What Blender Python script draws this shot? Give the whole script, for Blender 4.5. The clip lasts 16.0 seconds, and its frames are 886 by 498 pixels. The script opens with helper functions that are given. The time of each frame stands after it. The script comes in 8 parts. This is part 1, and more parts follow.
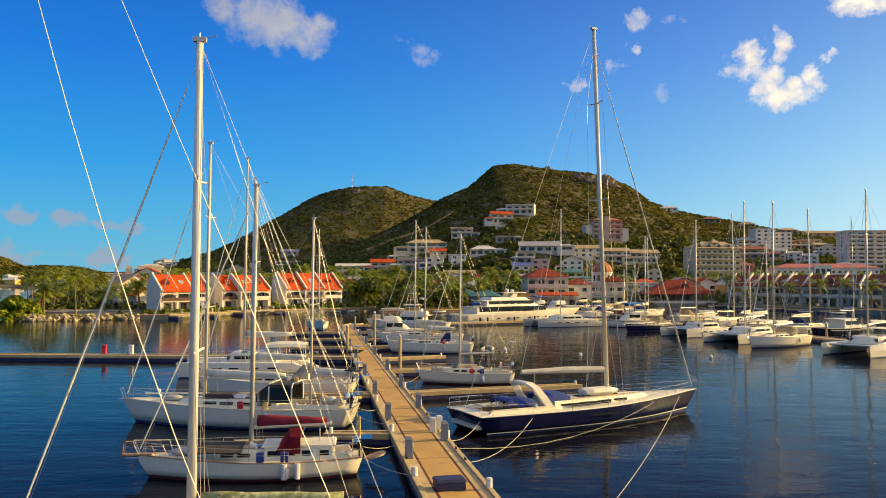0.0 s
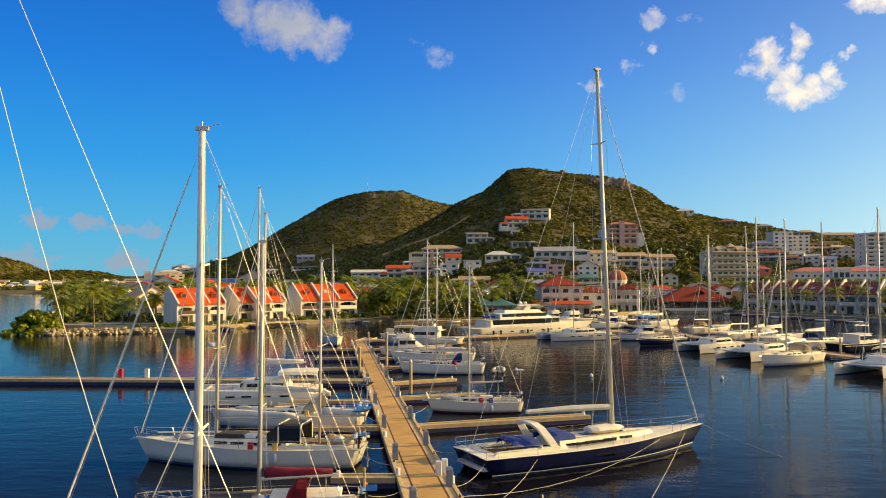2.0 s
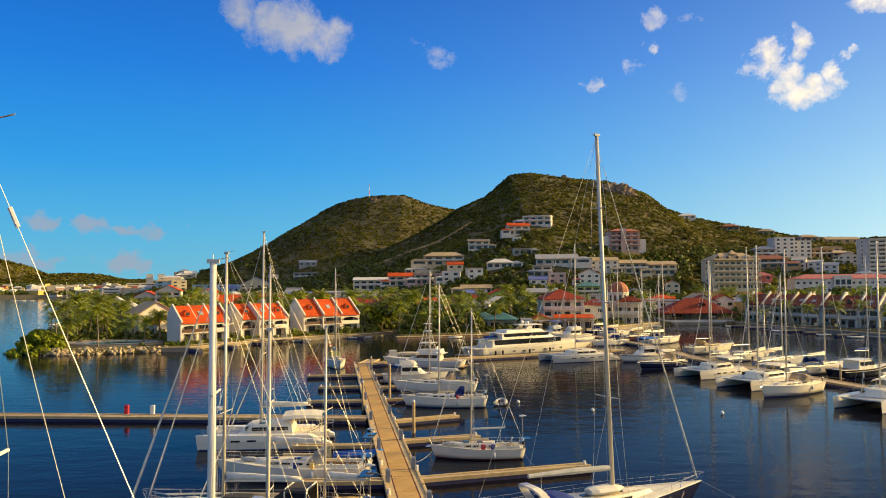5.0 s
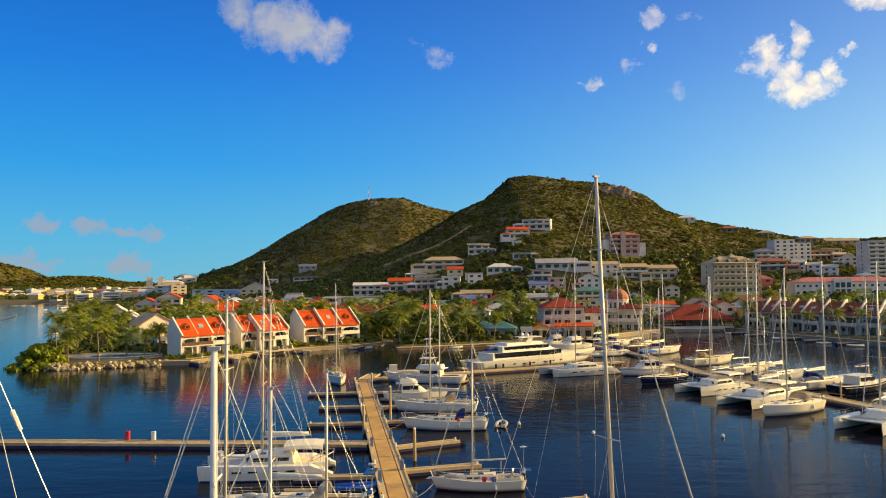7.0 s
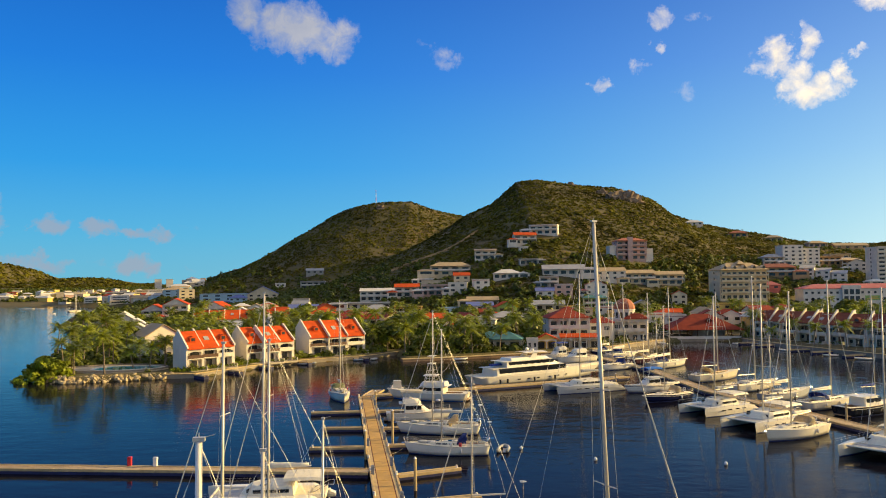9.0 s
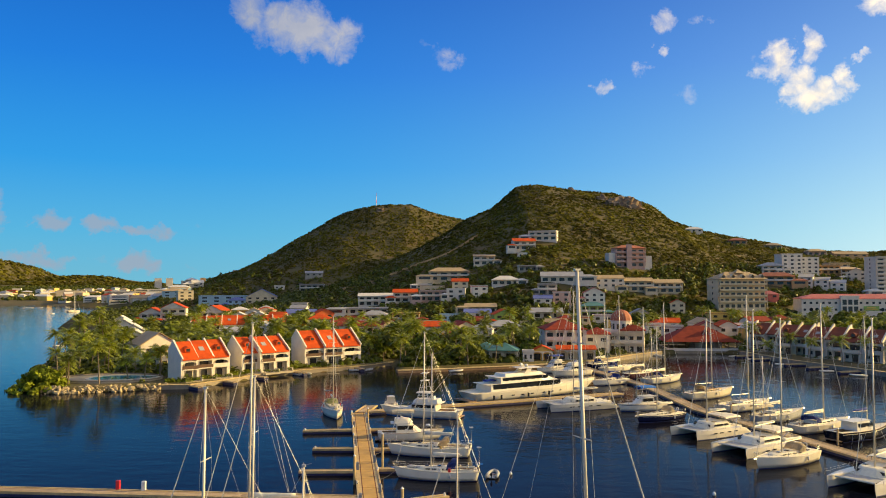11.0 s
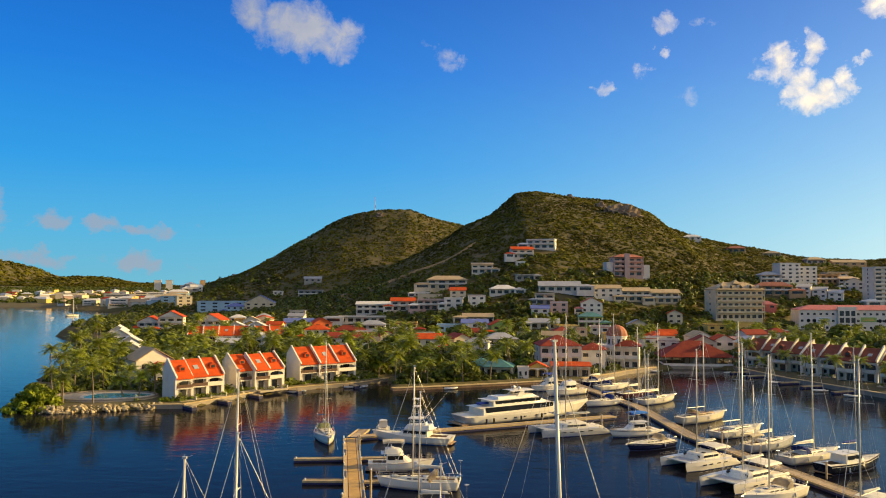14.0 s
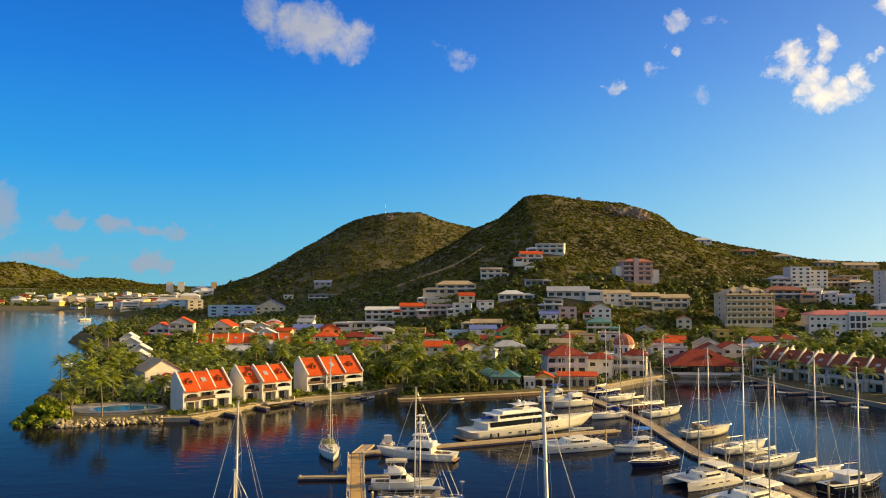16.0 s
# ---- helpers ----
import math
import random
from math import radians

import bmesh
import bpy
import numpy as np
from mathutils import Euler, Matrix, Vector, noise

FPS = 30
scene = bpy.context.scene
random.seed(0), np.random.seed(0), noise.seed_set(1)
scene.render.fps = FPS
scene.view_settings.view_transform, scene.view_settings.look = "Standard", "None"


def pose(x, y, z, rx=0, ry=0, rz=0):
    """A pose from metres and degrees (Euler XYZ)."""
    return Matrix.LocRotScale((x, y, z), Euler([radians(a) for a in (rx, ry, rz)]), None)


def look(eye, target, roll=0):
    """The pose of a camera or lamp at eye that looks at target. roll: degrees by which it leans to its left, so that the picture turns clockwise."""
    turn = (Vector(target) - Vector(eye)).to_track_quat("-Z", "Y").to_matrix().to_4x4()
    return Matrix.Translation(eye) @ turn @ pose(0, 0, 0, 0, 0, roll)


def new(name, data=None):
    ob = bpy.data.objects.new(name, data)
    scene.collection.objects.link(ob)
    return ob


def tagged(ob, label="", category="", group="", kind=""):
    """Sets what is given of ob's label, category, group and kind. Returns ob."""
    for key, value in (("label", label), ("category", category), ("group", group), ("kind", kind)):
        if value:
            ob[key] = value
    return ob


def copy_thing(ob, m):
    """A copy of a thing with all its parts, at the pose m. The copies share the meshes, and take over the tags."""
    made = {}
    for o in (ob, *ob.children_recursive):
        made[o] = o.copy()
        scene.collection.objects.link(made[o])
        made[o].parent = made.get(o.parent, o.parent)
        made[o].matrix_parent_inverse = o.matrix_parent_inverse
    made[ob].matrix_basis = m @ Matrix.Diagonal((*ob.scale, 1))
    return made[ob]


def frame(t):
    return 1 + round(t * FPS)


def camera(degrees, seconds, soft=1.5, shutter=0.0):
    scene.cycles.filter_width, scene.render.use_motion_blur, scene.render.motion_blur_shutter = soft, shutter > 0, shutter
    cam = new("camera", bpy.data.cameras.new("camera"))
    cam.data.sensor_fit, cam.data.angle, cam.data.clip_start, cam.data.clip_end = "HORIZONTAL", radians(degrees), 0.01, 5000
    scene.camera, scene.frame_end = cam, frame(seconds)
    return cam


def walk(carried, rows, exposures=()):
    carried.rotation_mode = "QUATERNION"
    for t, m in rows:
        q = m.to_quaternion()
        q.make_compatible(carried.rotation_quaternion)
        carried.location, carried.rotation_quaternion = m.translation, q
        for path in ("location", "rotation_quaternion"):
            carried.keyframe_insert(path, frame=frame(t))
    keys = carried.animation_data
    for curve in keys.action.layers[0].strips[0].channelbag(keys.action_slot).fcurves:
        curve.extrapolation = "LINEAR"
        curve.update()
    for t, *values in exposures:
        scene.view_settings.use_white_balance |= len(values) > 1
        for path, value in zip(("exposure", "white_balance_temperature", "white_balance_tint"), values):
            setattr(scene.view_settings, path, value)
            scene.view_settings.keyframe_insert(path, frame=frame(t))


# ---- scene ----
cam = camera(58.3, 16.0, soft=1.0)
METRES, EYE, TILT, LEAN, TURN = 26.0, 9.3, 2.3, 0.0, 0.0
ROWS = [
    (0.0, -0.0248, 0.0, 0.0, -0.22, 0.0, -0.0),
    (0.5, -0.0230, -0.0064, 0.0245, -0.48, 0.02, 0.23),
    (1.0, -0.0170, -0.0118, 0.0484, -0.09, 0.02, 0.43),
    (1.5, -0.0069, -0.0181, 0.0738, 0.79, 0.04, 0.43),
    (2.0, 0.0026, -0.0287, 0.1002, 0.95, 0.12, 0.38),
    (2.5, 0.0082, -0.0362, 0.1261, 0.12, 0.19, 0.26),
    (3.0, 0.0089, -0.0393, 0.1518, -0.29, 0.19, 0.01),
    (3.5, 0.0085, -0.0441, 0.1804, 0.48, 0.12, -0.04),
    (4.0, 0.0061, -0.0525, 0.2099, 0.86, 0.12, 0.08),
    (4.5, 0.0028, -0.0597, 0.2401, 1.00, 0.16, 0.34),
    (7.0, 0.0036, -0.0658, 0.3845, 1.06, 0.16, 0.86),
    (7.5, 0.0107, -0.0612, 0.4124, 1.05, 0.15, 0.97),
    (8.0, 0.0165, -0.0595, 0.4411, 1.50, 0.16, 0.96),
    (8.5, 0.0249, -0.0609, 0.4737, 1.94, 0.17, 0.9),
    (9.0, 0.0349, -0.0593, 0.5028, 1.63, 0.24, 0.82),
    (11.5, 0.0938, -0.0584, 0.6575, 1.59, 0.3, 0.05),
    (12.0, 0.1036, -0.0574, 0.6867, 1.35, 0.33, -0.03),
    (12.5, 0.1133, -0.0595, 0.7182, 1.45, 0.33, -0.07),
    (13.0, 0.1209, -0.0614, 0.7524, 1.79, 0.31, -0.08),
    (13.5, 0.1308, -0.0676, 0.7847, 1.80, 0.32, -0.08),
    (14.0, 0.1429, -0.0731, 0.817, 1.71, 0.34, -0.04),
    (14.5, 0.1569, -0.0779, 0.8492, 1.87, 0.34, 0.02),
    (15.0, 0.1707, -0.0862, 0.8844, 2.25, 0.31, 0.06),
    (15.5, 0.1848, -0.0902, 0.9178, 2.52, 0.3, 0.08),
    (16.0, 0.2033, -0.1035, 0.9494, 2.51, 0.33, 0.12),
]
walk(cam, [(t, pose(0, 0, EYE, TILT, LEAN, TURN) @ pose(METRES * x, METRES * y, METRES * z, 90 + pitch, roll, yaw)) for t, x, y, z, yaw, pitch, roll in ROWS],
     exposures=[(0.0, 0.62), (16.0, 0.62)])

# ---- world, sun, exposure ----
SUN_AZ, SUN_EL = 78.0, 18.0          # degrees clockwise from the view's forward axis, and above the horizon
sun_dir = Vector((math.sin(radians(SUN_AZ)) * math.cos(radians(SUN_EL)), math.cos(radians(SUN_AZ)) * math.cos(radians(SUN_EL)), math.sin(radians(SUN_EL))))
sun = new("sun", bpy.data.lights.new("sun", "SUN"))
sun.data.energy, sun.data.angle, sun.data.color = 5.0, radians(0.6), (1.0, 0.71, 0.27)
sun.matrix_world = look((0, 0, 300), Vector((0, 0, 300)) - sun_dir)

world = bpy.data.worlds.new("sky")
scene.world = world
world.use_nodes = True
wn, wl = world.node_tree.nodes, world.node_tree.links
wn.clear()


def wnode(kind, **kw):
    n = wn.new(kind)
    for k, v in kw.items():
        n.inputs[k].default_value = v
    return n


def wmath(op, a, b=None, c=None, clamp=False):
    n = wn.new("ShaderNodeMath")
    n.operation, n.use_clamp = op, clamp
    for i, v in enumerate((a, b, c)):
        if v is None:
            continue
        if isinstance(v, (int, float)):
            n.inputs[i].default_value = v
        else:
            wl.new(v, n.inputs[i])
    return n.outputs[0]


sky = wn.new("ShaderNodeTexSky")
sky.sky_type, sky.sun_disc = "NISHITA", False
sky.sun_elevation, sky.sun_rotation = radians(SUN_EL), radians(SUN_AZ)
sky.air_density, sky.dust_density, sky.ozone_density, sky.altitude = 1.0, 1.6, 3.0, 0
coord = wn.new("ShaderNodeTexCoord")
xyz = wn.new("ShaderNodeSeparateXYZ")
wl.new(coord.outputs["Generated"], xyz.inputs[0])
az = wmath("MULTIPLY", wmath("ARCTAN2", xyz.outputs[0], xyz.outputs[1]), 57.2958)
el = wmath("MULTIPLY", wmath("ARCSINE", xyz.outputs[2]), 57.2958)
# the clear tropical blue, paler towards the horizon
ramp = wn.new("ShaderNodeValToRGB")
wl.new(wmath("DIVIDE", el, 60.0, clamp=True), ramp.inputs[0])
stops = ((0.0, (0.13, 0.42, 0.56)), (0.06, (0.060, 0.37, 0.62)), (0.14, (0.010, 0.27, 0.66)), (0.25, (0.001, 0.165, 0.60)), (0.36, (0.001, 0.104, 0.47)), (1.0, (0.07, 0.12, 0.25)))
while len(ramp.color_ramp.elements) < len(stops):
    ramp.color_ramp.elements.new(0.5)
for stop, (place, colour) in zip(ramp.color_ramp.elements, stops):
    stop.position, stop.color = place, (*colour, 1)
# whitened towards the sun and low down
toward = wmath("ADD", wmath("MULTIPLY", wmath("ADD", wmath("MULTIPLY", xyz.outputs[0], sun_dir.x), wmath("MULTIPLY", xyz.outputs[1], sun_dir.y)), 0.5), 0.5, clamp=True)
glow = wmath("MULTIPLY", wmath("POWER", toward, 5.6), wmath("POWER", 2.718, wmath("MULTIPLY", wmath("ABSOLUTE", el), -0.085)))
pale = wn.new("ShaderNodeMix")
pale.data_type = "RGBA"
wl.new(wmath("MULTIPLY", glow, 2.5, clamp=True), pale.inputs["Factor"]), wl.new(ramp.outputs[0], pale.inputs["A"])
pale.inputs["B"].default_value = (0.68, 0.88, 0.86, 1)
dim = wn.new("ShaderNodeMix")
dim.data_type, dim.blend_type = "RGBA", "MULTIPLY"
dim.inputs["Factor"].default_value, dim.inputs["B"].default_value = 1.0, (0.12, 0.12, 0.12, 1)
wl.new(sky.outputs[0], dim.inputs["A"])
deep = wn.new("ShaderNodeMix")
deep.data_type = "RGBA"
deep.inputs["Factor"].default_value = 0.08
wl.new(pale.outputs["Result"], deep.inputs["A"]), wl.new(dim.outputs["Result"], deep.inputs["B"])
# clouds: (azimuth, elevation, half width, half height in degrees, strength)
CLOUDS = [(-12.0, 17.8, 4.2, 2.2, 1.5), (-15.3, 18.6, 1.9, 1.6, 1.2), (-9.9, 17.2, 2.6, 2.0, 1.2), (-1.2, 16.0, 1.6, 0.9, 0.6), (-2.6, 16.7, 0.9, 0.6, 0.45),
          (21.4, 14.8, 1.3, 1.7, 1.1), (23.4, 15.6, 1.0, 1.4, 1.0), (23.7, 12.2, 2.1, 1.5, 1.2), (22.7, 13.4, 1.7, 1.5, 1.15), (20.4, 14.2, 1.2, 0.8, 0.75), (25.5, 13.1, 0.8, 1.3, 1.0),
          (28.2, 17.4, 2.2, 1.1, 1.2), (26.4, 14.5, 0.8, 0.5, 0.95), (13.8, 16.2, 0.8, 0.6, 0.85), (12.6, 15.0, 0.8, 0.8, 0.6),
          (10.0, 13.7, 1.1, 0.6, 0.8), (14.2, 17.9, 1.5, 0.7, 0.62), (16.8, 18.0, 1.3, 0.5, 0.5), (15.5, 13.1, 1.0, 0.7, 0.42),
          (-31.6, 4.9, 1.5, 2.3, 1.6), (-28.0, 4.4, 1.6, 0.9, 1.6), (-25.0, 4.0, 1.5, 0.8, 1.6), (-22.3, 3.7, 2.4, 0.55, 1.3), (-22.7, 1.5, 1.4, 1.0, 1.7), (-29.2, 1.7, 3.6, 0.55, 1.4),
          (-24.0, 1.6, 2.0, 0.4, 0.6), (-19.2, 1.2, 0.4, 0.7, 0.55), (-19.0, 4.0, 1.6, 0.35, 0.4)]
# ragged outlines: the clouds' own places are stirred a little
stir = wnode("ShaderNodeTexNoise", Scale=0.55, Detail=5.0, Roughness=0.62)
place = wn.new("ShaderNodeCombineXYZ")
wl.new(az, place.inputs[0]), wl.new(el, place.inputs[1]), wl.new(place.outputs[0], stir.inputs["Vector"])
drift = wn.new("ShaderNodeSeparateColor")
wl.new(stir.outputs["Color"], drift.inputs[0])
az_c = wmath("ADD", az, wmath("MULTIPLY", wmath("SUBTRACT", drift.outputs[0], 0.5), 3.4))
el_c = wmath("ADD", el, wmath("MULTIPLY", wmath("SUBTRACT", drift.outputs[1], 0.5), 2.6))
mask = None
for a, e, w, h, k in CLOUDS:
    dx = wmath("POWER", wmath("ABSOLUTE", wmath("DIVIDE", wmath("SUBTRACT", az_c, a), w)), 2.0)
    dy = wmath("POWER", wmath("ABSOLUTE", wmath("DIVIDE", wmath("SUBTRACT", el_c, e), h)), 2.0)
    blob = wmath("MULTIPLY", wmath("SUBTRACT", 1.0, wmath("ADD", dx, dy), clamp=True), k)
    mask = blob if mask is None else wmath("MAXIMUM", mask, blob)
comb = wn.new("ShaderNodeCombineXYZ")
wl.new(az, comb.inputs[0]), wl.new(el, comb.inputs[1])
# scattered cumulus added out of view, beyond the mapped stretch, to whiten fill light
high = wmath("MAXIMUM", wmath("MULTIPLY", wmath("SUBTRACT", el, 23.0), 0.08, clamp=True), wmath("MULTIPLY", wmath("MULTIPLY", wmath("SUBTRACT", wmath("ABSOLUTE", az), 42.0), 0.05, clamp=True), wmath("MULTIPLY", el, 0.2, clamp=True)))
field = wnode("ShaderNodeTexNoise", Scale=3.2, Detail=3.0, Roughness=0.5)
wl.new(coord.outputs["Generated"], field.inputs["Vector"])
mask = wmath("MAXIMUM", mask, wmath("MULTIPLY", high, wmath("MULTIPLY", wmath("SUBTRACT", field.outputs[0], 0.31), 6.0, clamp=True)))
puff = wnode("ShaderNodeTexNoise", Scale=0.8, Detail=8.0, Roughness=0.6, Distortion=0.5)
wl.new(comb.outputs[0], puff.inputs["Vector"])
cover = wmath("MULTIPLY", wmath("SUBTRACT", wmath("ADD", mask, wmath("MULTIPLY", puff.outputs[0], 2.0)), 1.3), 0.95, clamp=True)
cover = wmath("MULTIPLY", cover, wmath("MULTIPLY", mask, 1.7, clamp=True))
cover = wmath("MULTIPLY", cover, wmath("ADD", wmath("MULTIPLY", az, 0.008), 0.95, clamp=True))
# sunlit towards the sun, and behind the viewer for warmer fill; greyer between
lit = wmath("MAXIMUM", wmath("ADD", wmath("MULTIPLY", az, 0.022), 0.42, clamp=True), wmath("MULTIPLY", wmath("SUBTRACT", wmath("ABSOLUTE", az), 50.0), 0.015, clamp=True))
tone = wn.new("ShaderNodeMix")
tone.data_type = "RGBA"
tone.inputs["A"].default_value, tone.inputs["B"].default_value = (0.29, 0.32, 0.39, 1), (1.05, 0.90, 0.68, 1)
shade = wnode("ShaderNodeTexNoise", Scale=0.9, Detail=4.0, Roughness=0.6)
wl.new(comb.outputs[0], shade.inputs["Vector"])
wl.new(wmath("MULTIPLY", lit, wmath("ADD", wmath("MULTIPLY", shade.outputs[0], 1.2), 0.35), clamp=True), tone.inputs["Factor"])
over = wn.new("ShaderNodeMix")
over.data_type = "RGBA"
wl.new(cover, over.inputs["Factor"]), wl.new(deep.outputs["Result"], over.inputs["A"]), wl.new(tone.outputs["Result"], over.inputs["B"])
# the open sea beyond the last sheet of water
sea = wn.new("ShaderNodeMix")
sea.data_type = "RGBA"
wl.new(wmath("MULTIPLY", wmath("ADD", el, 0.02), -20.0, clamp=True), sea.inputs["Factor"])
wl.new(over.outputs["Result"], sea.inputs["A"])
sea.inputs["B"].default_value = (0.03, 0.12, 0.30, 1)
back = wnode("ShaderNodeBackground", Strength=0.81)
out = wn.new("ShaderNodeOutputWorld")
wl.new(sea.outputs["Result"], back.inputs[0]), wl.new(back.outputs[0], out.inputs[0])

# ---- materials ----
def mat(name, col, rough=0.6, metal=0.0, var=0.14, scale=0.6, fine=9.0, bump=0.15, stain=(), stain_at=0.62, rnd=0.0, spec=0.5, island=0.0, thin=0.0):
    """A surface with broad and fine variation of its colour, stains and a fine relief. rnd: from object to object."""
    m = bpy.data.materials.new(name)
    m.use_nodes = True
    n, l = m.node_tree.nodes, m.node_tree.links
    b = n["Principled BSDF"]
    tc = n.new("ShaderNodeTexCoord")

    def noise_at(s, detail=4.0):
        t = n.new("ShaderNodeTexNoise")
        t.inputs["Scale"].default_value, t.inputs["Detail"].default_value = s, detail
        l.new(tc.outputs["Object"], t.inputs["Vector"])
        return t.outputs[0]

    def mix(f, a, c, kind="MIX"):
        t = n.new("ShaderNodeMix")
        t.data_type, t.blend_type = "RGBA", kind
        for key, v in (("Factor", f), ("A", a), ("B", c)):
            if isinstance(v, (int, float)):
                t.inputs[key].default_value = v
            elif isinstance(v, tuple):
                t.inputs[key].default_value = (*v[:3], 1)
            else:
                l.new(v, t.inputs[key])
        return t.outputs["Result"]

    def remap(v, lo, hi, a=0.0, c=1.0):
        t = n.new("ShaderNodeMapRange")
        for i, x in enumerate((None, lo, hi, a, c)):
            if i:
                t.inputs[i].default_value = x
        l.new(v, t.inputs[0])
        return t.outputs[0]

    broad, grain = noise_at(scale), noise_at(fine)
    dark, light = tuple(c * (1 - var) for c in col), tuple(min(1, c * (1 + var)) for c in col)
    c = mix(remap(broad, 0.35, 0.65), dark, light)
    c = mix(remap(grain, 0.3, 0.7, 0.0, 0.55), c, tuple(x * (1 - 1.3 * var) for x in col))
    if stain:
        c = mix(remap(noise_at(scale * 2.3, 6.0), stain_at, stain_at + 0.12, 0.0, 0.8), c, stain)
    for amount, source in ((rnd, "ShaderNodeObjectInfo"), (island, "ShaderNodeNewGeometry")):
        if amount:
            o = n.new(source)
            h = n.new("ShaderNodeHueSaturation")
            l.new(remap(o.outputs["Random" if amount is rnd and source == "ShaderNodeObjectInfo" else "Random Per Island"], 0, 1, 1 - amount, 1 + amount), h.inputs["Value"])
            l.new(c, h.inputs["Color"])
            c = h.outputs[0]
    l.new(c, b.inputs["Base Color"])
    b.inputs["Roughness"].default_value, b.inputs["Metallic"].default_value = rough, metal
    b.inputs["Specular IOR Level"].default_value = spec
    if bump:
        bp = n.new("ShaderNodeBump")
        bp.inputs["Strength"].default_value, bp.inputs["Distance"].default_value = bump, 0.04
        l.new(grain, bp.inputs["Height"]), l.new(bp.outputs[0], b.inputs["Normal"])
    if thin:
        tr, both = n.new("ShaderNodeBsdfTranslucent"), n.new("ShaderNodeMixShader")
        both.inputs[0].default_value = thin
        l.new(c, tr.inputs[0]), l.new(b.outputs[0], both.inputs[1]), l.new(tr.outputs[0], both.inputs[2])
        l.new(both.outputs[0], n["Material Output"].inputs[0])
    return m


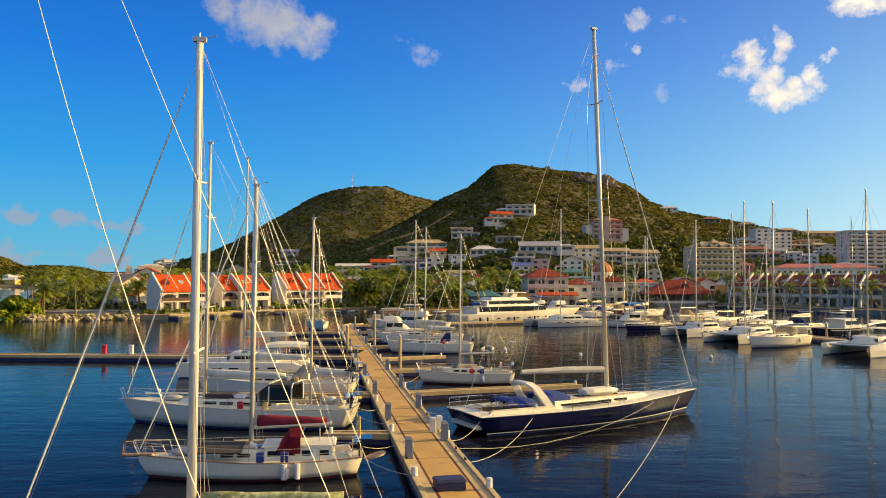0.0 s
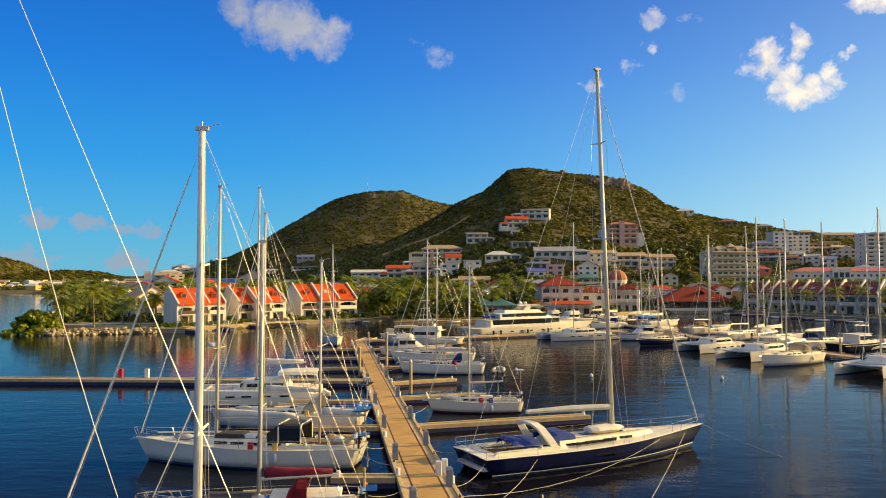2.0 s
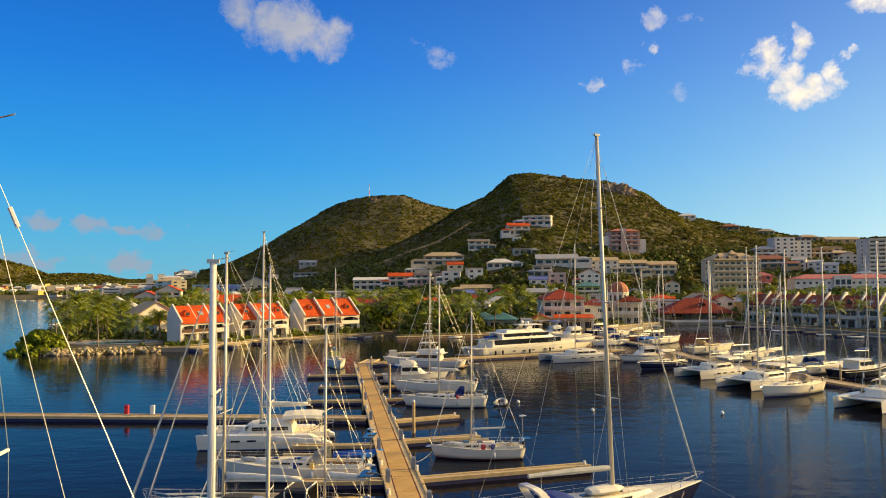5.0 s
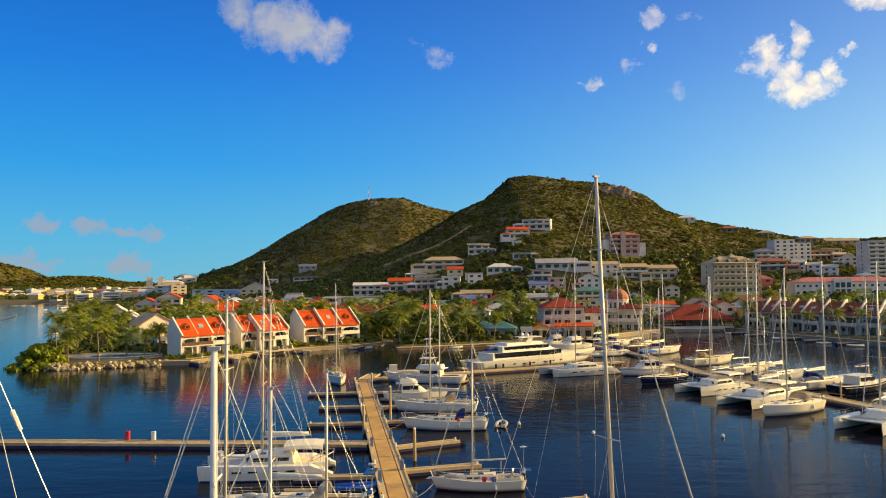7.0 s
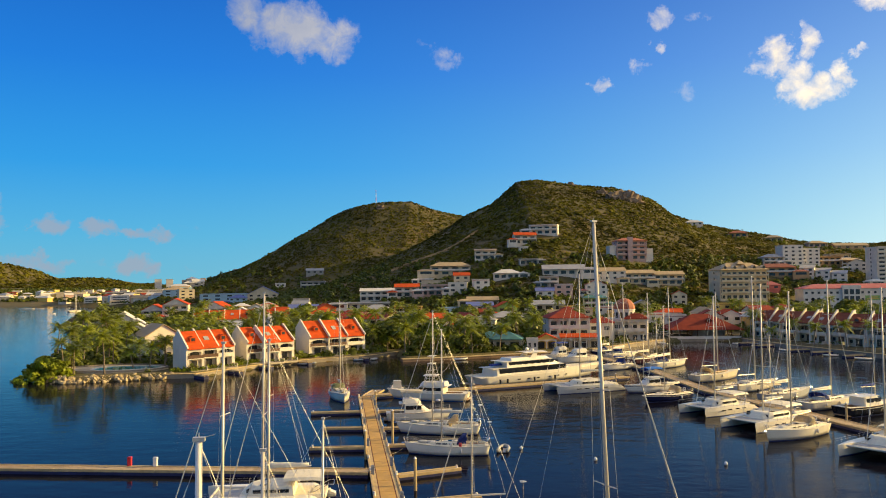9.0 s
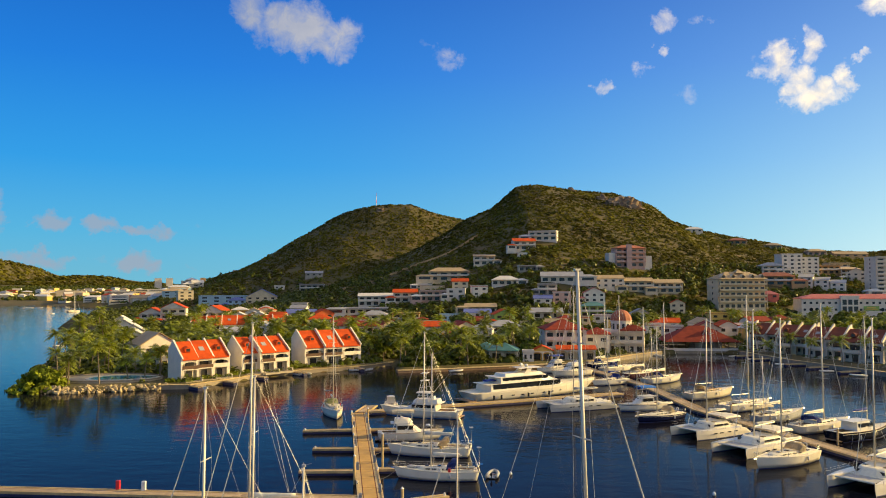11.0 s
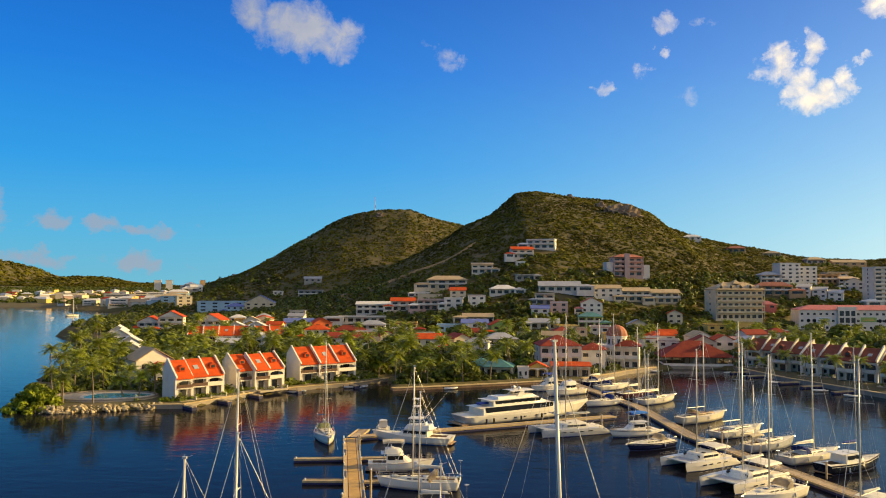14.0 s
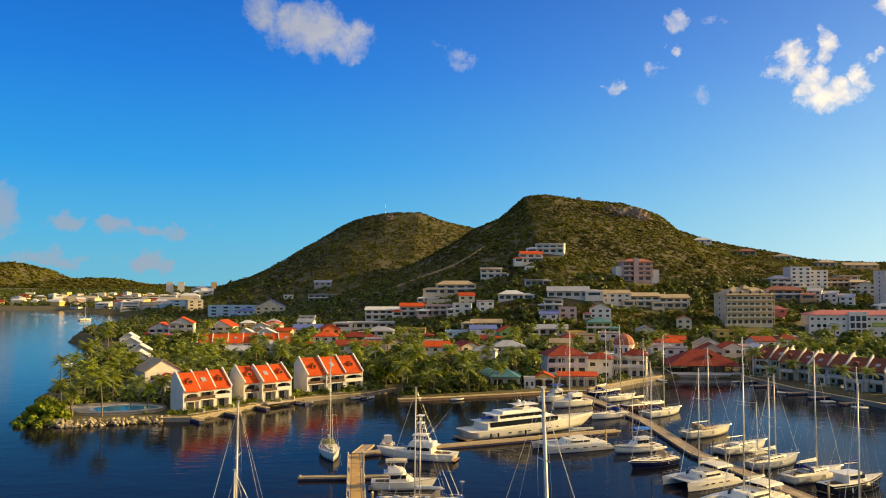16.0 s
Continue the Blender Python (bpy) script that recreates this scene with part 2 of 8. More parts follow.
M = dict(
    gelcoat=mat("white_gelcoat", (0.80, 0.74, 0.60), 0.28, var=0.05, bump=0.03, stain=(0.64, 0.57, 0.44), stain_at=0.66, rnd=0.08),
    deck=mat("boat_deck", (0.82, 0.75, 0.56), 0.55, var=0.10, scale=1.4, bump=0.1, stain=(0.52, 0.45, 0.33), rnd=0.08),
    teak=mat("teak", (0.36, 0.22, 0.11), 0.6, var=0.25, scale=2.0, fine=20),
    navy=mat("navy_gelcoat", (0.010, 0.014, 0.055), 0.26, var=0.15, bump=0.02, spec=0.6),
    greyhull=mat("grey_gelcoat", (0.46, 0.46, 0.44), 0.3, var=0.08, bump=0.03),
    blackhull=mat("black_gelcoat", (0.02, 0.022, 0.03), 0.2, var=0.2, bump=0.02),
    creamhull=mat("cream_paint", (0.70, 0.62, 0.45), 0.4, var=0.10, bump=0.05),
    boot=mat("antifouling", (0.03, 0.05, 0.16), 0.6, var=0.25, scale=2),
    bootred=mat("red_antifouling", (0.09, 0.02, 0.03), 0.6, var=0.25, scale=2),
    glass=mat("dark_glazing", (0.015, 0.018, 0.022), 0.06, var=0.2, bump=0),
    alu=mat("mast_aluminium", (0.74, 0.66, 0.50), 0.38, 0.15, var=0.06, bump=0.03),
    whitemast=mat("white_mast_paint", (0.80, 0.76, 0.66), 0.35, var=0.05, bump=0.02, stain=(0.6, 0.5, 0.36), stain_at=0.68),
    steel=mat("stainless_steel", (0.62, 0.60, 0.56), 0.25, 0.9, var=0.05, bump=0),
    wire=mat("rigging_wire", (0.62, 0.58, 0.50), 0.4, 0.3, var=0.05, bump=0),
    rope=mat("mooring_rope", (0.62, 0.56, 0.42), 0.9, var=0.2, scale=4, fine=40),
    canvas_blue=mat("blue_canvas", (0.02, 0.05, 0.26), 0.85, var=0.25, scale=2, bump=0.3),
    canvas_sky=mat("bright_blue_canvas", (0.02, 0.16, 0.55), 0.85, var=0.2, scale=2, bump=0.3),
    canvas_red=mat("maroon_canvas", (0.24, 0.012, 0.03), 0.85, var=0.25, scale=2, bump=0.3),
    canvas_grey=mat("grey_canvas", (0.42, 0.42, 0.40), 0.85, var=0.15, scale=2, bump=0.3),
    canvas_dark=mat("dark_mesh_canvas", (0.045, 0.042, 0.04), 0.9, var=0.3, scale=2, bump=0.3),
    canvas_tan=mat("tan_canvas", (0.55, 0.46, 0.30), 0.85, var=0.15, scale=2, bump=0.3),
    canvas_green=mat("mottled_green_tarpaulin", (0.36, 0.38, 0.15), 0.9, var=0.5, scale=3, fine=12, bump=0.5, stain=(0.60, 0.56, 0.34), stain_at=0.5),
    sail=mat("furled_sailcloth", (0.74, 0.70, 0.58), 0.8, var=0.10, scale=3, bump=0.3),
    rubber=mat("black_rubber", (0.02, 0.02, 0.022), 0.7, var=0.3),
    fender=mat("white_vinyl", (0.75, 0.73, 0.68), 0.4, var=0.08),
    panel=mat("pier_deck_panel", (0.52, 0.31, 0.08), 0.8, var=0.14, scale=0.5, fine=11, bump=0.25, rnd=0.10, stain=(0.30, 0.19, 0.09), stain_at=0.60),
    plank=mat("pier_plank", (0.33, 0.20, 0.10), 0.8, var=0.22, scale=1.1, fine=14, bump=0.3, rnd=0.22, stain=(0.20, 0.12, 0.06)),
    plank2=mat("weathered_plank", (0.42, 0.31, 0.18), 0.85, var=0.2, scale=1.1, fine=14, bump=0.3, rnd=0.2),
    beam=mat("pale_timber_beam", (0.54, 0.39, 0.18), 0.8, var=0.18, scale=1.5, fine=15, bump=0.3, rnd=0.12),
    seam=mat("dark_red_joint_strip", (0.14, 0.035, 0.018), 0.9, var=0.3),
    float_=mat("pontoon_float", (0.022, 0.022, 0.085), 0.6, var=0.3, scale=1.5),
    concrete=mat("concrete", (0.31, 0.255, 0.18), 0.85, var=0.15, scale=0.7, fine=7, stain=(0.28, 0.23, 0.17)),
    pedestal=mat("grey_plastic", (0.20, 0.22, 0.25), 0.5, var=0.1),
    red=mat("red_paint", (0.55, 0.02, 0.03), 0.5, var=0.1),
    white=mat("white_render", (0.74, 0.66, 0.53), 0.8, var=0.09, scale=0.35, fine=5, stain=(0.55, 0.48, 0.38), stain_at=0.64, rnd=0.08),
    cream=mat("cream_render", (0.66, 0.54, 0.34), 0.8, var=0.10, scale=0.35, fine=5, rnd=0.08),
    yellow=mat("yellow_render", (0.70, 0.46, 0.11), 0.8, var=0.10, scale=0.35, fine=5),
    pink=mat("pink_render", (0.58, 0.38, 0.30), 0.8, var=0.10, scale=0.35, fine=5),
    orange=mat("orange_render", (0.75, 0.15, 0.03), 0.8, var=0.08, scale=0.35, fine=5),
    green=mat("green_render", (0.28, 0.42, 0.10), 0.8, var=0.10, scale=0.35, fine=5),
    blue=mat("pale_blue_render", (0.40, 0.55, 0.60), 0.8, var=0.10, scale=0.35, fine=5),
    ochre=mat("ochre_render", (0.52, 0.32, 0.14), 0.8, var=0.12, scale=0.35, fine=5),
    grey=mat("grey_render", (0.40, 0.36, 0.29), 0.8, var=0.12, scale=0.35, fine=5),
    tile=mat("red_roof_tile", (0.56, 0.075, 0.008), 0.8, var=0.2, scale=0.5, fine=4, bump=0.4, rnd=0.12, spec=0.2),
    tile_dark=mat("dark_red_roof_tile", (0.27, 0.042, 0.018), 0.8, spec=0.2, var=0.2, scale=0.5, fine=4, bump=0.4, rnd=0.12),
    terracotta=mat("terracotta_roof", (0.40, 0.13, 0.06), 0.75, var=0.18, scale=0.5, fine=4, bump=0.4),
    tile_brown=mat("brown_red_roof_tile", (0.22, 0.062, 0.034), 0.8, spec=0.2, var=0.2, scale=0.5, fine=4, bump=0.4, rnd=0.12),
    roof_white=mat("white_roof", (0.66, 0.62, 0.54), 0.7, var=0.10, scale=0.4, fine=4, rnd=0.08),
    roof_grey=mat("grey_metal_roof", (0.36, 0.35, 0.34), 0.6, var=0.14, scale=0.4, fine=4, rnd=0.1),
    roof_blue=mat("blue_metal_roof", (0.12, 0.15, 0.36), 0.55, var=0.14, scale=0.4, fine=4),
    roof_green=mat("green_metal_roof", (0.08, 0.22, 0.19), 0.6, var=0.14, scale=0.4, fine=4),
    roof_tan=mat("tan_roof", (0.44, 0.32, 0.17), 0.75, var=0.14, scale=0.4, fine=4, rnd=0.08),
    roof_pink=mat("faded_red_roof", (0.50, 0.14, 0.11), 0.7, var=0.14, scale=0.4, fine=4),
    window=mat("window_glass", (0.05, 0.048, 0.045), 0.12, var=0.3, bump=0),
    timber=mat("dark_timber", (0.11, 0.055, 0.03), 0.7, var=0.2),
    rock=mat("pale_boulder", (0.45, 0.35, 0.19), 0.9, var=0.3, scale=0.8, fine=5, bump=0.6, rnd=0.25),
    cliff=mat("cliff_rock", (0.28, 0.20, 0.12), 0.9, var=0.35, scale=0.15, fine=1.2, bump=0.8),
    track=mat("dirt_track", (0.40, 0.27, 0.13), 0.95, var=0.2, scale=0.2, fine=2),
    paving=mat("pool_paving", (0.50, 0.41, 0.28), 0.85, var=0.15, scale=0.6, fine=6),
    poolwater=mat("pool_water", (0.05, 0.46, 0.48), 0.08, var=0.1, bump=0.05),
    asphalt=mat("asphalt", (0.055, 0.052, 0.05), 0.9, var=0.2, scale=0.3),
    trunk=mat("palm_trunk", (0.26, 0.20, 0.13), 0.9, var=0.25, scale=2, fine=12, bump=0.5),
    palm=mat("palm_frond", (0.26, 0.29, 0.014), 0.36, var=0.35, scale=0.6, fine=3, bump=0, rnd=0.3, island=0.4, thin=0.3, spec=0.45),
    leaf=mat("broad_leaf", (0.16, 0.185, 0.012), 0.5, var=0.45, scale=0.5, fine=2.5, bump=0, rnd=0.35, island=0.35, thin=0.25, spec=0.3),
    scrub=mat("dry_scrub", (0.122, 0.112, 0.009), 0.8, var=0.45, scale=0.02, fine=0.25, bump=0, island=0.12, thin=0.3, spec=0.12),
    mangrove=mat("mangrove_leaf", (0.23, 0.27, 0.016), 0.5, var=0.35, scale=0.5, fine=2.5, bump=0, island=0.35, thin=0.25, spec=0.12),
)


def ground_material():
    m = bpy.data.materials.new("dry_hillside_ground")
    m.use_nodes = True
    n, l = m.node_tree.nodes, m.node_tree.links
    b = n["Principled BSDF"]
    tc = n.new("ShaderNodeTexCoord")
    c = None
    for s, lo, hi, col in ((0.012, 0.40, 0.60, (0.11, 0.082, 0.024)), (0.035, 0.55, 0.63, (0.16, 0.105, 0.038)), (0.11, 0.50, 0.62, (0.075, 0.070, 0.018)), (0.6, 0.45, 0.75, (0.085, 0.075, 0.026))):
        t = n.new("ShaderNodeTexNoise")
        t.inputs["Scale"].default_value, t.inputs["Detail"].default_value = s, 6
        l.new(tc.outputs["Object"], t.inputs["Vector"])
        r = n.new("ShaderNodeMapRange")
        r.inputs[1].default_value, r.inputs[2].default_value, r.inputs[4].default_value = lo, hi, 0.8
        l.new(t.outputs[0], r.inputs[0])
        x = n.new("ShaderNodeMix")
        x.data_type = "RGBA"
        l.new(r.outputs[0], x.inputs["Factor"])
        if c is None:
            x.inputs["A"].default_value = (0.095, 0.078, 0.020, 1)
        else:
            l.new(c, x.inputs["A"])
        x.inputs["B"].default_value = (*col, 1)
        c = x.outputs["Result"]
    l.new(c, b.inputs["Base Color"])
    b.inputs["Roughness"].default_value = 0.95
    return m


def water_material():
    m = bpy.data.materials.new("lagoon_water")
    m.use_nodes = True
    n, l = m.node_tree.nodes, m.node_tree.links
    b = n["Principled BSDF"]
    b.inputs["Base Color"].default_value = (0.006, 0.006, 0.011, 1)
    b.inputs["Roughness"].default_value, b.inputs["IOR"].default_value = 0.05, 1.33
    tc = n.new("ShaderNodeTexCoord")
    # livelier in the open marina, calmer in the sheltered lagoon
    at, calm = n.new("ShaderNodeSeparateXYZ"), n.new("ShaderNodeMapRange")
    l.new(tc.outputs["Object"], at.inputs[0]), l.new(at.outputs[1], calm.inputs[0])
    calm.inputs[1].default_value, calm.inputs[2].default_value, calm.inputs[3].default_value, calm.inputs[4].default_value = 60, 230, 1.0, 1.15
    # specular turned down to darken sky reflections in the marina, higher over the lagoon
    reflect_level = n.new("ShaderNodeMapRange")
    l.new(at.outputs[1], reflect_level.inputs[0]), l.new(reflect_level.outputs[0], b.inputs["Specular IOR Level"])
    reflect_level.inputs[1].default_value, reflect_level.inputs[2].default_value, reflect_level.inputs[3].default_value, reflect_level.inputs[4].default_value = 170, 420, 0.05, 0.4
    last = None
    for s, stretch, strength, dist in ((0.07, 2.0, 0.04, 1.2), (0.24, 1.8, 0.10, 0.5), (0.9, 2.0, 0.075, 0.2), (2.6, 2.0, 0.05, 0.07)):
        mp = n.new("ShaderNodeMapping")
        mp.inputs["Scale"].default_value, mp.inputs["Rotation"].default_value = (1.0, stretch, 1.0), (0, 0, 0.35)
        l.new(tc.outputs["Object"], mp.inputs["Vector"])
        t = n.new("ShaderNodeTexNoise")
        t.inputs["Scale"].default_value, t.inputs["Detail"].default_value = s, 3
        l.new(mp.outputs[0], t.inputs["Vector"])
        bp = n.new("ShaderNodeBump")
        bp.inputs["Distance"].default_value = dist
        k = n.new("ShaderNodeMath")
        k.operation, k.inputs[1].default_value = "MULTIPLY", strength
        l.new(calm.outputs[0], k.inputs[0]), l.new(k.outputs[0], bp.inputs["Strength"])
        l.new(t.outputs[0], bp.inputs["Height"])
        if last:
            l.new(last, bp.inputs["Normal"])
        last = bp.outputs[0]
    l.new(last, b.inputs["Normal"])
    return m


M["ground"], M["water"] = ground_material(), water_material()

# ---- building helpers ----
def mesh_of(name, bm, material, smooth=False):
    me = bpy.data.meshes.new(name)
    bm.to_mesh(me)
    bm.free()
    me.materials.append(M[material] if isinstance(material, str) else material)
    if smooth:
        me.polygons.foreach_set("use_smooth", [True] * len(me.polygons))
    return me


def part(name, bm, material, parent=None, label="", smooth=False):
    """Links a bmesh as one mesh object under a thing or a part."""
    ob = new(name, mesh_of(name, bm, material, smooth))
    ob.parent = parent
    return tagged(ob, label)


def thing(name, x, y, z, rz, label, category, group=""):
    ob = new(name)
    ob.matrix_basis = pose(x, y, z, 0, 0, rz)
    return tagged(ob, label, category, group)


def box(bm, x, y, z, sx, sy, sz, rz=0.0, taper=1.0, bevel=0.0):
    """A box on its base's middle (x, y, z), its top scaled by taper."""
    m = Matrix.Translation((x, y, z)) @ Matrix.Rotation(radians(rz), 4, "Z")
    vs = []
    for k, h in ((1.0, 0.0), (taper, sz)):
        vs.append([bm.verts.new(m @ Vector((a * sx / 2 * k, b * sy / 2 * k, h))) for a, b in ((-1, -1), (1, -1), (1, 1), (-1, 1))])
    lo, hi = vs
    fs = [bm.faces.new(lo[::-1]), bm.faces.new(hi)] + [bm.faces.new((lo[i], lo[(i + 1) % 4], hi[(i + 1) % 4], hi[i])) for i in range(4)]
    if bevel:
        bmesh.ops.bevel(bm, geom=list({e for f in fs for e in f.edges}), offset=bevel, segments=1, affect="EDGES")
    return bm


def tube(bm, a, b, r0, r1=None, n=6):
    """A tapered tube from a to b."""
    a, b, r1 = Vector(a), Vector(b), r0 if r1 is None else r1
    q = (b - a).to_track_quat("Z", "Y").to_matrix()
    rings = [[bm.verts.new(p + q @ Vector((r * math.cos(2 * math.pi * i / n), r * math.sin(2 * math.pi * i / n), 0))) for i in range(n)] for p, r in ((a, r0), (b, r1))]
    for i in range(n):
        bm.faces.new((rings[0][i], rings[0][(i + 1) % n], rings[1][(i + 1) % n], rings[1][i]))
    bm.faces.new(rings[0][::-1]), bm.faces.new(rings[1])
    return bm


def path_tube(bm, pts, r, n=5):
    """One unbroken tube along the points."""
    pts = [Vector(p) for p in pts]
    shut = (pts[0] - pts[-1]).length < 1e-4
    if shut:
        pts = pts[:-1]
    rows, k = [], len(pts)
    for i, p in enumerate(pts):
        a = pts[i - 1] if (i or shut) else p
        b = pts[(i + 1) % k] if (i < k - 1 or shut) else p
        q = (b - a).to_track_quat("Z", "Y").to_matrix()
        rows.append([bm.verts.new(p + q @ Vector((r * math.cos(2 * math.pi * j / n), r * math.sin(2 * math.pi * j / n), 0))) for j in range(n)])
    for i in range(k if shut else k - 1):
        a, b = rows[i], rows[(i + 1) % k]
        turn = min(range(n), key=lambda t: (b[t].co - a[0].co).length)
        for j in range(n):
            bm.faces.new((a[j], a[(j + 1) % n], b[(j + 1 + turn) % n], b[(j + turn) % n]))
    if not shut:
        bm.faces.new(rows[0][::-1]), bm.faces.new(rows[-1])
    return bm


def sag(a, b, drop, n=6):
    a, b = Vector(a), Vector(b)
    return [a.lerp(b, i / n) - Vector((0, 0, 4 * drop * (i / n) * (1 - i / n))) for i in range(n + 1)]


def loft(bm, rings, closed=True, caps=True):
    rows = [[bm.verts.new(p) for p in ring] for ring in rings]
    k = len(rows[0])
    for a, b in zip(rows, rows[1:]):
        for i in range(k if closed else k - 1):
            bm.faces.new((a[i], a[(i + 1) % k], b[(i + 1) % k], b[i]))
    if caps and closed:
        bm.faces.new(rows[0][::-1]), bm.faces.new(rows[-1])
    return bm


def prism(bm, outline, z0, z1):
    lo = [bm.verts.new((x, y, z0)) for x, y in outline]
    hi = [bm.verts.new((x, y, z1)) for x, y in outline]
    k = len(lo)
    bm.faces.new(lo[::-1]), bm.faces.new(hi)
    for i in range(k):
        bm.faces.new((lo[i], lo[(i + 1) % k], hi[(i + 1) % k], hi[i]))
    bmesh.ops.recalc_face_normals(bm, faces=bm.faces[:])
    return bm


def B():
    return bmesh.new()


# ---- the land ----
SHORE = [(-108, 197), (-102, 187), (-95, 184), (-84, 188), (-73, 192), (-66, 194), (-60, 205), (-55, 216), (-47, 226), (-41, 231), (-29, 239), (-21, 252), (-18, 230), (-9, 233), (8, 240),
         (26, 248), (40, 252), (50, 264), (60, 277), (72, 289), (86, 298), (101, 289), (106, 256), (112, 238), (119, 215), (150, 190), (900, 190), (2500, 600), (2500, 4800), (-2600, 4800), (-2600, 1500),
         (-900, 1130), (-660, 1095), (-590, 1100), (-500, 1010), (-364, 863), (-312, 728), (-273, 553), (-238, 469), (-197, 408), (-164, 347), (-157, 322), (-139, 266), (-128, 238)]


def shore_distance(x, y):
    """Metres inland, negative on the water (arrays)."""
    best, inside = np.full(x.shape, 1e9), np.zeros(x.shape, bool)
    for (x0, y0), (x1, y1) in zip(SHORE, SHORE[1:] + SHORE[:1]):
        dx, dy = x1 - x0, y1 - y0
        t = np.clip(((x - x0) * dx + (y - y0) * dy) / (dx * dx + dy * dy), 0, 1)
        best = np.minimum(best, np.hypot(x - x0 - t * dx, y - y0 - t * dy))
        if dy:
            inside ^= ((y0 > y) != (y1 > y)) & (x < x0 + dx * (y - y0) / dy)
    return np.where(inside, best, -best)


def ripple(x, y):
    return (np.sin(x * 0.031 + 1.3 * np.sin(y * 0.017)) + np.sin(y * 0.043 + 1.1 * np.sin(x * 0.023 + 2)) + 0.6 * np.sin(x * 0.09 + y * 0.07)) / 2.6


def height(x, y):
    x, y = np.atleast_1d(np.asarray(x, float)), np.atleast_1d(np.asarray(y, float))
    flat = 1.25 + np.clip(y - 290, 0, 160) * 0.02 + np.clip(y - 1150, 0, 900) * 0.022 * np.clip((-250 - x) / 100, 0, 1)
    # the near hill: crest along y = 745
    crest = np.interp(x, [-296, -226, -173, -120, -66, -13, 4, 26, 50, 68, 140, 172, 184, 220, 272, 300, 340, 420, 700, 1200], [0, 3, 11, 25, 47, 74, 85, 94, 115, 117, 110, 100, 86, 72, 62, 57, 54, 54, 50, 30])
    foot = np.interp(x, [-250, -60, 30, 120, 200, 300, 600], [520, 430, 395, 430, 450, 470, 500])
    u = (y - foot) / (745 - foot)
    front = np.clip(u, 0, 1) ** 1.12 * (1 - 0.10 * np.clip(u, 0, 1) ** 6)
    near = crest * np.where(u <= 1, front * 1.1, 0.99 * np.exp(-((y - 745) / 120) ** 2))
    near = np.minimum(near, crest)
    # the farther hill: crest along y = 922
    crest2 = np.interp(x, [-455, -395, -335, -310, -287, -263, -217, -177, -150, -123, -98, -62, -29, 0, 60, 200], [0, 1, 6, 19, 35, 41, 64, 87, 102, 112, 116, 117, 106, 98, 70, 20])
    u2 = (y - 655) / (922 - 655)
    far = crest2 * np.where(u2 <= 1, np.clip(u2, 0, 1) ** 1.1, np.exp(-((y - 922) / 200) ** 2))
    hill = np.maximum(np.maximum(near, far) - 2.2, 0)
    # hills across the lagoon
    for cx, cy, h, wx, wy in ((-1505, 2500, 84, 115, 400), (-1255, 2600, 34, 125, 400), (-1085, 2600, 12, 90, 400)):
        hill = np.maximum(hill, h * np.exp(-((x - cx) / wx) ** 2 - ((y - cy) / wy) ** 2) - 1)
    hill = hill + ripple(x, y) * np.clip(hill / 25, 0, 1) * 2.0
    d = shore_distance(x, y)
    return np.where(d > 0, flat + hill * np.clip(d / 30, 0, 1), np.clip(d * 0.8, -3, -0.3)) * np.clip(1 - (y - 3000) / 1500, 0, 1) - np.where(y > 3000, 3.0 * np.clip((y - 3000) / 300, 0, 1), 0)


def ground_z(x, y):
    return float(height(x, y)[0])


def build_land():
    xs = np.concatenate([np.arange(-2600, -300, 40), np.arange(-300, -126, 8), np.arange(-126, 130, 2), np.arange(130, 400, 8), np.arange(400, 2501, 60)])
    ys = np.concatenate([np.arange(176, 300, 2), np.arange(300, 1000, 7), np.arange(1000, 4801, 50)])
    gx, gy = np.meshgrid(xs, ys)
    gz = height(gx.ravel(), gy.ravel())
    co = np.stack([gx.ravel(), gy.ravel(), gz], 1)
    nx, ny = len(xs), len(ys)
    i = (np.arange(ny - 1)[:, None] * nx + np.arange(nx - 1)).ravel()
    faces = np.stack([i, i + 1, i + nx + 1, i + nx], 1)
    faces = faces[(gz[faces] > -0.35).any(1)]
    me = bpy.data.meshes.new("ground")
    me.from_pydata(co.tolist(), [], faces.tolist())
    me.materials.append(M["ground"])
    me.polygons.foreach_set("use_smooth", [True] * len(me.polygons))
    tagged(new("ground", me), "dry green-brown hillsides and low land round the lagoon", "ground", kind="structure")
    bm = B()
    bm.faces.new([bm.verts.new(p) for p in ((-4900, -900, 0), (4900, -900, 0), (4900, 4950, 0), (-4900, 4950, 0))])
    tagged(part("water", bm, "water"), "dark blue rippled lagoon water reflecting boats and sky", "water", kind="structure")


build_land()


# ---- boats: bow towards +x, waterline at z = 0, origin amidships ----
def hull_half(u, beam, stern=0.72, power=2.0):
    """Half the beam at u, 0 at the stern to 1 at the bow."""
    wide = 0.42
    if u < wide:
        k = u / wide
        return beam / 2 * (stern + (1 - stern) * math.sin(k * math.pi / 2))
    k = (u - wide) / (1 - wide)
    return beam / 2 * max(0.015, 1 - k ** power)


def sheer(u, free, rise, lift=0.25):
    return free * (1 + rise * max(0, u - 0.3) ** 2 + lift * max(0, 0.35 - u) ** 2)


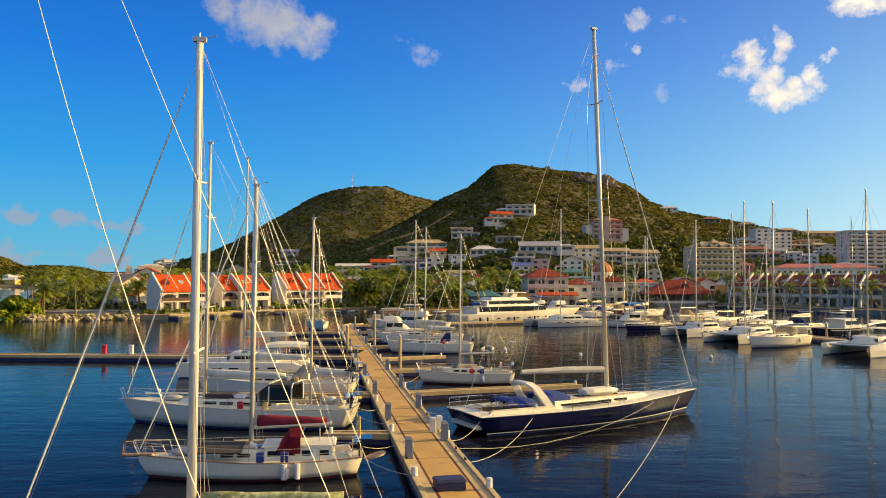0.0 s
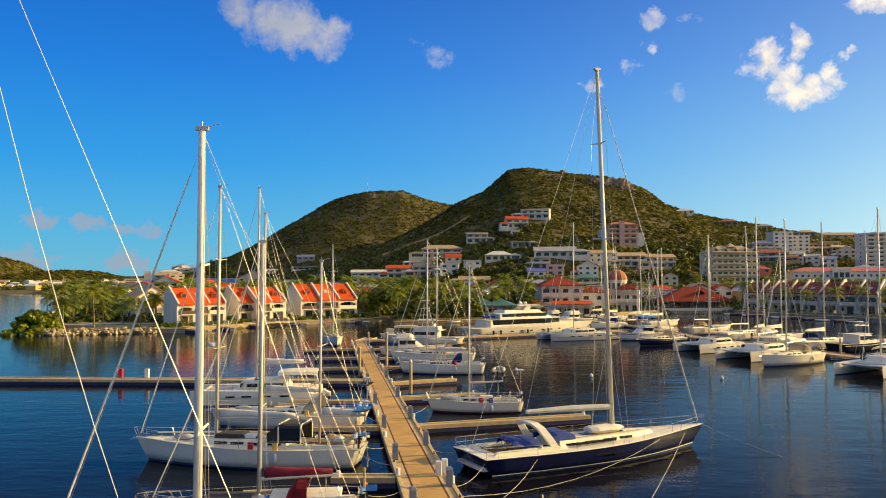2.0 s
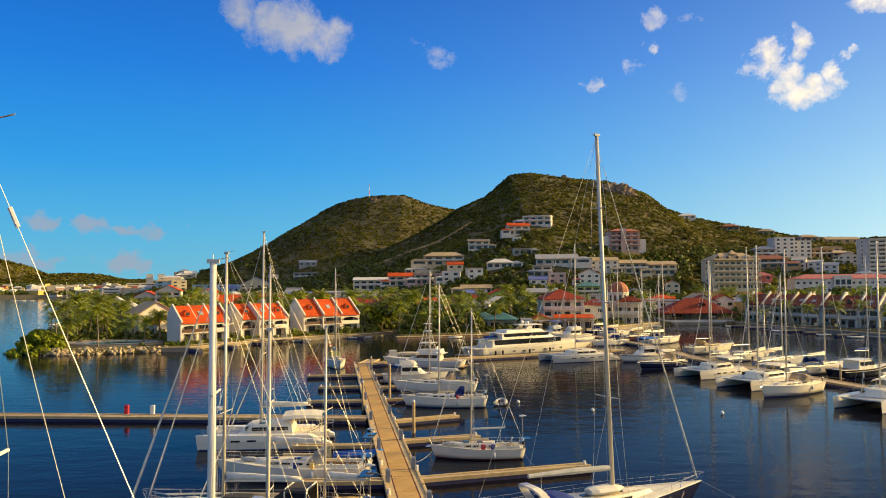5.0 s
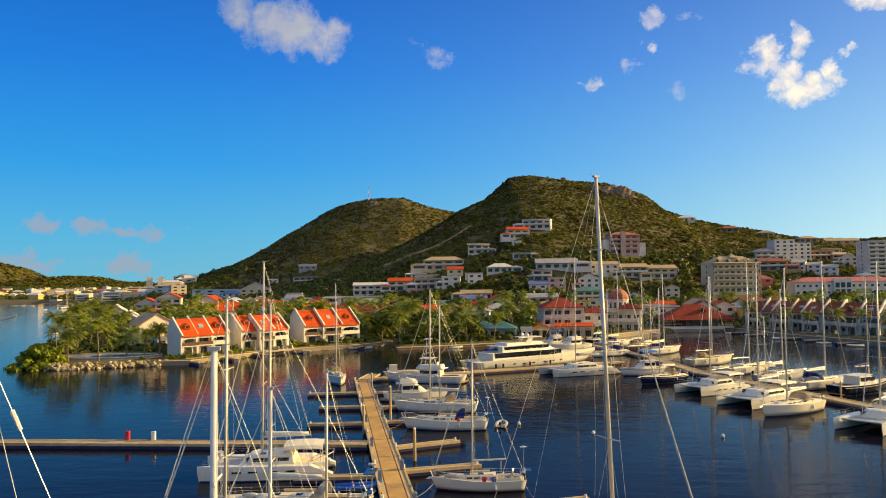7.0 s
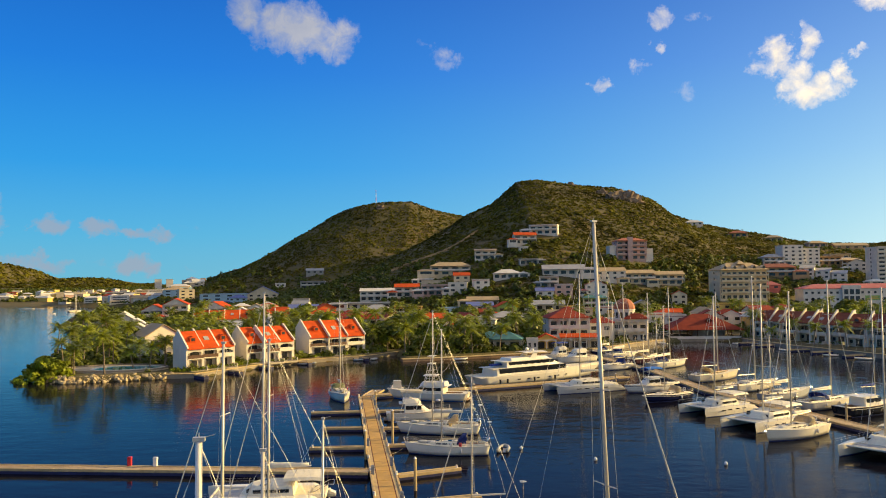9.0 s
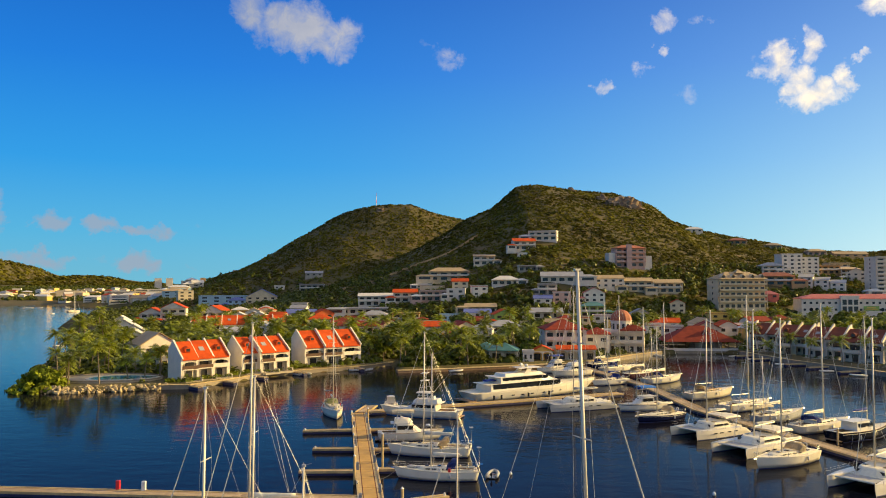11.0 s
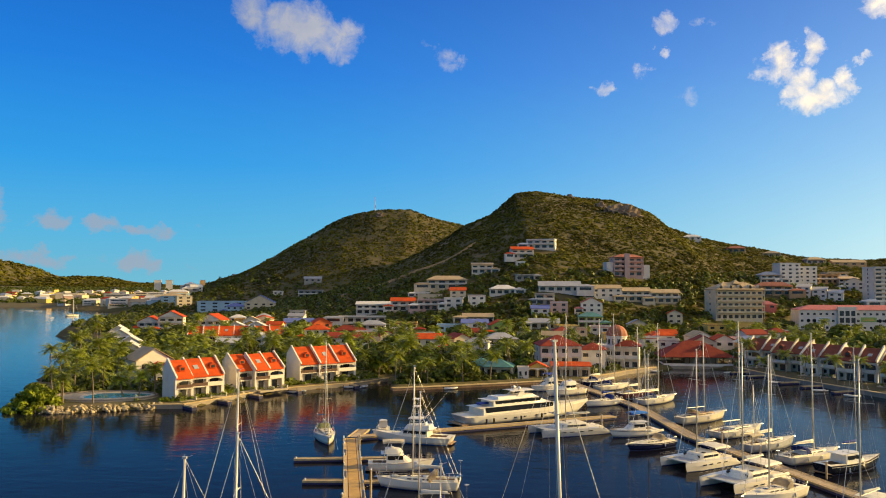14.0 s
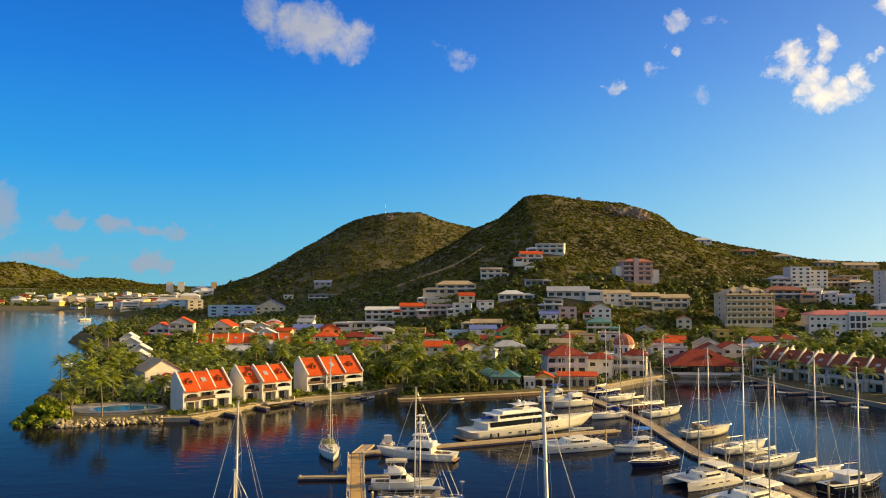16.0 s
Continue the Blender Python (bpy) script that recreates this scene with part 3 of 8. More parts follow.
def make_hull(boat, L, beam, free, material, boot="boot", stern=0.72, power=2.0, rise=0.5, rake=0.06, transom=0.03, stripe="", rail="teak", n=16, deck="deck", well=None, name="hull"):
    """Hull, bottom paint, rubbing strake and deck; well: a sunk cockpit (u0, u1, share of the beam)."""
    us = [i / n for i in range(n + 1)]

    def x_at(u, zf):
        over = rake * L * max(0, (u - 0.7) / 0.3) ** 2 * zf
        back = transom * L * max(0, (0.15 - u) / 0.15) * zf
        return -L / 2 + L * u * (1 - rake) + over + (transom * L * (1 - u) if u < 0.15 else 0) - back

    def ring(u, zs):
        b, s = hull_half(u, beam, stern, power), sheer(u, free, rise)
        out = []
        for z in zs:
            zf = z if z < 0 else z * s
            k = {-0.35: 0.55}.get(z, 0.84 + 0.16 * max(0, z) ** 0.6) if u < 0.96 else 0.9 + 0.1 * max(0, z)
            out.append((x_at(u, max(0, z)), b * k, zf))
        return out

    levels = (0.12 / free, 0.4, 0.72, 1.0)
    bm = B()
    rings = []
    for u in us:
        r = ring(u, levels)
        rings.append([(x, -y, z) for x, y, z in r[::-1]] + [(x, y, z) for x, y, z in r])
    loft(bm, rings, closed=False)
    k = len(rings[0]) // 2
    bm.verts.ensure_lookup_table()
    row = [bm.verts[i] for i in range(2 * k)]
    for i in range(k - 1):
        bm.faces.new((row[i + 1], row[i], row[2 * k - 1 - i], row[2 * k - 2 - i]))
    bmesh.ops.recalc_face_normals(bm, faces=bm.faces[:])
    hull = part(name, bm, material, boat, smooth=True)
    bm = B()
    loft(bm, [[(x, -y * s, z) for x, y, z in r[::-1]] + [(x, y * s, z) for x, y, z in r] for u in us for s in (1.0,) for r in [ring(u, (-0.35, 0.0, 0.12 / free))]], closed=False)
    part("bottom_paint", bm, boot, hull)
    for side in (-1, 1):
        if stripe:
            bm = B()
            loft(bm, [[(x, side * (y + 0.012), z) for x, y, z in ring(u, (0.80, 0.86))] for u in us], closed=False)
            part("stripe", bm, stripe, hull)
        bm = B()
        path_tube(bm, [(a[0], side * a[1], a[2] + 0.02) for a in (ring(u, (1.0,))[0] for u in us)], 0.035, 4)
        part("toe_rail", bm, rail, hull)
    bm = B()
    cells = [-1, -0.5, 0.5, 1]
    grid = []
    for u in us:
        x, b, s = x_at(u, 1), hull_half(u, beam, stern, power), sheer(u, free, rise)
        grid.append([bm.verts.new((x, b * c * 0.985, s - 0.01 + 0.06 * beam / 4 * (1 - c * c))) for c in cells])
    for i, (a, b) in enumerate(zip(grid, grid[1:])):
        for j in range(3):
            if well and j == 1 and well[0] <= us[i] + 1e-6 and us[i + 1] <= well[1] + 1e-6:
                continue
            bm.faces.new((a[j], b[j], b[j + 1], a[j + 1]))
    deck_ob = part("deck", bm, deck, boat)
    if well:
        i0, i1 = round(well[0] * n), round(well[1] * n)
        bm = B()
        low = sheer(well[0], free, rise) - 0.55
        pts = [(x_at(us[i], 1), hull_half(us[i], beam, stern, power) * 0.5 * 0.985, sheer(us[i], free, rise) + 0.02) for i in range(i0, i1 + 1)]
        loop = [(x, y, z) for x, y, z in pts] + [(x, -y, z) for x, y, z in pts[::-1]]
        top = [bm.verts.new(p) for p in loop]
        bot = [bm.verts.new((x, y, low)) for x, y, z in loop]
        m = len(loop)
        for i in range(m):
            bm.faces.new((top[i], top[(i + 1) % m], bot[(i + 1) % m], bot[i]))
        bm.faces.new(bot)
        part("cockpit_well", bm, "teak", boat)
    return hull, x_at, lambda u: hull_half(u, beam, stern, power), lambda u: sheer(u, free, rise)


def cabin_shell(boat, name, x0, x1, w0, w1, z, h, material, slope_f=0.9, slope_b=0.25, tumble=0.85, label=""):
    """A rounded coachroof from x0 (aft) to x1 (fore)."""
    bm = B()
    rings = []
    for k, (s, t) in enumerate(((0, 0), (0.75, 0.85), (1.0, 1.0))):
        xa, xb = x0 + slope_b * h * s, x1 - slope_f * h * s * 1.6
        f = 1 - (1 - tumble) * s
        pts = []
        for i in range(9):
            q = i / 8
            x, w = xa + (xb - xa) * q, (w0 + (w1 - w0) * q) / 2 * f
            nose = 1.0 if q < 0.7 else math.sqrt(max(0.12, 1 - ((q - 0.7) / 0.34) ** 2))
            pts.append((x, w * nose, z + h * t + (0.06 * (1 - q) if s == 1 else 0)))
        rings.append([(x, -y, zz) for x, y, zz in pts] + [(x, y * (0.9 if s == 1 else 1), zz) for x, y, zz in pts[::-1]])
    loft(bm, rings, closed=True)
    bmesh.ops.recalc_face_normals(bm, faces=bm.faces[:])
    return part(name, bm, material, boat, label)


def rail_run(boat, pts, h=0.62, wires=2):
    """Stanchions, and the wires along them."""
    for p in pts:
        part("stanchion", tube(B(), p, (p[0], p[1], p[2] + h), 0.016, n=4), "steel", boat)
    for i in range(wires):
        z = h * (1 - 0.45 * i)
        bm = B()
        path_tube(bm, [(x, y, zz + z) for x, y, zz in pts], 0.009, 3)
        part("lifeline", bm, "wire", boat)


def frame_hoop(boat, name, x, y, z, h, lean=0.0, r=0.022, mat_="steel"):
    bm = B()
    pts = [(x, -y, z), (x + lean * 0.8, -y * 0.97, z + h * 0.8), (x + lean, -y * 0.8, z + h), (x + lean, y * 0.8, z + h), (x + lean * 0.8, y * 0.97, z + h * 0.8), (x, y, z)]
    return part(name, path_tube(bm, pts, r, 5), mat_, boat)


def canopy(boat, name, x0, x1, w, z, h, material, drop=0.25, label=""):
    """A stretched canvas top, thin and cambered."""
    bm = B()
    rings = []
    for i in range(5):
        q = i / 4
        x, hh = x0 + (x1 - x0) * q, z + h - drop * (2 * q - 1) ** 4 * 0.4
        up = [(x, w / 2 * c, hh + 0.14 * (1 - c * c) - (drop if abs(c) == 1 else 0)) for c in (-1, -0.9, -0.4, 0.4, 0.9, 1)]
        rings.append(up + [(a, b * 0.97, c - 0.035) for a, b, c in up[::-1]])
    loft(bm, rings)
    bmesh.ops.recalc_face_normals(bm, faces=bm.faces[:])
    return part(name, bm, material, boat, label)


def rig(boat, x, z0, top, half, L, free, boom=0.0, cover="sail", mast="alu", r=0.11, spread=2, fore=None, aft=None, genoa="sail", rake=0.012, label_cover="", jib=True, wire=0.012, radar=False, boom_up=1.3, lean=0.0, lift_sag=0.0, insulator=False):
    """Mast, spreaders, shrouds, stays, furled headsail and boom with its covered sail."""
    tip = (x - rake * (top - z0), lean, top)

    def on(z):
        k = (z - z0) / (top - z0)
        return Vector((x + (tip[0] - x) * k, lean * k, z))

    pole = part("mast", tube(B(), (x, 0, z0 - 0.1), tip, r, r * 0.72, 10), mast, boat, smooth=True)
    part("masthead_gear", box(tube(tube(B(), tip, (tip[0], tip[1], top + 0.3), 0.013, n=4), (tip[0], tip[1], top + 0.08), (tip[0] - 0.55, tip[1], top + 0.22), 0.014, n=4), tip[0], tip[1], top, r * 2.6, r * 1.4, 0.14), "wire", pole)
    for i in range(spread):
        z = z0 + (top - z0) * (i + 1) / (spread + 1) * 1.06
        p, w = on(z), half * (0.62 - 0.12 * i)
        for s in (-1, 1):
            part("spreader", tube(B(), p, (p.x - 0.15, p.y + s * w, z + 0.08), r * 0.34, r * 0.22, 5), mast, pole)
    for s in (-1, 1):
        chain = [Vector((x - 0.2, s * half * 0.93, free))] + [Vector((on(z0 + (top - z0) * (i + 1) / (spread + 1) * 1.06).x - 0.15, on(z0 + (top - z0) * (i + 1) / (spread + 1) * 1.06).y + s * half * (0.62 - 0.12 * i), z0 + (top - z0) * (i + 1) / (spread + 1) * 1.06 + 0.08)) for i in range(spread)] + [on(z0 + (top - z0) * 0.97)]
        part("shroud", path_tube(B(), chain, wire, 3), "wire", boat)
        low = on(z0 + (top - z0) / (spread + 1) * 1.04)
        part("lower_shroud", tube(B(), (x - 0.5, s * half * 0.88, free), low, wire, wire, 3), "wire", boat)
    fx = fore if fore is not None else L * 0.47
    ax = aft if aft is not None else -L * 0.48
    if jib:
        a, b = Vector((fx, 0, free * 1.2 + 0.3)), on(z0 + (top - z0) * 0.97)
        sailroll = tube(tube(B(), a, a.lerp(b, 0.25), 0.03, 0.04, 6), a.lerp(b, 0.25), a.lerp(b, 0.93), 0.04, 0.022, 6)
        part("furled_headsail", sailroll, genoa, boat)
        part("forestay", tube(B(), (fx, 0, free * 1.15), b, wire, wire, 3), "wire", boat)
    else:
        part("forestay", tube(B(), (fx, 0, free * 1.15), on(z0 + (top - z0) * 0.97), wire * 1.2, wire * 1.2, 3), "wire", boat)
    part("backstay", tube(B(), (ax, 0, free + 0.1), tip, wire, wire, 3), "wire", boat)
    if insulator:
        a, b = Vector((ax, 0, free + 0.1)), Vector(tip)
        part("stay_insulator", tube(B(), a.lerp(b, 0.915), a.lerp(b, 0.932), 0.035, n=6), "fender", boat)
    part("halyard", tube(B(), (x - 0.3, 0.12, z0), (tip[0] - 0.1, tip[1] + 0.05, top), wire * 0.8, wire * 0.8, 3), "rope", boat)
    if boom:
        zb = z0 + boom_up
        end = (x - boom, 0, zb + 0.12)
        spar = part("boom", tube(B(), (x - r, 0, zb), end, 0.09, 0.08, 8), mast, boat)
        if cover:
            bm = B()
            rings = []
            for i in range(7):
                q = i / 6
                w, h = 0.17 * (1 - 0.4 * q), 0.55 - 0.30 * q
                c = Vector((x - r - 0.15 - (boom - 0.5) * q, 0, zb + 0.12 * q + 0.03))
                wob = 0.05 * math.sin(i * 2.4 + L)
                rings.append([c + Vector((0, w * math.cos(a) + wob * 0.4, h * 0.5 + h * 0.55 * math.sin(a) + wob * 0.5)) for a in [2 * math.pi * j / 8 for j in range(8)]])
            loft(bm, rings)
            part("sail_cover", bm, cover, spar, label_cover, smooth=True)
        part("topping_lift", path_tube(B(), sag(end, tip, lift_sag, 12) if lift_sag else [end, tip], wire * (1.1 if lift_sag else 0.7), 4), "wire", boat)
        part("mainsheet", tube(B(), (x - boom * 0.85, 0, zb), (x - boom * 0.85, 0, free + 0.2), 0.02, n=4), "rope", boat)
    if radar:
        p = on(z0 + (top - z0) * 0.36)
        bm = B()
        loft(bm, [[(p.x + 0.42 + rr * math.cos(a), p.y + rr * math.sin(a), p.z + zz) for a in [2 * math.pi * j / 12 for j in range(12)]] for rr, zz in ((0.22, 0), (0.32, 0.04), (0.32, 0.2), (0.2, 0.27))])
        part("radar_dome", bm, "fender", pole)
    return pole


def portlights(boat, xs, y, z, w=0.45, h=0.16, yaw=0.0):
    for s in (-1, 1):
        for x in xs:
            part("window", box(B(), x, s * (y + yaw * x), z, w, 0.03, h, bevel=0.0), "glass", boat)


def sailboat(x, y, heading, L=12.0, beam=0, free=1.15, hull="gelcoat", mast_h=16.0, mast_u=0.58, label="", boot="boot", stripe="", cover="sail", dodger="canvas_blue", bimini="", mast="alu", deck="deck", rail="alu",
             boom=0.36, mizzen=0.0, arch=False, radar=False, gear=True, spread=2, stern=0.72, wire=0.012, r=0, group="moored sailing boats", jib=True, boom_up=1.3, cabin="deck", rake=0.012, lean=0.0, z=0.0, fine=True, genoa="sail", outboard=True, lift_sag=0.0, insulator=False):
    beam = beam or 0.30 * L + 0.3
    boat = thing("sailboat", x, y, z, heading, label, "sailboat", group)
    ho, xa, half, sh = make_hull(boat, L, beam, free, hull, boot, stern=stern, stripe=stripe, rail=rail, deck=deck, well=(0.0625, 0.3125, 0.5))
    mx = xa(mast_u, 1)
    top = sh(0.5)
    # coachroof with its windows, hatches and handrails
    x0, x1 = xa(0.32, 1), xa(0.80, 1)
    w0, w1 = half(0.34) * 1.28, half(0.80) * 1.15
    h = 0.42
    house = cabin_shell(boat, "coachroof", x0, x1, w0, w1, top - 0.02, h, cabin)
    for s in (-1, 1):
        for q in (0.12, 0.30, 0.48, 0.64):
            xw, ww = x0 + (x1 - x0) * q, (w0 + (w1 - w0) * q) / 2
            part("window", box(B(), xw, s * (ww * 0.955 + 0.012), top + 0.12, 0.07 * L * 0.8, 0.03, 0.17), "glass", house)
        part("handrail", path_tube(B(), [(x0 + 0.4, s * w0 * 0.33, top + h + 0.08), (x1 - 1.4, s * w1 * 0.30, top + h + 0.06)], 0.02, 4), "teak", house)
    for q in (0.30, 0.62, 0.9):
        xh = x0 + (x1 - x0) * q + (0.5 if q > 0.8 else 0)
        part("hatch", box(B(), xh + 0.3, 0, top + (h + 0.02 if q < 0.8 else 0.06), 0.55, 0.55, 0.07, taper=0.92), "glass", house)
    for s in (-1, 1):
        part("coaming", box(B(), xa(0.19, 1), s * half(0.19) * 0.60, top - 0.06, L * 0.27, 0.24, 0.30, taper=0.86), deck, boat)
        part("cockpit_bench", box(B(), xa(0.19, 1), s * half(0.19) * 0.36, top - 0.5, L * 0.23, 0.42, 0.26), "teak", boat)
        part("winch", tube(B(), (xa(0.24, 1), s * half(0.24) * 0.62, top + 0.22), (xa(0.24, 1), s * half(0.24) * 0.62, top + 0.42), 0.11, 0.09, 8), "steel", boat)
    px = xa(0.12, 1)
    bm = B()
    ring = [Vector((px, 0.42 * math.cos(a), top + 0.55 + 0.42 * math.sin(a))) for a in [2 * math.pi * i / 12 for i in range(13)]]
    path_tube(bm, ring, 0.022, 4)
    for i in (0, 4, 8):
        tube(bm, (px, 0, top + 0.55), ring[i], 0.012, n=3)
    box(bm, px + 0.12, 0, top - 0.5, 0.22, 0.28, 1.05, taper=0.8)
    part("wheel", bm, "steel", boat)
    pts = [(xa(u, 1), half(u) * 0.95, sh(u)) for u in ((0.04, 0.2, 0.36, 0.52, 0.68, 0.84, 0.97) if y < 90 else (0.04, 0.35, 0.66, 0.97))]
    for s in (-1, 1):
        rail_run(boat, [(a, s * b, c) for a, b, c in pts], wires=2 if fine else 1)
    u = 0.9
    bm = B()
    a0, a1 = (xa(0.88, 1), half(0.88), sh(0.88)), (xa(1.0, 1) + 0.1, 0.0, sh(1.0))
    path_tube(bm, [(a0[0], -a0[1], a0[2]), (a0[0] + 0.2, -a0[1], a0[2] + 0.62), (a1[0], -0.15, a1[2] + 0.66), (a1[0], 0.15, a1[2] + 0.66), (a0[0] + 0.2, a0[1], a0[2] + 0.62), (a0[0], a0[1], a0[2])], 0.02, 4)
    tube(bm, (a1[0] - 0.3, 0.15, a1[2]), (a1[0], 0.15, a1[2] + 0.66), 0.018, n=4), tube(bm, (a1[0] - 0.3, -0.15, a1[2]), (a1[0], -0.15, a1[2] + 0.66), 0.018, n=4)
    part("pulpit", bm, "steel", boat)
    bm = B()
    b0, b1 = (xa(0.0, 1) + 0.1, half(0.0) * 0.92, sh(0)), (xa(0.12, 1), half(0.12) * 0.94, sh(0.12))
    for zz in (0.35, 0.66):
        path_tube(bm, [(b1[0], -b1[1], b1[2] + zz), (b0[0], -b0[1], b0[2] + zz), (b0[0], b0[1], b0[2] + zz), (b1[0], b1[1], b1[2] + zz)], 0.018, 4)
    for s in (-1, 1):
        tube(bm, (b0[0], s * b0[1], b0[2]), (b0[0], s * b0[1], b0[2] + 0.66), 0.018, n=4)
    part("pushpit", bm, "steel", boat)
    if arch:
        frame_hoop(boat, "gantry", xa(0.02, 1), half(0.02) * 0.9, sh(0), 2.3, -0.2, 0.035)
        part("solar_panel", box(B(), xa(0.02, 1) - 0.3, 0, sh(0) + 2.36, 0.9, half(0.02) * 1.5, 0.05), "glass", boat)
    if dodger:
        frame_hoop(boat, "dodger_frame", xa(0.33, 1), w0 * 0.48, top + h * 0.8, 0.85, -0.5)
        bm = B()
        ring = lambda x, hh, w: [(x, -w, top + 0.3), (x, -w * 0.95, top + h + hh * 0.7), (x, -w * 0.6, top + h + hh), (x, w * 0.6, top + h + hh), (x, w * 0.95, top + h + hh * 0.7), (x, w, top + 0.3)]
        loft(bm, [ring(xa(0.29, 1), 0.95, w0 * 0.52), ring(xa(0.34, 1), 0.92, w0 * 0.52), ring(xa(0.40, 1), 0.12, w0 * 0.47)], closed=False)
        bmesh.ops.solidify(bm, geom=bm.faces[:], thickness=0.02)
        part("dodger", bm, dodger, boat)
    if bimini:
        for u in (0.07, 0.25):
            frame_hoop(boat, "bimini_frame", xa(u, 1), half(u) * 0.72, sh(u), 1.85)
        canopy(boat, "bimini_top", xa(0.03, 1), xa(0.29, 1), half(0.17) * 1.5, top, 1.8, bimini)
    rig(boat, mx, top + h * 0.9, mast_h, half(mast_u), L, top, boom * L, cover, mast, r or 0.009 * L, spread, fore=xa(0.985, 1), aft=xa(0.0, 1), jib=jib, wire=wire, radar=radar, boom_up=boom_up, rake=rake, lean=lean, genoa=genoa, lift_sag=lift_sag, insulator=insulator)
    if mizzen:
        rig(boat, xa(0.20, 1), top + 0.2, mizzen, half(0.20), L, top, 0.2 * L, cover, mast, r * 0.8 or 0.007 * L, 1, fore=mx - 0.3, aft=xa(0.0, 1), jib=False, wire=wire, boom_up=1.7, rake=rake)
    if gear:
        part("anchor", tube(box(B(), xa(1.0, 1) + 0.1, 0, sh(1) - 0.15, 0.7, 0.25, 0.12, taper=0.5), (xa(1, 1) - 0.8, 0, sh(1) + 0.05), (xa(1, 1) + 0.2, 0, sh(1) + 0.02), 0.04, n=5), "steel", boat)
        for s, u in ((-1, 0.25), (-1, 0.5), (1, 0.35)):
            fz = sh(u) - 0.75
            part("fender", loft(B(), [[(xa(u, 1) + rr * math.cos(a), s * (half(u) * 0.97 + 0.13) + rr * math.sin(a), fz + zz) for a in [2 * math.pi * j / 8 for j in range(8)]] for rr, zz in ((0.04, 0), (0.12, 0.1), (0.12, 0.5), (0.03, 0.62))]), "fender", boat, smooth=True)
    if outboard and gear:
        part("outboard_motor", box(box(B(), xa(0, 1) + 0.12, half(0) * 0.7, sh(0) + 0.35, 0.32, 0.26, 0.42, taper=0.8), xa(0, 1) + 0.12, half(0) * 0.7, sh(0) - 0.25, 0.14, 0.12, 0.6), "rubber", boat)
        part("life_ring", path_tube(B(), [(xa(0.01, 1) - 0.02, -half(0) * 0.6 + 0.28 * math.cos(a), sh(0) + 0.45 + 0.28 * math.sin(a)) for a in [2 * math.pi * j / 10 for j in range(11)]], 0.07, 5), "fender", boat)
    return boat, xa, half, sh


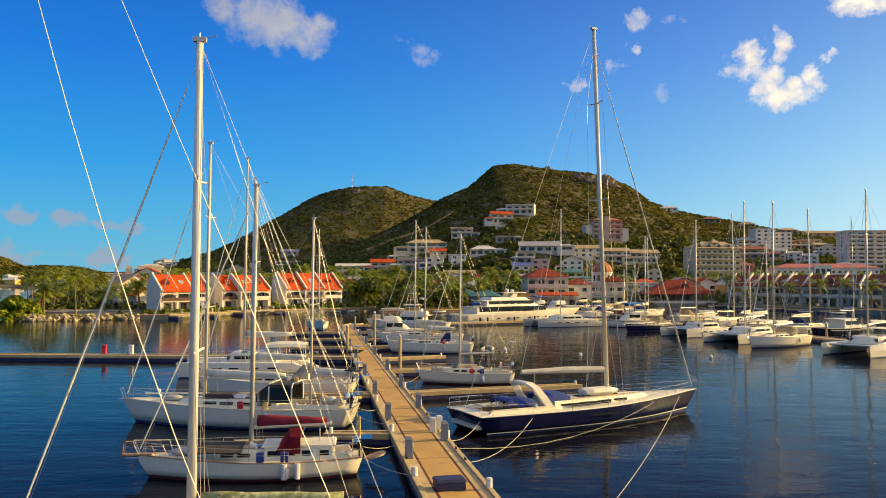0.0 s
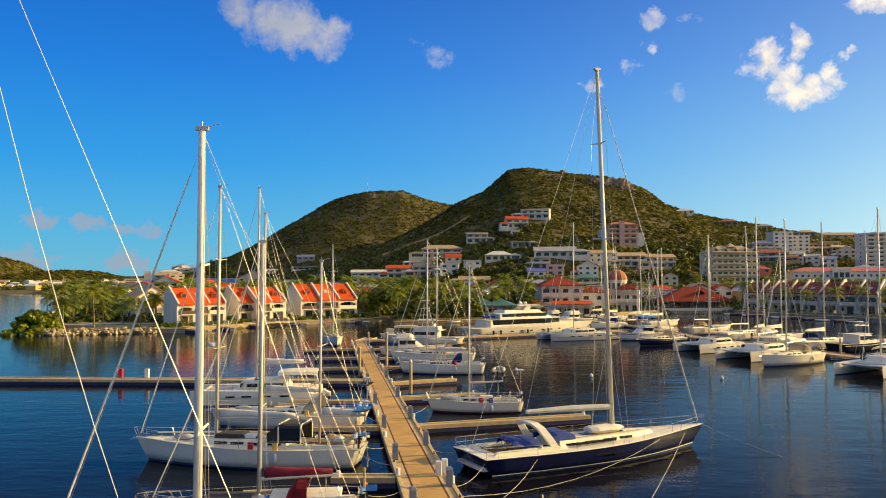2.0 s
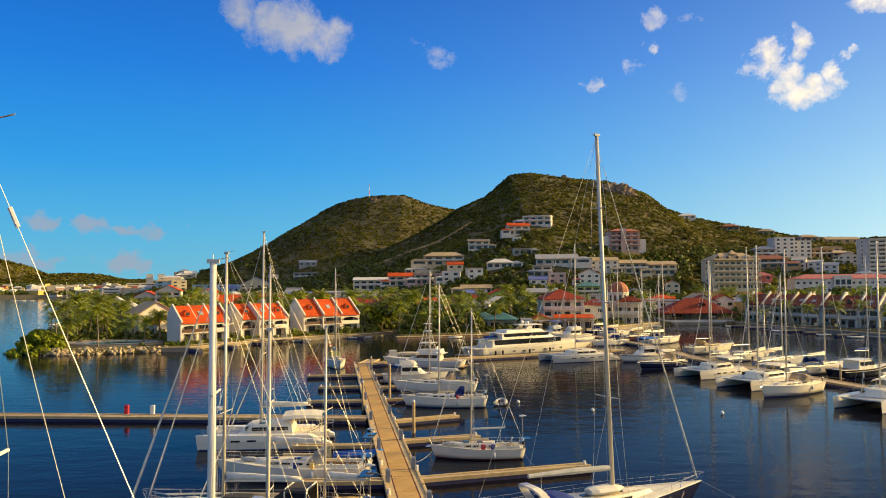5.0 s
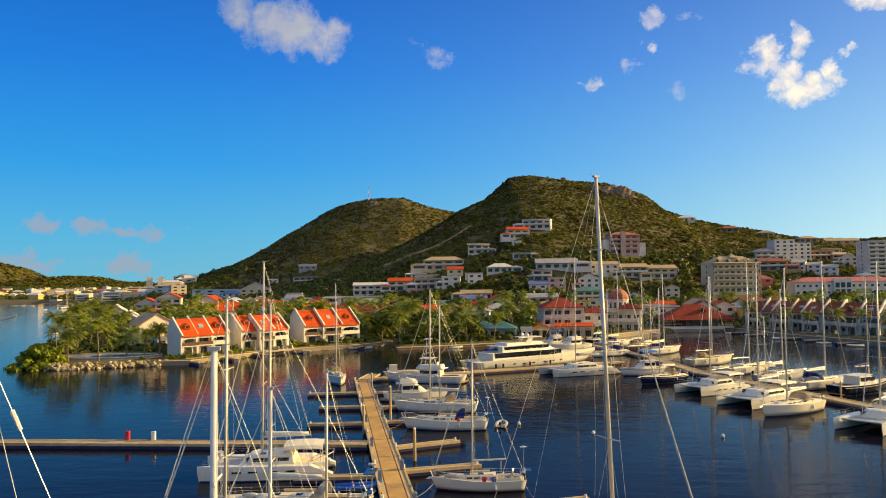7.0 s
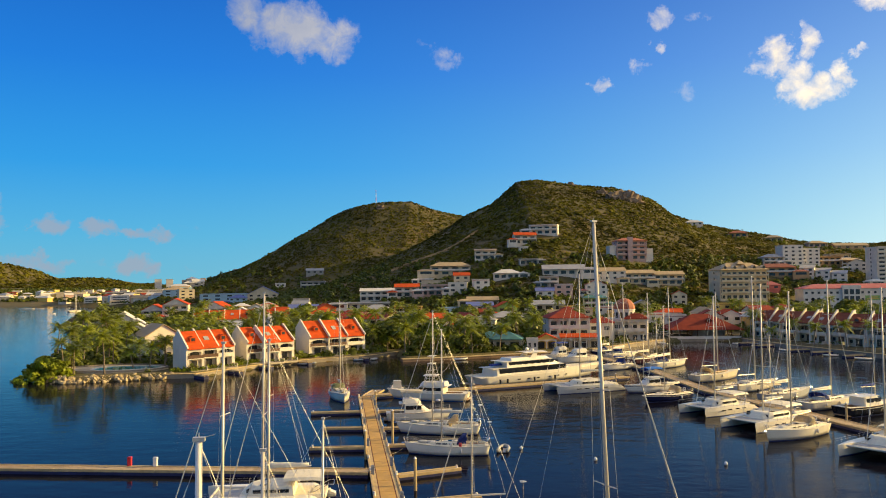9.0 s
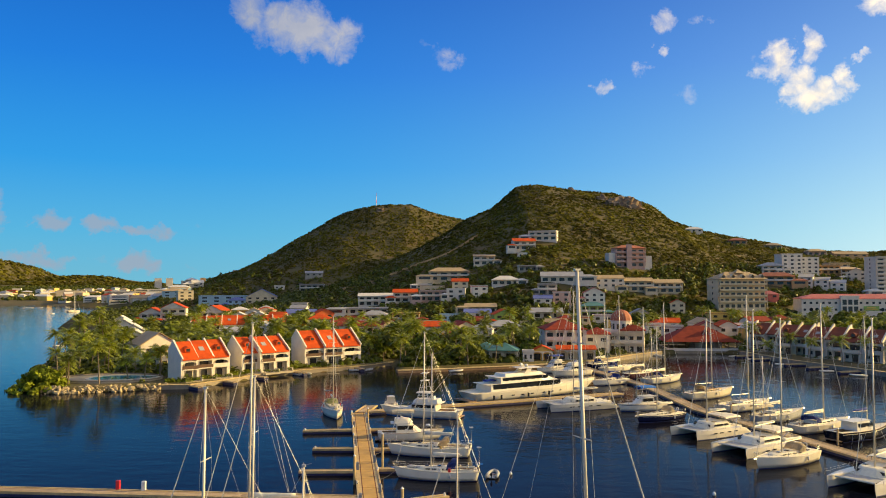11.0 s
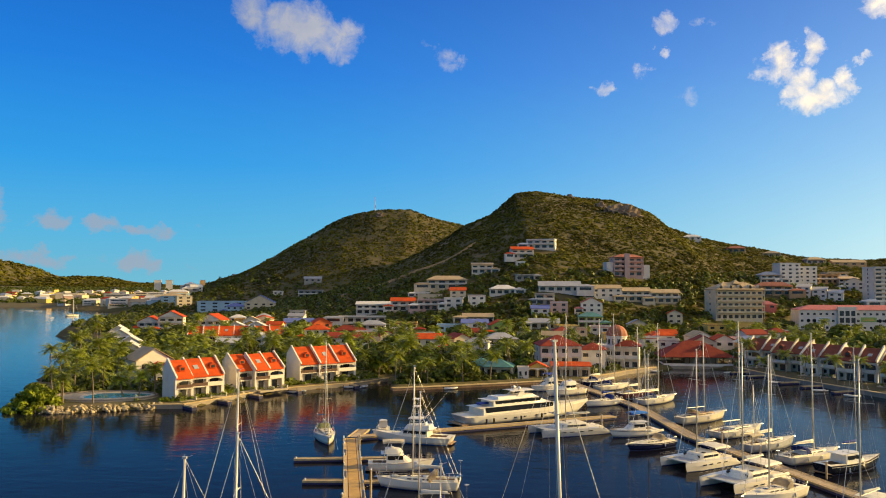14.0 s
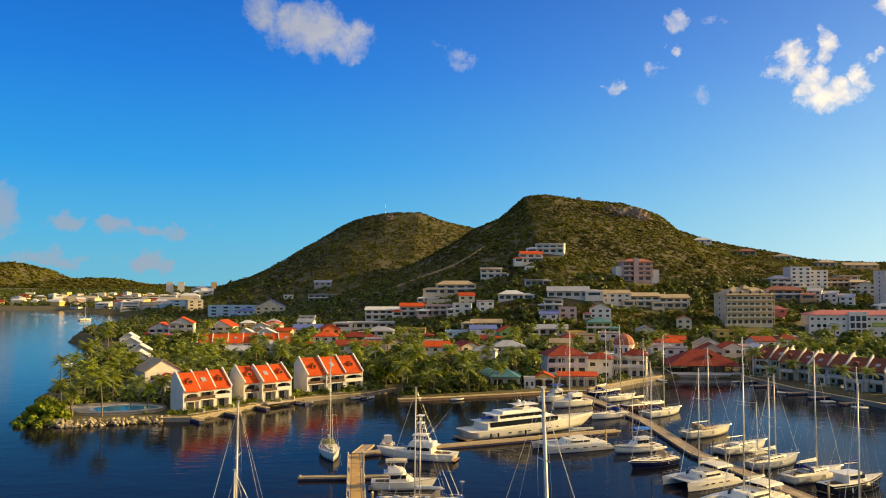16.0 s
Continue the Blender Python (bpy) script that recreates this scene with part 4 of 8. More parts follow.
def catamaran(x, y, heading, L=13.0, beam=7.2, mast_h=20.0, hull="gelcoat", label="", free=1.35, hard=True, boot="boot", group="moored catamarans", bimini="deck", mast="alu", cover="canvas_grey"):
    boat = thing("catamaran", x, y, 0, heading, label, "catamaran", group)
    hw = beam * 0.21
    for s in (-1, 1):
        bm = B()
        n = 12
        rings = []
        for i in range(n + 1):
            u = i / n
            w = hw / 2 * (0.75 + 0.25 * math.sin(min(1, u / 0.35) * math.pi / 2)) * (1 if u < 0.5 else max(0.05, 1 - ((u - 0.5) / 0.5) ** 2.2))
            zt = free * (0.35 + 0.65 * min(1, u / 0.16)) if u < 0.16 else free * (1 + 0.12 * u)
            xx = -L / 2 + L * u
            c = s * (beam - hw) / 2
            rings.append([(xx, c - w * 0.72, -0.3), (xx, c - w * 0.86, 0.12), (xx + 0.02 * L * u, c - w, zt * 0.6), (xx + 0.02 * L * u, c - w * 0.93, zt), (xx + 0.02 * L * u, c + w * 0.93, zt), (xx + 0.02 * L * u, c + w, zt * 0.6), (xx, c + w * 0.86, 0.12), (xx, c + w * 0.72, -0.3)])
        loft(bm, rings)
        bmesh.ops.recalc_face_normals(bm, faces=bm.faces[:])
        h = part("hull", bm, hull, boat)
        part("bottom_paint", loft(B(), [[(r[0][0], r[0][1] - 0.02, -0.3), (r[1][0], r[1][1] - 0.015, 0.12), (r[6][0], r[6][1] + 0.015, 0.12), (r[7][0], r[7][1] + 0.02, -0.3)] for r in rings], closed=True), boot, h)
        for q in (-0.18, -0.05, 0.1, 0.22):
            for side in (-1, 1):
                part("porthole", box(B(), q * L, s * (beam - hw) / 2 + side * hw / 2 * 0.99, free * 0.62, 0.07 * L, 0.03, 0.17), "glass", h)
        for i in range(3):
            part("stern_step", box(B(), -L / 2 + 0.35 + 0.35 * i, s * (beam - hw) / 2, 0.25 + 0.28 * i, 0.34, hw * 0.7, 0.28), "deck", h)
    inner = beam - 2 * hw
    part("bridge_deck", box(B(), -L * 0.11, 0, free * 0.62, L * 0.66, inner + 0.1, free * 0.42), "deck", boat)
    bm = box(B(), L * 0.325, 0, free * 0.95, L * 0.22, inner, 0.03)
    part("trampoline", bm, "canvas_grey", boat)
    part("crossbeam", tube(B(), (L * 0.435, -inner / 2 - 0.3, free), (L * 0.435, inner / 2 + 0.3, free), 0.12, n=8), "alu", boat)
    house = cabin_shell(boat, "saloon", -L * 0.20, L * 0.22, beam * 0.66, beam * 0.56, free + 0.02, 0.92, "deck", slope_f=0.75, tumble=0.82)
    for s in (-1, 1):
        for q in (-0.12, -0.02, 0.07):
            part("window", box(B(), q * L, s * (beam * 0.305 - 0.012 * q * L), free + 0.34, 0.085 * L, 0.05, 0.34), "glass", house)
    for c in (-0.22, 0, 0.22):
        part("front_window", box(B(), L * 0.165 - abs(c) * 0.9, c * beam * 0.8, free + 0.30, 0.10, beam * 0.15, 0.36, rz=-c * 90), "glass", house)
    for c in (-0.18, 0.18):
        part("hatch", box(B(), L * 0.04, c * beam, free + 0.97, 0.6, 0.6, 0.06), "glass", house)
    if hard:
        canopy(boat, "cockpit_roof", -L * 0.42, -L * 0.12, beam * 0.62, free, 1.75, bimini)
        for s in (-1, 1):
            for xx in (-0.40, -0.20):
                part("roof_post", tube(B(), (xx * L, s * beam * 0.28, free), (xx * L, s * beam * 0.28, free + 1.62), 0.04, n=5), "steel", boat)
    rig(boat, L * 0.06, free + 0.9, mast_h, beam / 2, L, free, 0.38 * L, cover, mast, 0.12, 2, fore=L * 0.43, aft=-L * 0.3, boom_up=1.5)
    for s in (-1, 1):
        rail_run(boat, [(xx * L, s * (beam / 2 - 0.12), free * (1 + 0.1 * (xx + 0.5))) for xx in (-0.32, -0.15, 0.02, 0.2, 0.36, 0.47)], wires=2)
    part("davit", path_tube(B(), [(-L * 0.33, -1, free), (-L * 0.46, -1, free + 0.8), (-L * 0.5, -1, free + 0.8), (-L * 0.5, 1, free + 0.8), (-L * 0.46, 1, free + 0.8), (-L * 0.33, 1, free)], 0.05, 5), "steel", boat)
    return boat


def deckhouse(boat, name, x0, x1, w, z, h, mat_="gelcoat", front=0.6, back=0.1, glaze=0.5, sides=True, roof=0.15, narrow=0.9, fill=0.84, label=""):
    """One level of a motor yacht, with a band of dark windows and an overhanging roof."""
    lvl = cabin_shell(boat, name, x0, x1, w, w * narrow, z, h, mat_, slope_f=front, slope_b=back, tumble=0.92, label=label)
    m = max(2, round((x1 - x0) * fill / 2.2))
    for s in (-1, 1):
        for i in range(m):
            q = (1 - fill) * 0.4 + fill * (i + 0.5) / m
            xx = x0 + (x1 - x0 - front * h) * q
            ww = w / 2 * (1 - (1 - narrow) * q) * 0.965
            part("window", box(B(), xx, s * ww, z + h * 0.38, (x1 - x0 - front * h) * fill / m * 0.985, 0.07, h * glaze * 0.8), "glass", lvl)
    for c in (-0.3, 0, 0.3):
        part("windscreen", box(B(), x1 - front * h * 1.05 - abs(c) * 0.7, c * w * narrow * 0.72, z + h * 0.42, 0.12, w * 0.2, h * 0.40, rz=-c * 80), "glass", lvl)
    if roof:
        part("roof_edge", prism(B(), [(x0 - 0.9, -w * 0.47), (x1 - front * h * 1.6, -w * 0.43), (x1 - front * h * 1.25, 0), (x1 - front * h * 1.6, w * 0.43), (x0 - 0.9, w * 0.47)], z + h, z + h + roof), mat_, lvl)
    return lvl


def motor_yacht(x, y, heading, L=34.0, beam=7.2, label="", free=2.3):
    boat = thing("motor_yacht", x, y, 0, heading, label, "motor yacht", "moored motor boats")
    boat.scale = (1, 1, 0.8)
    ho, xa, half, sh = make_hull(boat, L, beam, free, "gelcoat", "boot", stern=0.9, power=2.6, rise=0.75, rake=0.10, rail="gelcoat", n=20)
    for s in (-1, 1):
        part("bulwark", loft(B(), [[(xa(u, 1), s * half(u) * 0.99, sh(u) - 0.02), (xa(u, 1) + 0.05, s * half(u) * 1.0, sh(u) + 0.75 * (0.25 + 0.75 * min(1, u / 0.5))), (xa(u, 1) + 0.05, s * (half(u) * 0.97 - 0.06), sh(u) + 0.75 * (0.25 + 0.75 * min(1, u / 0.5)))] for u in [i / 14 for i in range(15)]], closed=False), "gelcoat", ho)
        for u in (0.3, 0.38, 0.46, 0.56, 0.64, 0.72):
            part("porthole", box(B(), xa(u, 0.5), s * (half(u) * 0.965 + 0.02), sh(u) * 0.52, 0.75, 0.05, 0.28, rz=-s * (0 if u < 0.5 else 8 + 60 * (u - 0.5))), "glass", ho)
    deckhouse(boat, "main_saloon", -L * 0.38, L * 0.24, beam * 0.82, sh(0.4), 2.1, glaze=0.82, front=1.1, fill=0.92)
    deckhouse(boat, "upper_deck", -L * 0.30, L * 0.14, beam * 0.70, sh(0.4) + 2.25, 1.55, glaze=0.7, front=1.3, narrow=0.85, fill=0.9)
    cabin_shell(boat, "flybridge", -L * 0.26, L * 0.06, beam * 0.62, beam * 0.5, sh(0.4) + 3.9, 0.75, "gelcoat", slope_f=1.0)
    for s in (-1, 1):
        part("arch_leg", loft(B(), [[(-L * 0.10 + k * 1.3 - w, s * beam * (0.27 - 0.03 * k), sh(0.4) + 3.9 + 2.0 * k), (-L * 0.10 + k * 1.3 + w, s * beam * (0.27 - 0.03 * k), sh(0.4) + 3.9 + 2.0 * k), (-L * 0.10 + k * 1.3 + w, s * beam * (0.24 - 0.03 * k), sh(0.4) + 3.9 + 2.0 * k), (-L * 0.10 + k * 1.3 - w, s * beam * (0.24 - 0.03 * k), sh(0.4) + 3.9 + 2.0 * k)] for k, w in ((0, 1.1), (1, 0.55))]), "gelcoat", boat)
    canopy(boat, "hardtop", -L * 0.15, L * 0.02, beam * 0.55, sh(0.4) + 4.0, 2.0, "gelcoat", drop=0.1)
    for yy, zz, rr in ((-0.9, 0.25, 0.42), (0.9, 0.25, 0.42), (0.0, 0.5, 0.28)):
        c = (-L * 0.075 + (0 if yy else -0.9), yy, sh(0.4) + 6.2 + zz)
        part("satellite_dome", loft(B(), [[(c[0] + rr * k * math.cos(a), c[1] + rr * k * math.sin(a), c[2] + h) for a in [2 * math.pi * j / 10 for j in range(10)]] for k, h in ((0.6, -0.3), (1, 0.0), (0.95, 0.25), (0.6, 0.45), (0.1, 0.55))]), "fender", boat, smooth=True)
    for yy in (-1.2, 1.2, 0.3):
        part("aerial", tube(B(), (-L * 0.09, yy, sh(0.4) + 6.0), (-L * 0.11, yy, sh(0.4) + 9.6), 0.025, 0.01, 4), "fender", boat)
    part("tender", loft(B(), [[(-L * 0.37 + dx, w * math.cos(a), sh(0.4) + 2.95 + 0.3 * math.sin(a) * k) for a in [2 * math.pi * j / 8 for j in range(8)]] for dx, w, k in ((0, 0.8, 1), (1.4, 0.95, 1), (2.6, 0.8, 1), (3.4, 0.2, 0.6))]), "canvas_blue", boat, "covered tender on the aft deck")
    for i in range(4):
        part("stern_stair", box(B(), -L * 0.465 + 0.5 * i - 0.3, 0, 0.4 + 0.45 * i, 0.6, beam * 0.5, 0.45), "deck", boat)
    part("swim_platform", box(B(), -L * 0.51, 0, 0.35, 1.8, beam * 0.85, 0.22), "teak", boat)
    for s in (-1, 1):
        rail_run(boat, [(xa(u, 1), s * half(u) * 0.93, sh(u) + 0.7) for u in (0.6, 0.68, 0.76, 0.84, 0.92, 0.98)], h=0.55)
        for u in (0.12, 0.2, 0.42, 0.6):
            part("fender", tube(B(), (xa(u, 1), s * (half(u) + 0.22), 0.6), (xa(u, 1), s * (half(u) + 0.22), 1.7), 0.22, n=8), "rubber", boat)
    return boat


def cruiser(x, y, heading, L=11.0, beam=3.8, label="", free=1.2, hull="gelcoat", boot="boot", fly=True, top="", tower=False, mast=0.0, stripe="", house_mat="gelcoat", cat="motor boat"):
    boat = thing("motor_boat", x, y, 0, heading, label, cat, "moored motor boats")
    ho, xa, half, sh = make_hull(boat, L, beam, free, hull, boot, stern=0.88, power=2.4, rise=0.85 if tower else 0.6, rake=0.09, rail="gelcoat" if tower else "teak", stripe=stripe, well=(0.0625, 0.3125, 0.5))
    z = sh(0.45)
    x0, x1 = xa(0.30, 1), xa(0.74, 1)
    deckhouse(boat, "wheelhouse", x0, x1, beam * 0.74, z - 0.05, 1.5 if not tower else 1.35, house_mat, front=0.9, glaze=0.55, roof=0.1)
    zr = z + (1.5 if not tower else 1.35)
    if fly:
        cabin_shell(boat, "flybridge", x0 - 0.3, x1 - 1.6, beam * 0.62, beam * 0.5, zr + 0.05, 0.65, house_mat, slope_f=0.6)
        part("helm_seat", box(box(B(), x0 + 1.0, 0, zr + 0.6, 0.5, 1.1, 0.3), x0 + 0.8, 0, zr + 0.85, 0.14, 1.1, 0.4), "fender", boat)
    if top:
        canopy(boat, "bimini_top", x0 - 0.6, x1 - 1.4, beam * 0.64, zr, 2.0, top)
        for s in (-1, 1):
            for xx in (x0 - 0.3, x1 - 1.8):
                part("bimini_pole", tube(B(), (xx, s * beam * 0.27, zr), (xx, s * beam * 0.29, zr + 1.85), 0.025, n=4), "steel", boat)
    if tower:
        xc = (x0 + x1) / 2 - 0.6
        for s in (-1, 1):
            for dx in (-1.3, 1.2):
                part("tower_leg", tube(B(), (xc + dx, s * beam * 0.36, zr), (xc + dx * 0.35, s * beam * 0.17, zr + 4.2), 0.06, 0.05, 6), "gelcoat", boat)
            for k in (0.35, 0.7):
                part("tower_rail", tube(B(), (xc - 1.3 * (1 - 0.65 * k), s * beam * (0.36 - 0.19 * k), zr + 4.2 * k), (xc + 1.2 * (1 - 0.65 * k), s * beam * (0.36 - 0.19 * k), zr + 4.2 * k), 0.035, n=5), "gelcoat", boat)
            part("outrigger", tube(B(), (xc + 0.3, s * beam * 0.4, zr), (xc - 5.2, s * beam * 1.1, zr + 7.0), 0.035, 0.012, 4), "alu", boat)
        canopy(boat, "hardtop", xc - 1.5, xc + 1.3, beam * 0.62, zr, 2.0, "gelcoat", drop=0.08)
        part("tower_platform", box(B(), xc, 0, zr + 4.15, 1.3, beam * 0.42, 0.12), "gelcoat", boat)
        part("tower_shade", box(B(), xc, 0, zr + 5.6, 1.3, beam * 0.42, 0.08), "gelcoat", boat)
        for s in (-1, 1):
            part("shade_post", tube(B(), (xc, s * beam * 0.17, zr + 4.2), (xc, s * beam * 0.17, zr + 5.6), 0.03, n=4), "gelcoat", boat)
    if mast:
        rig(boat, x1 - 1.2, zr, mast, half(0.6), L, z, 0.25 * L, "canvas_blue", "alu", 0.08, 1, fore=xa(0.97, 1), aft=xa(0.02, 1), jib=False)
    for s in (-1, 1):
        rail_run(boat, [(xa(u, 1), s * half(u) * 0.93, sh(u)) for u in (0.5, 0.62, 0.74, 0.86, 0.97)], h=0.7, wires=2)
        part("fender", tube(B(), (xa(0.3, 1), s * (half(0.3) + 0.12), 0.3), (xa(0.3, 1), s * (half(0.3) + 0.12), 0.95), 0.12, n=8), "fender", boat)
    part("swim_platform", box(B(), xa(0, 0) - 0.35, 0, 0.2, 0.8, beam * 0.75, 0.1), "teak", boat)
    return boat


def dinghy(x, y, heading, L=3.2, label="grey inflatable dinghy with an outboard afloat", tubes="canvas_grey", z=0.0):
    boat = thing("dinghy", x, y, z, heading, label, "dinghy", "dinghies")
    pts = [(-L / 2, -0.65, 0.32), (L * 0.15, -0.65, 0.34), (L * 0.38, -0.42, 0.42), (L / 2, 0, 0.5), (L * 0.38, 0.42, 0.42), (L * 0.15, 0.65, 0.34), (-L / 2, 0.65, 0.32)]
    part("tube", path_tube(B(), pts, 0.22, 8), tubes, boat, smooth=True)
    part("floor", box(B(), -L * 0.08, 0, 0.1, L * 0.8, 1.1, 0.08), "greyhull", boat)
    part("thwart", box(B(), -L * 0.1, 0, 0.35, 0.25, 1.2, 0.05), "teak", boat)
    part("outboard_motor", box(box(B(), -L / 2 - 0.1, 0, 0.5, 0.3, 0.26, 0.36, taper=0.8), -L / 2 - 0.1, 0, -0.2, 0.12, 0.1, 0.7), "rubber", boat)
    return boat


# ---- piers ----
PIER_A, PIER_B = Vector((4.3, 6.0)), Vector((-18.9, 153.7))


def pontoon(name, a, b, width, label, deck_z=0.62, plank="panel", edge="beam", group="floating piers", seams=True):
    """A floating pier from a to b: floats, edge beams, deck panels and joint strips of their own."""
    a, b = Vector(a), Vector(b)
    L = (b - a).length
    deg = math.degrees(math.atan2(b.y - a.y, b.x - a.x))
    p = thing(name, a.x, a.y, 0, deg, label, "pier", group)
    part("float", box(B(), L / 2, 0, -0.3, L, width * 0.96, deck_z + 0.3 - 0.14), "float_", p)
    for s in (-1, 1):
        m = max(1, round(L / 12))
        for i in range(m):
            part("edge_beam", box(B(), L * (i + 0.5) / m, s * (width / 2 - 0.12), deck_z - 0.26, L / m - 0.04, 0.24, 0.34, bevel=0.02), edge, p)
    m = max(1, round(L / (4.8 if seams else 3.0)))
    step = L / m
    edge_w = 0.24
    if seams:
        mid, flank = width * 0.50, (width - 2 * edge_w - width * 0.50 - 0.24) / 2
        shapes = [("deck_panel", mesh_of("deck_panel", box(B(), 0, 0, -0.06, step - 0.05, mid, 0.06), plank), 0.0)]
        side_me = mesh_of("side_panel", box(B(), 0, 0, -0.06, step - 0.03, flank, 0.06), edge)
        shapes += [("side_panel", side_me, s * (mid / 2 + 0.12 + flank / 2)) for s in (-1, 1)]
        strip = mesh_of("joint_strip", box(B(), 0, 0, -0.06, step - 0.2, 0.11, 0.05), "seam")
        shapes += [("joint_strip", strip, s * (mid / 2 + 0.06)) for s in (-1, 1)]
        cross = mesh_of("cross_joint", box(B(), 0, 0, -0.06, 0.045, mid, 0.04), "seam")
    else:
        shapes = [("deck_panel", mesh_of("deck_panel", box(B(), 0, 0, -0.06, step - 0.04, width - 2 * edge_w - 0.02, 0.06), plank), 0.0)]
        cross = None
    rng = random.Random(int(L * 100))
    for i in range(m):
        for nm, me, off in shapes:
            ob = new(nm, me)
            ob.parent = p
            ob.location = ((i + 0.5) * step, off, deck_z + rng.uniform(-0.005, 0.005))
        if cross and i:
            ob = new("cross_joint", cross)
            ob.parent = p
            ob.location = (i * step, 0, deck_z)
    return p, deg, L


def piling(x, y, top=2.6, r=0.17, label="timber mooring pile with a pale cap beside the pier", material="beam"):
    p = thing("mooring_pile", x, y, 0, 0, label, "mooring pile", "mooring piles")
    part("post", tube(B(), (0, 0, -0.5), (0, 0, top), r, r * 0.94, 10), material, p)
    part("cap", tube(B(), (0, 0, top), (0, 0, top + 0.22), r * 1.12, r * 0.3, 10), "fender", p)


def stub(x, y, z=0.62, h=0.42, r=0.14):
    p = thing("pier_post", x, y, z, 0, "short white pile cap on the pier's edge beam", "pier post", "white pier posts")
    part("post", tube(B(), (0, 0, -0.3), (0, 0, h), r, r * 0.95, 10), "fender", p)
    part("cap", tube(B(), (0, 0, h), (0, 0, h + 0.05), r * 1.1, r * 0.8, 10), "white", p)


def pedestal(x, y, rz, z=0.62):
    p = thing("power_pedestal", x, y, z, rz, "grey marina power and water pedestal on the pier", "power pedestal", "power pedestals")
    part("body", box(B(), 0, 0, 0, 0.38, 0.36, 0.92, taper=0.9, bevel=0.02), "pedestal", p)
    part("cap", box(B(), 0, 0, 0.92, 0.40, 0.38, 0.14, taper=0.5), "pedestal", p)
    for s in (-1, 1):
        part("socket", box(B(), s * 0.18, 0, 0.55, 0.05, 0.14, 0.16), "fender", p)


def cleat(x, y, rz, z=0.64):
    p = thing("cleat", x, y, z, rz, "dark steel mooring cleat on the pier's edge beam", "cleat", "cleats")
    part("horns", tube(B(), (-0.2, 0, 0.14), (0.2, 0, 0.14), 0.04, n=5), "rubber", p)
    part("base", box(B(), 0, 0, 0, 0.2, 0.12, 0.13, taper=0.7), "rubber", p)


def mooring_line(a, b, drop=0.5, r=0.015):
    ob = part("mooring_line", path_tube(B(), sag(a, b, drop, 8), r, 4), "rope")
    tagged(ob, "pale mooring line slung from boat to pier", "rope", "mooring lines")


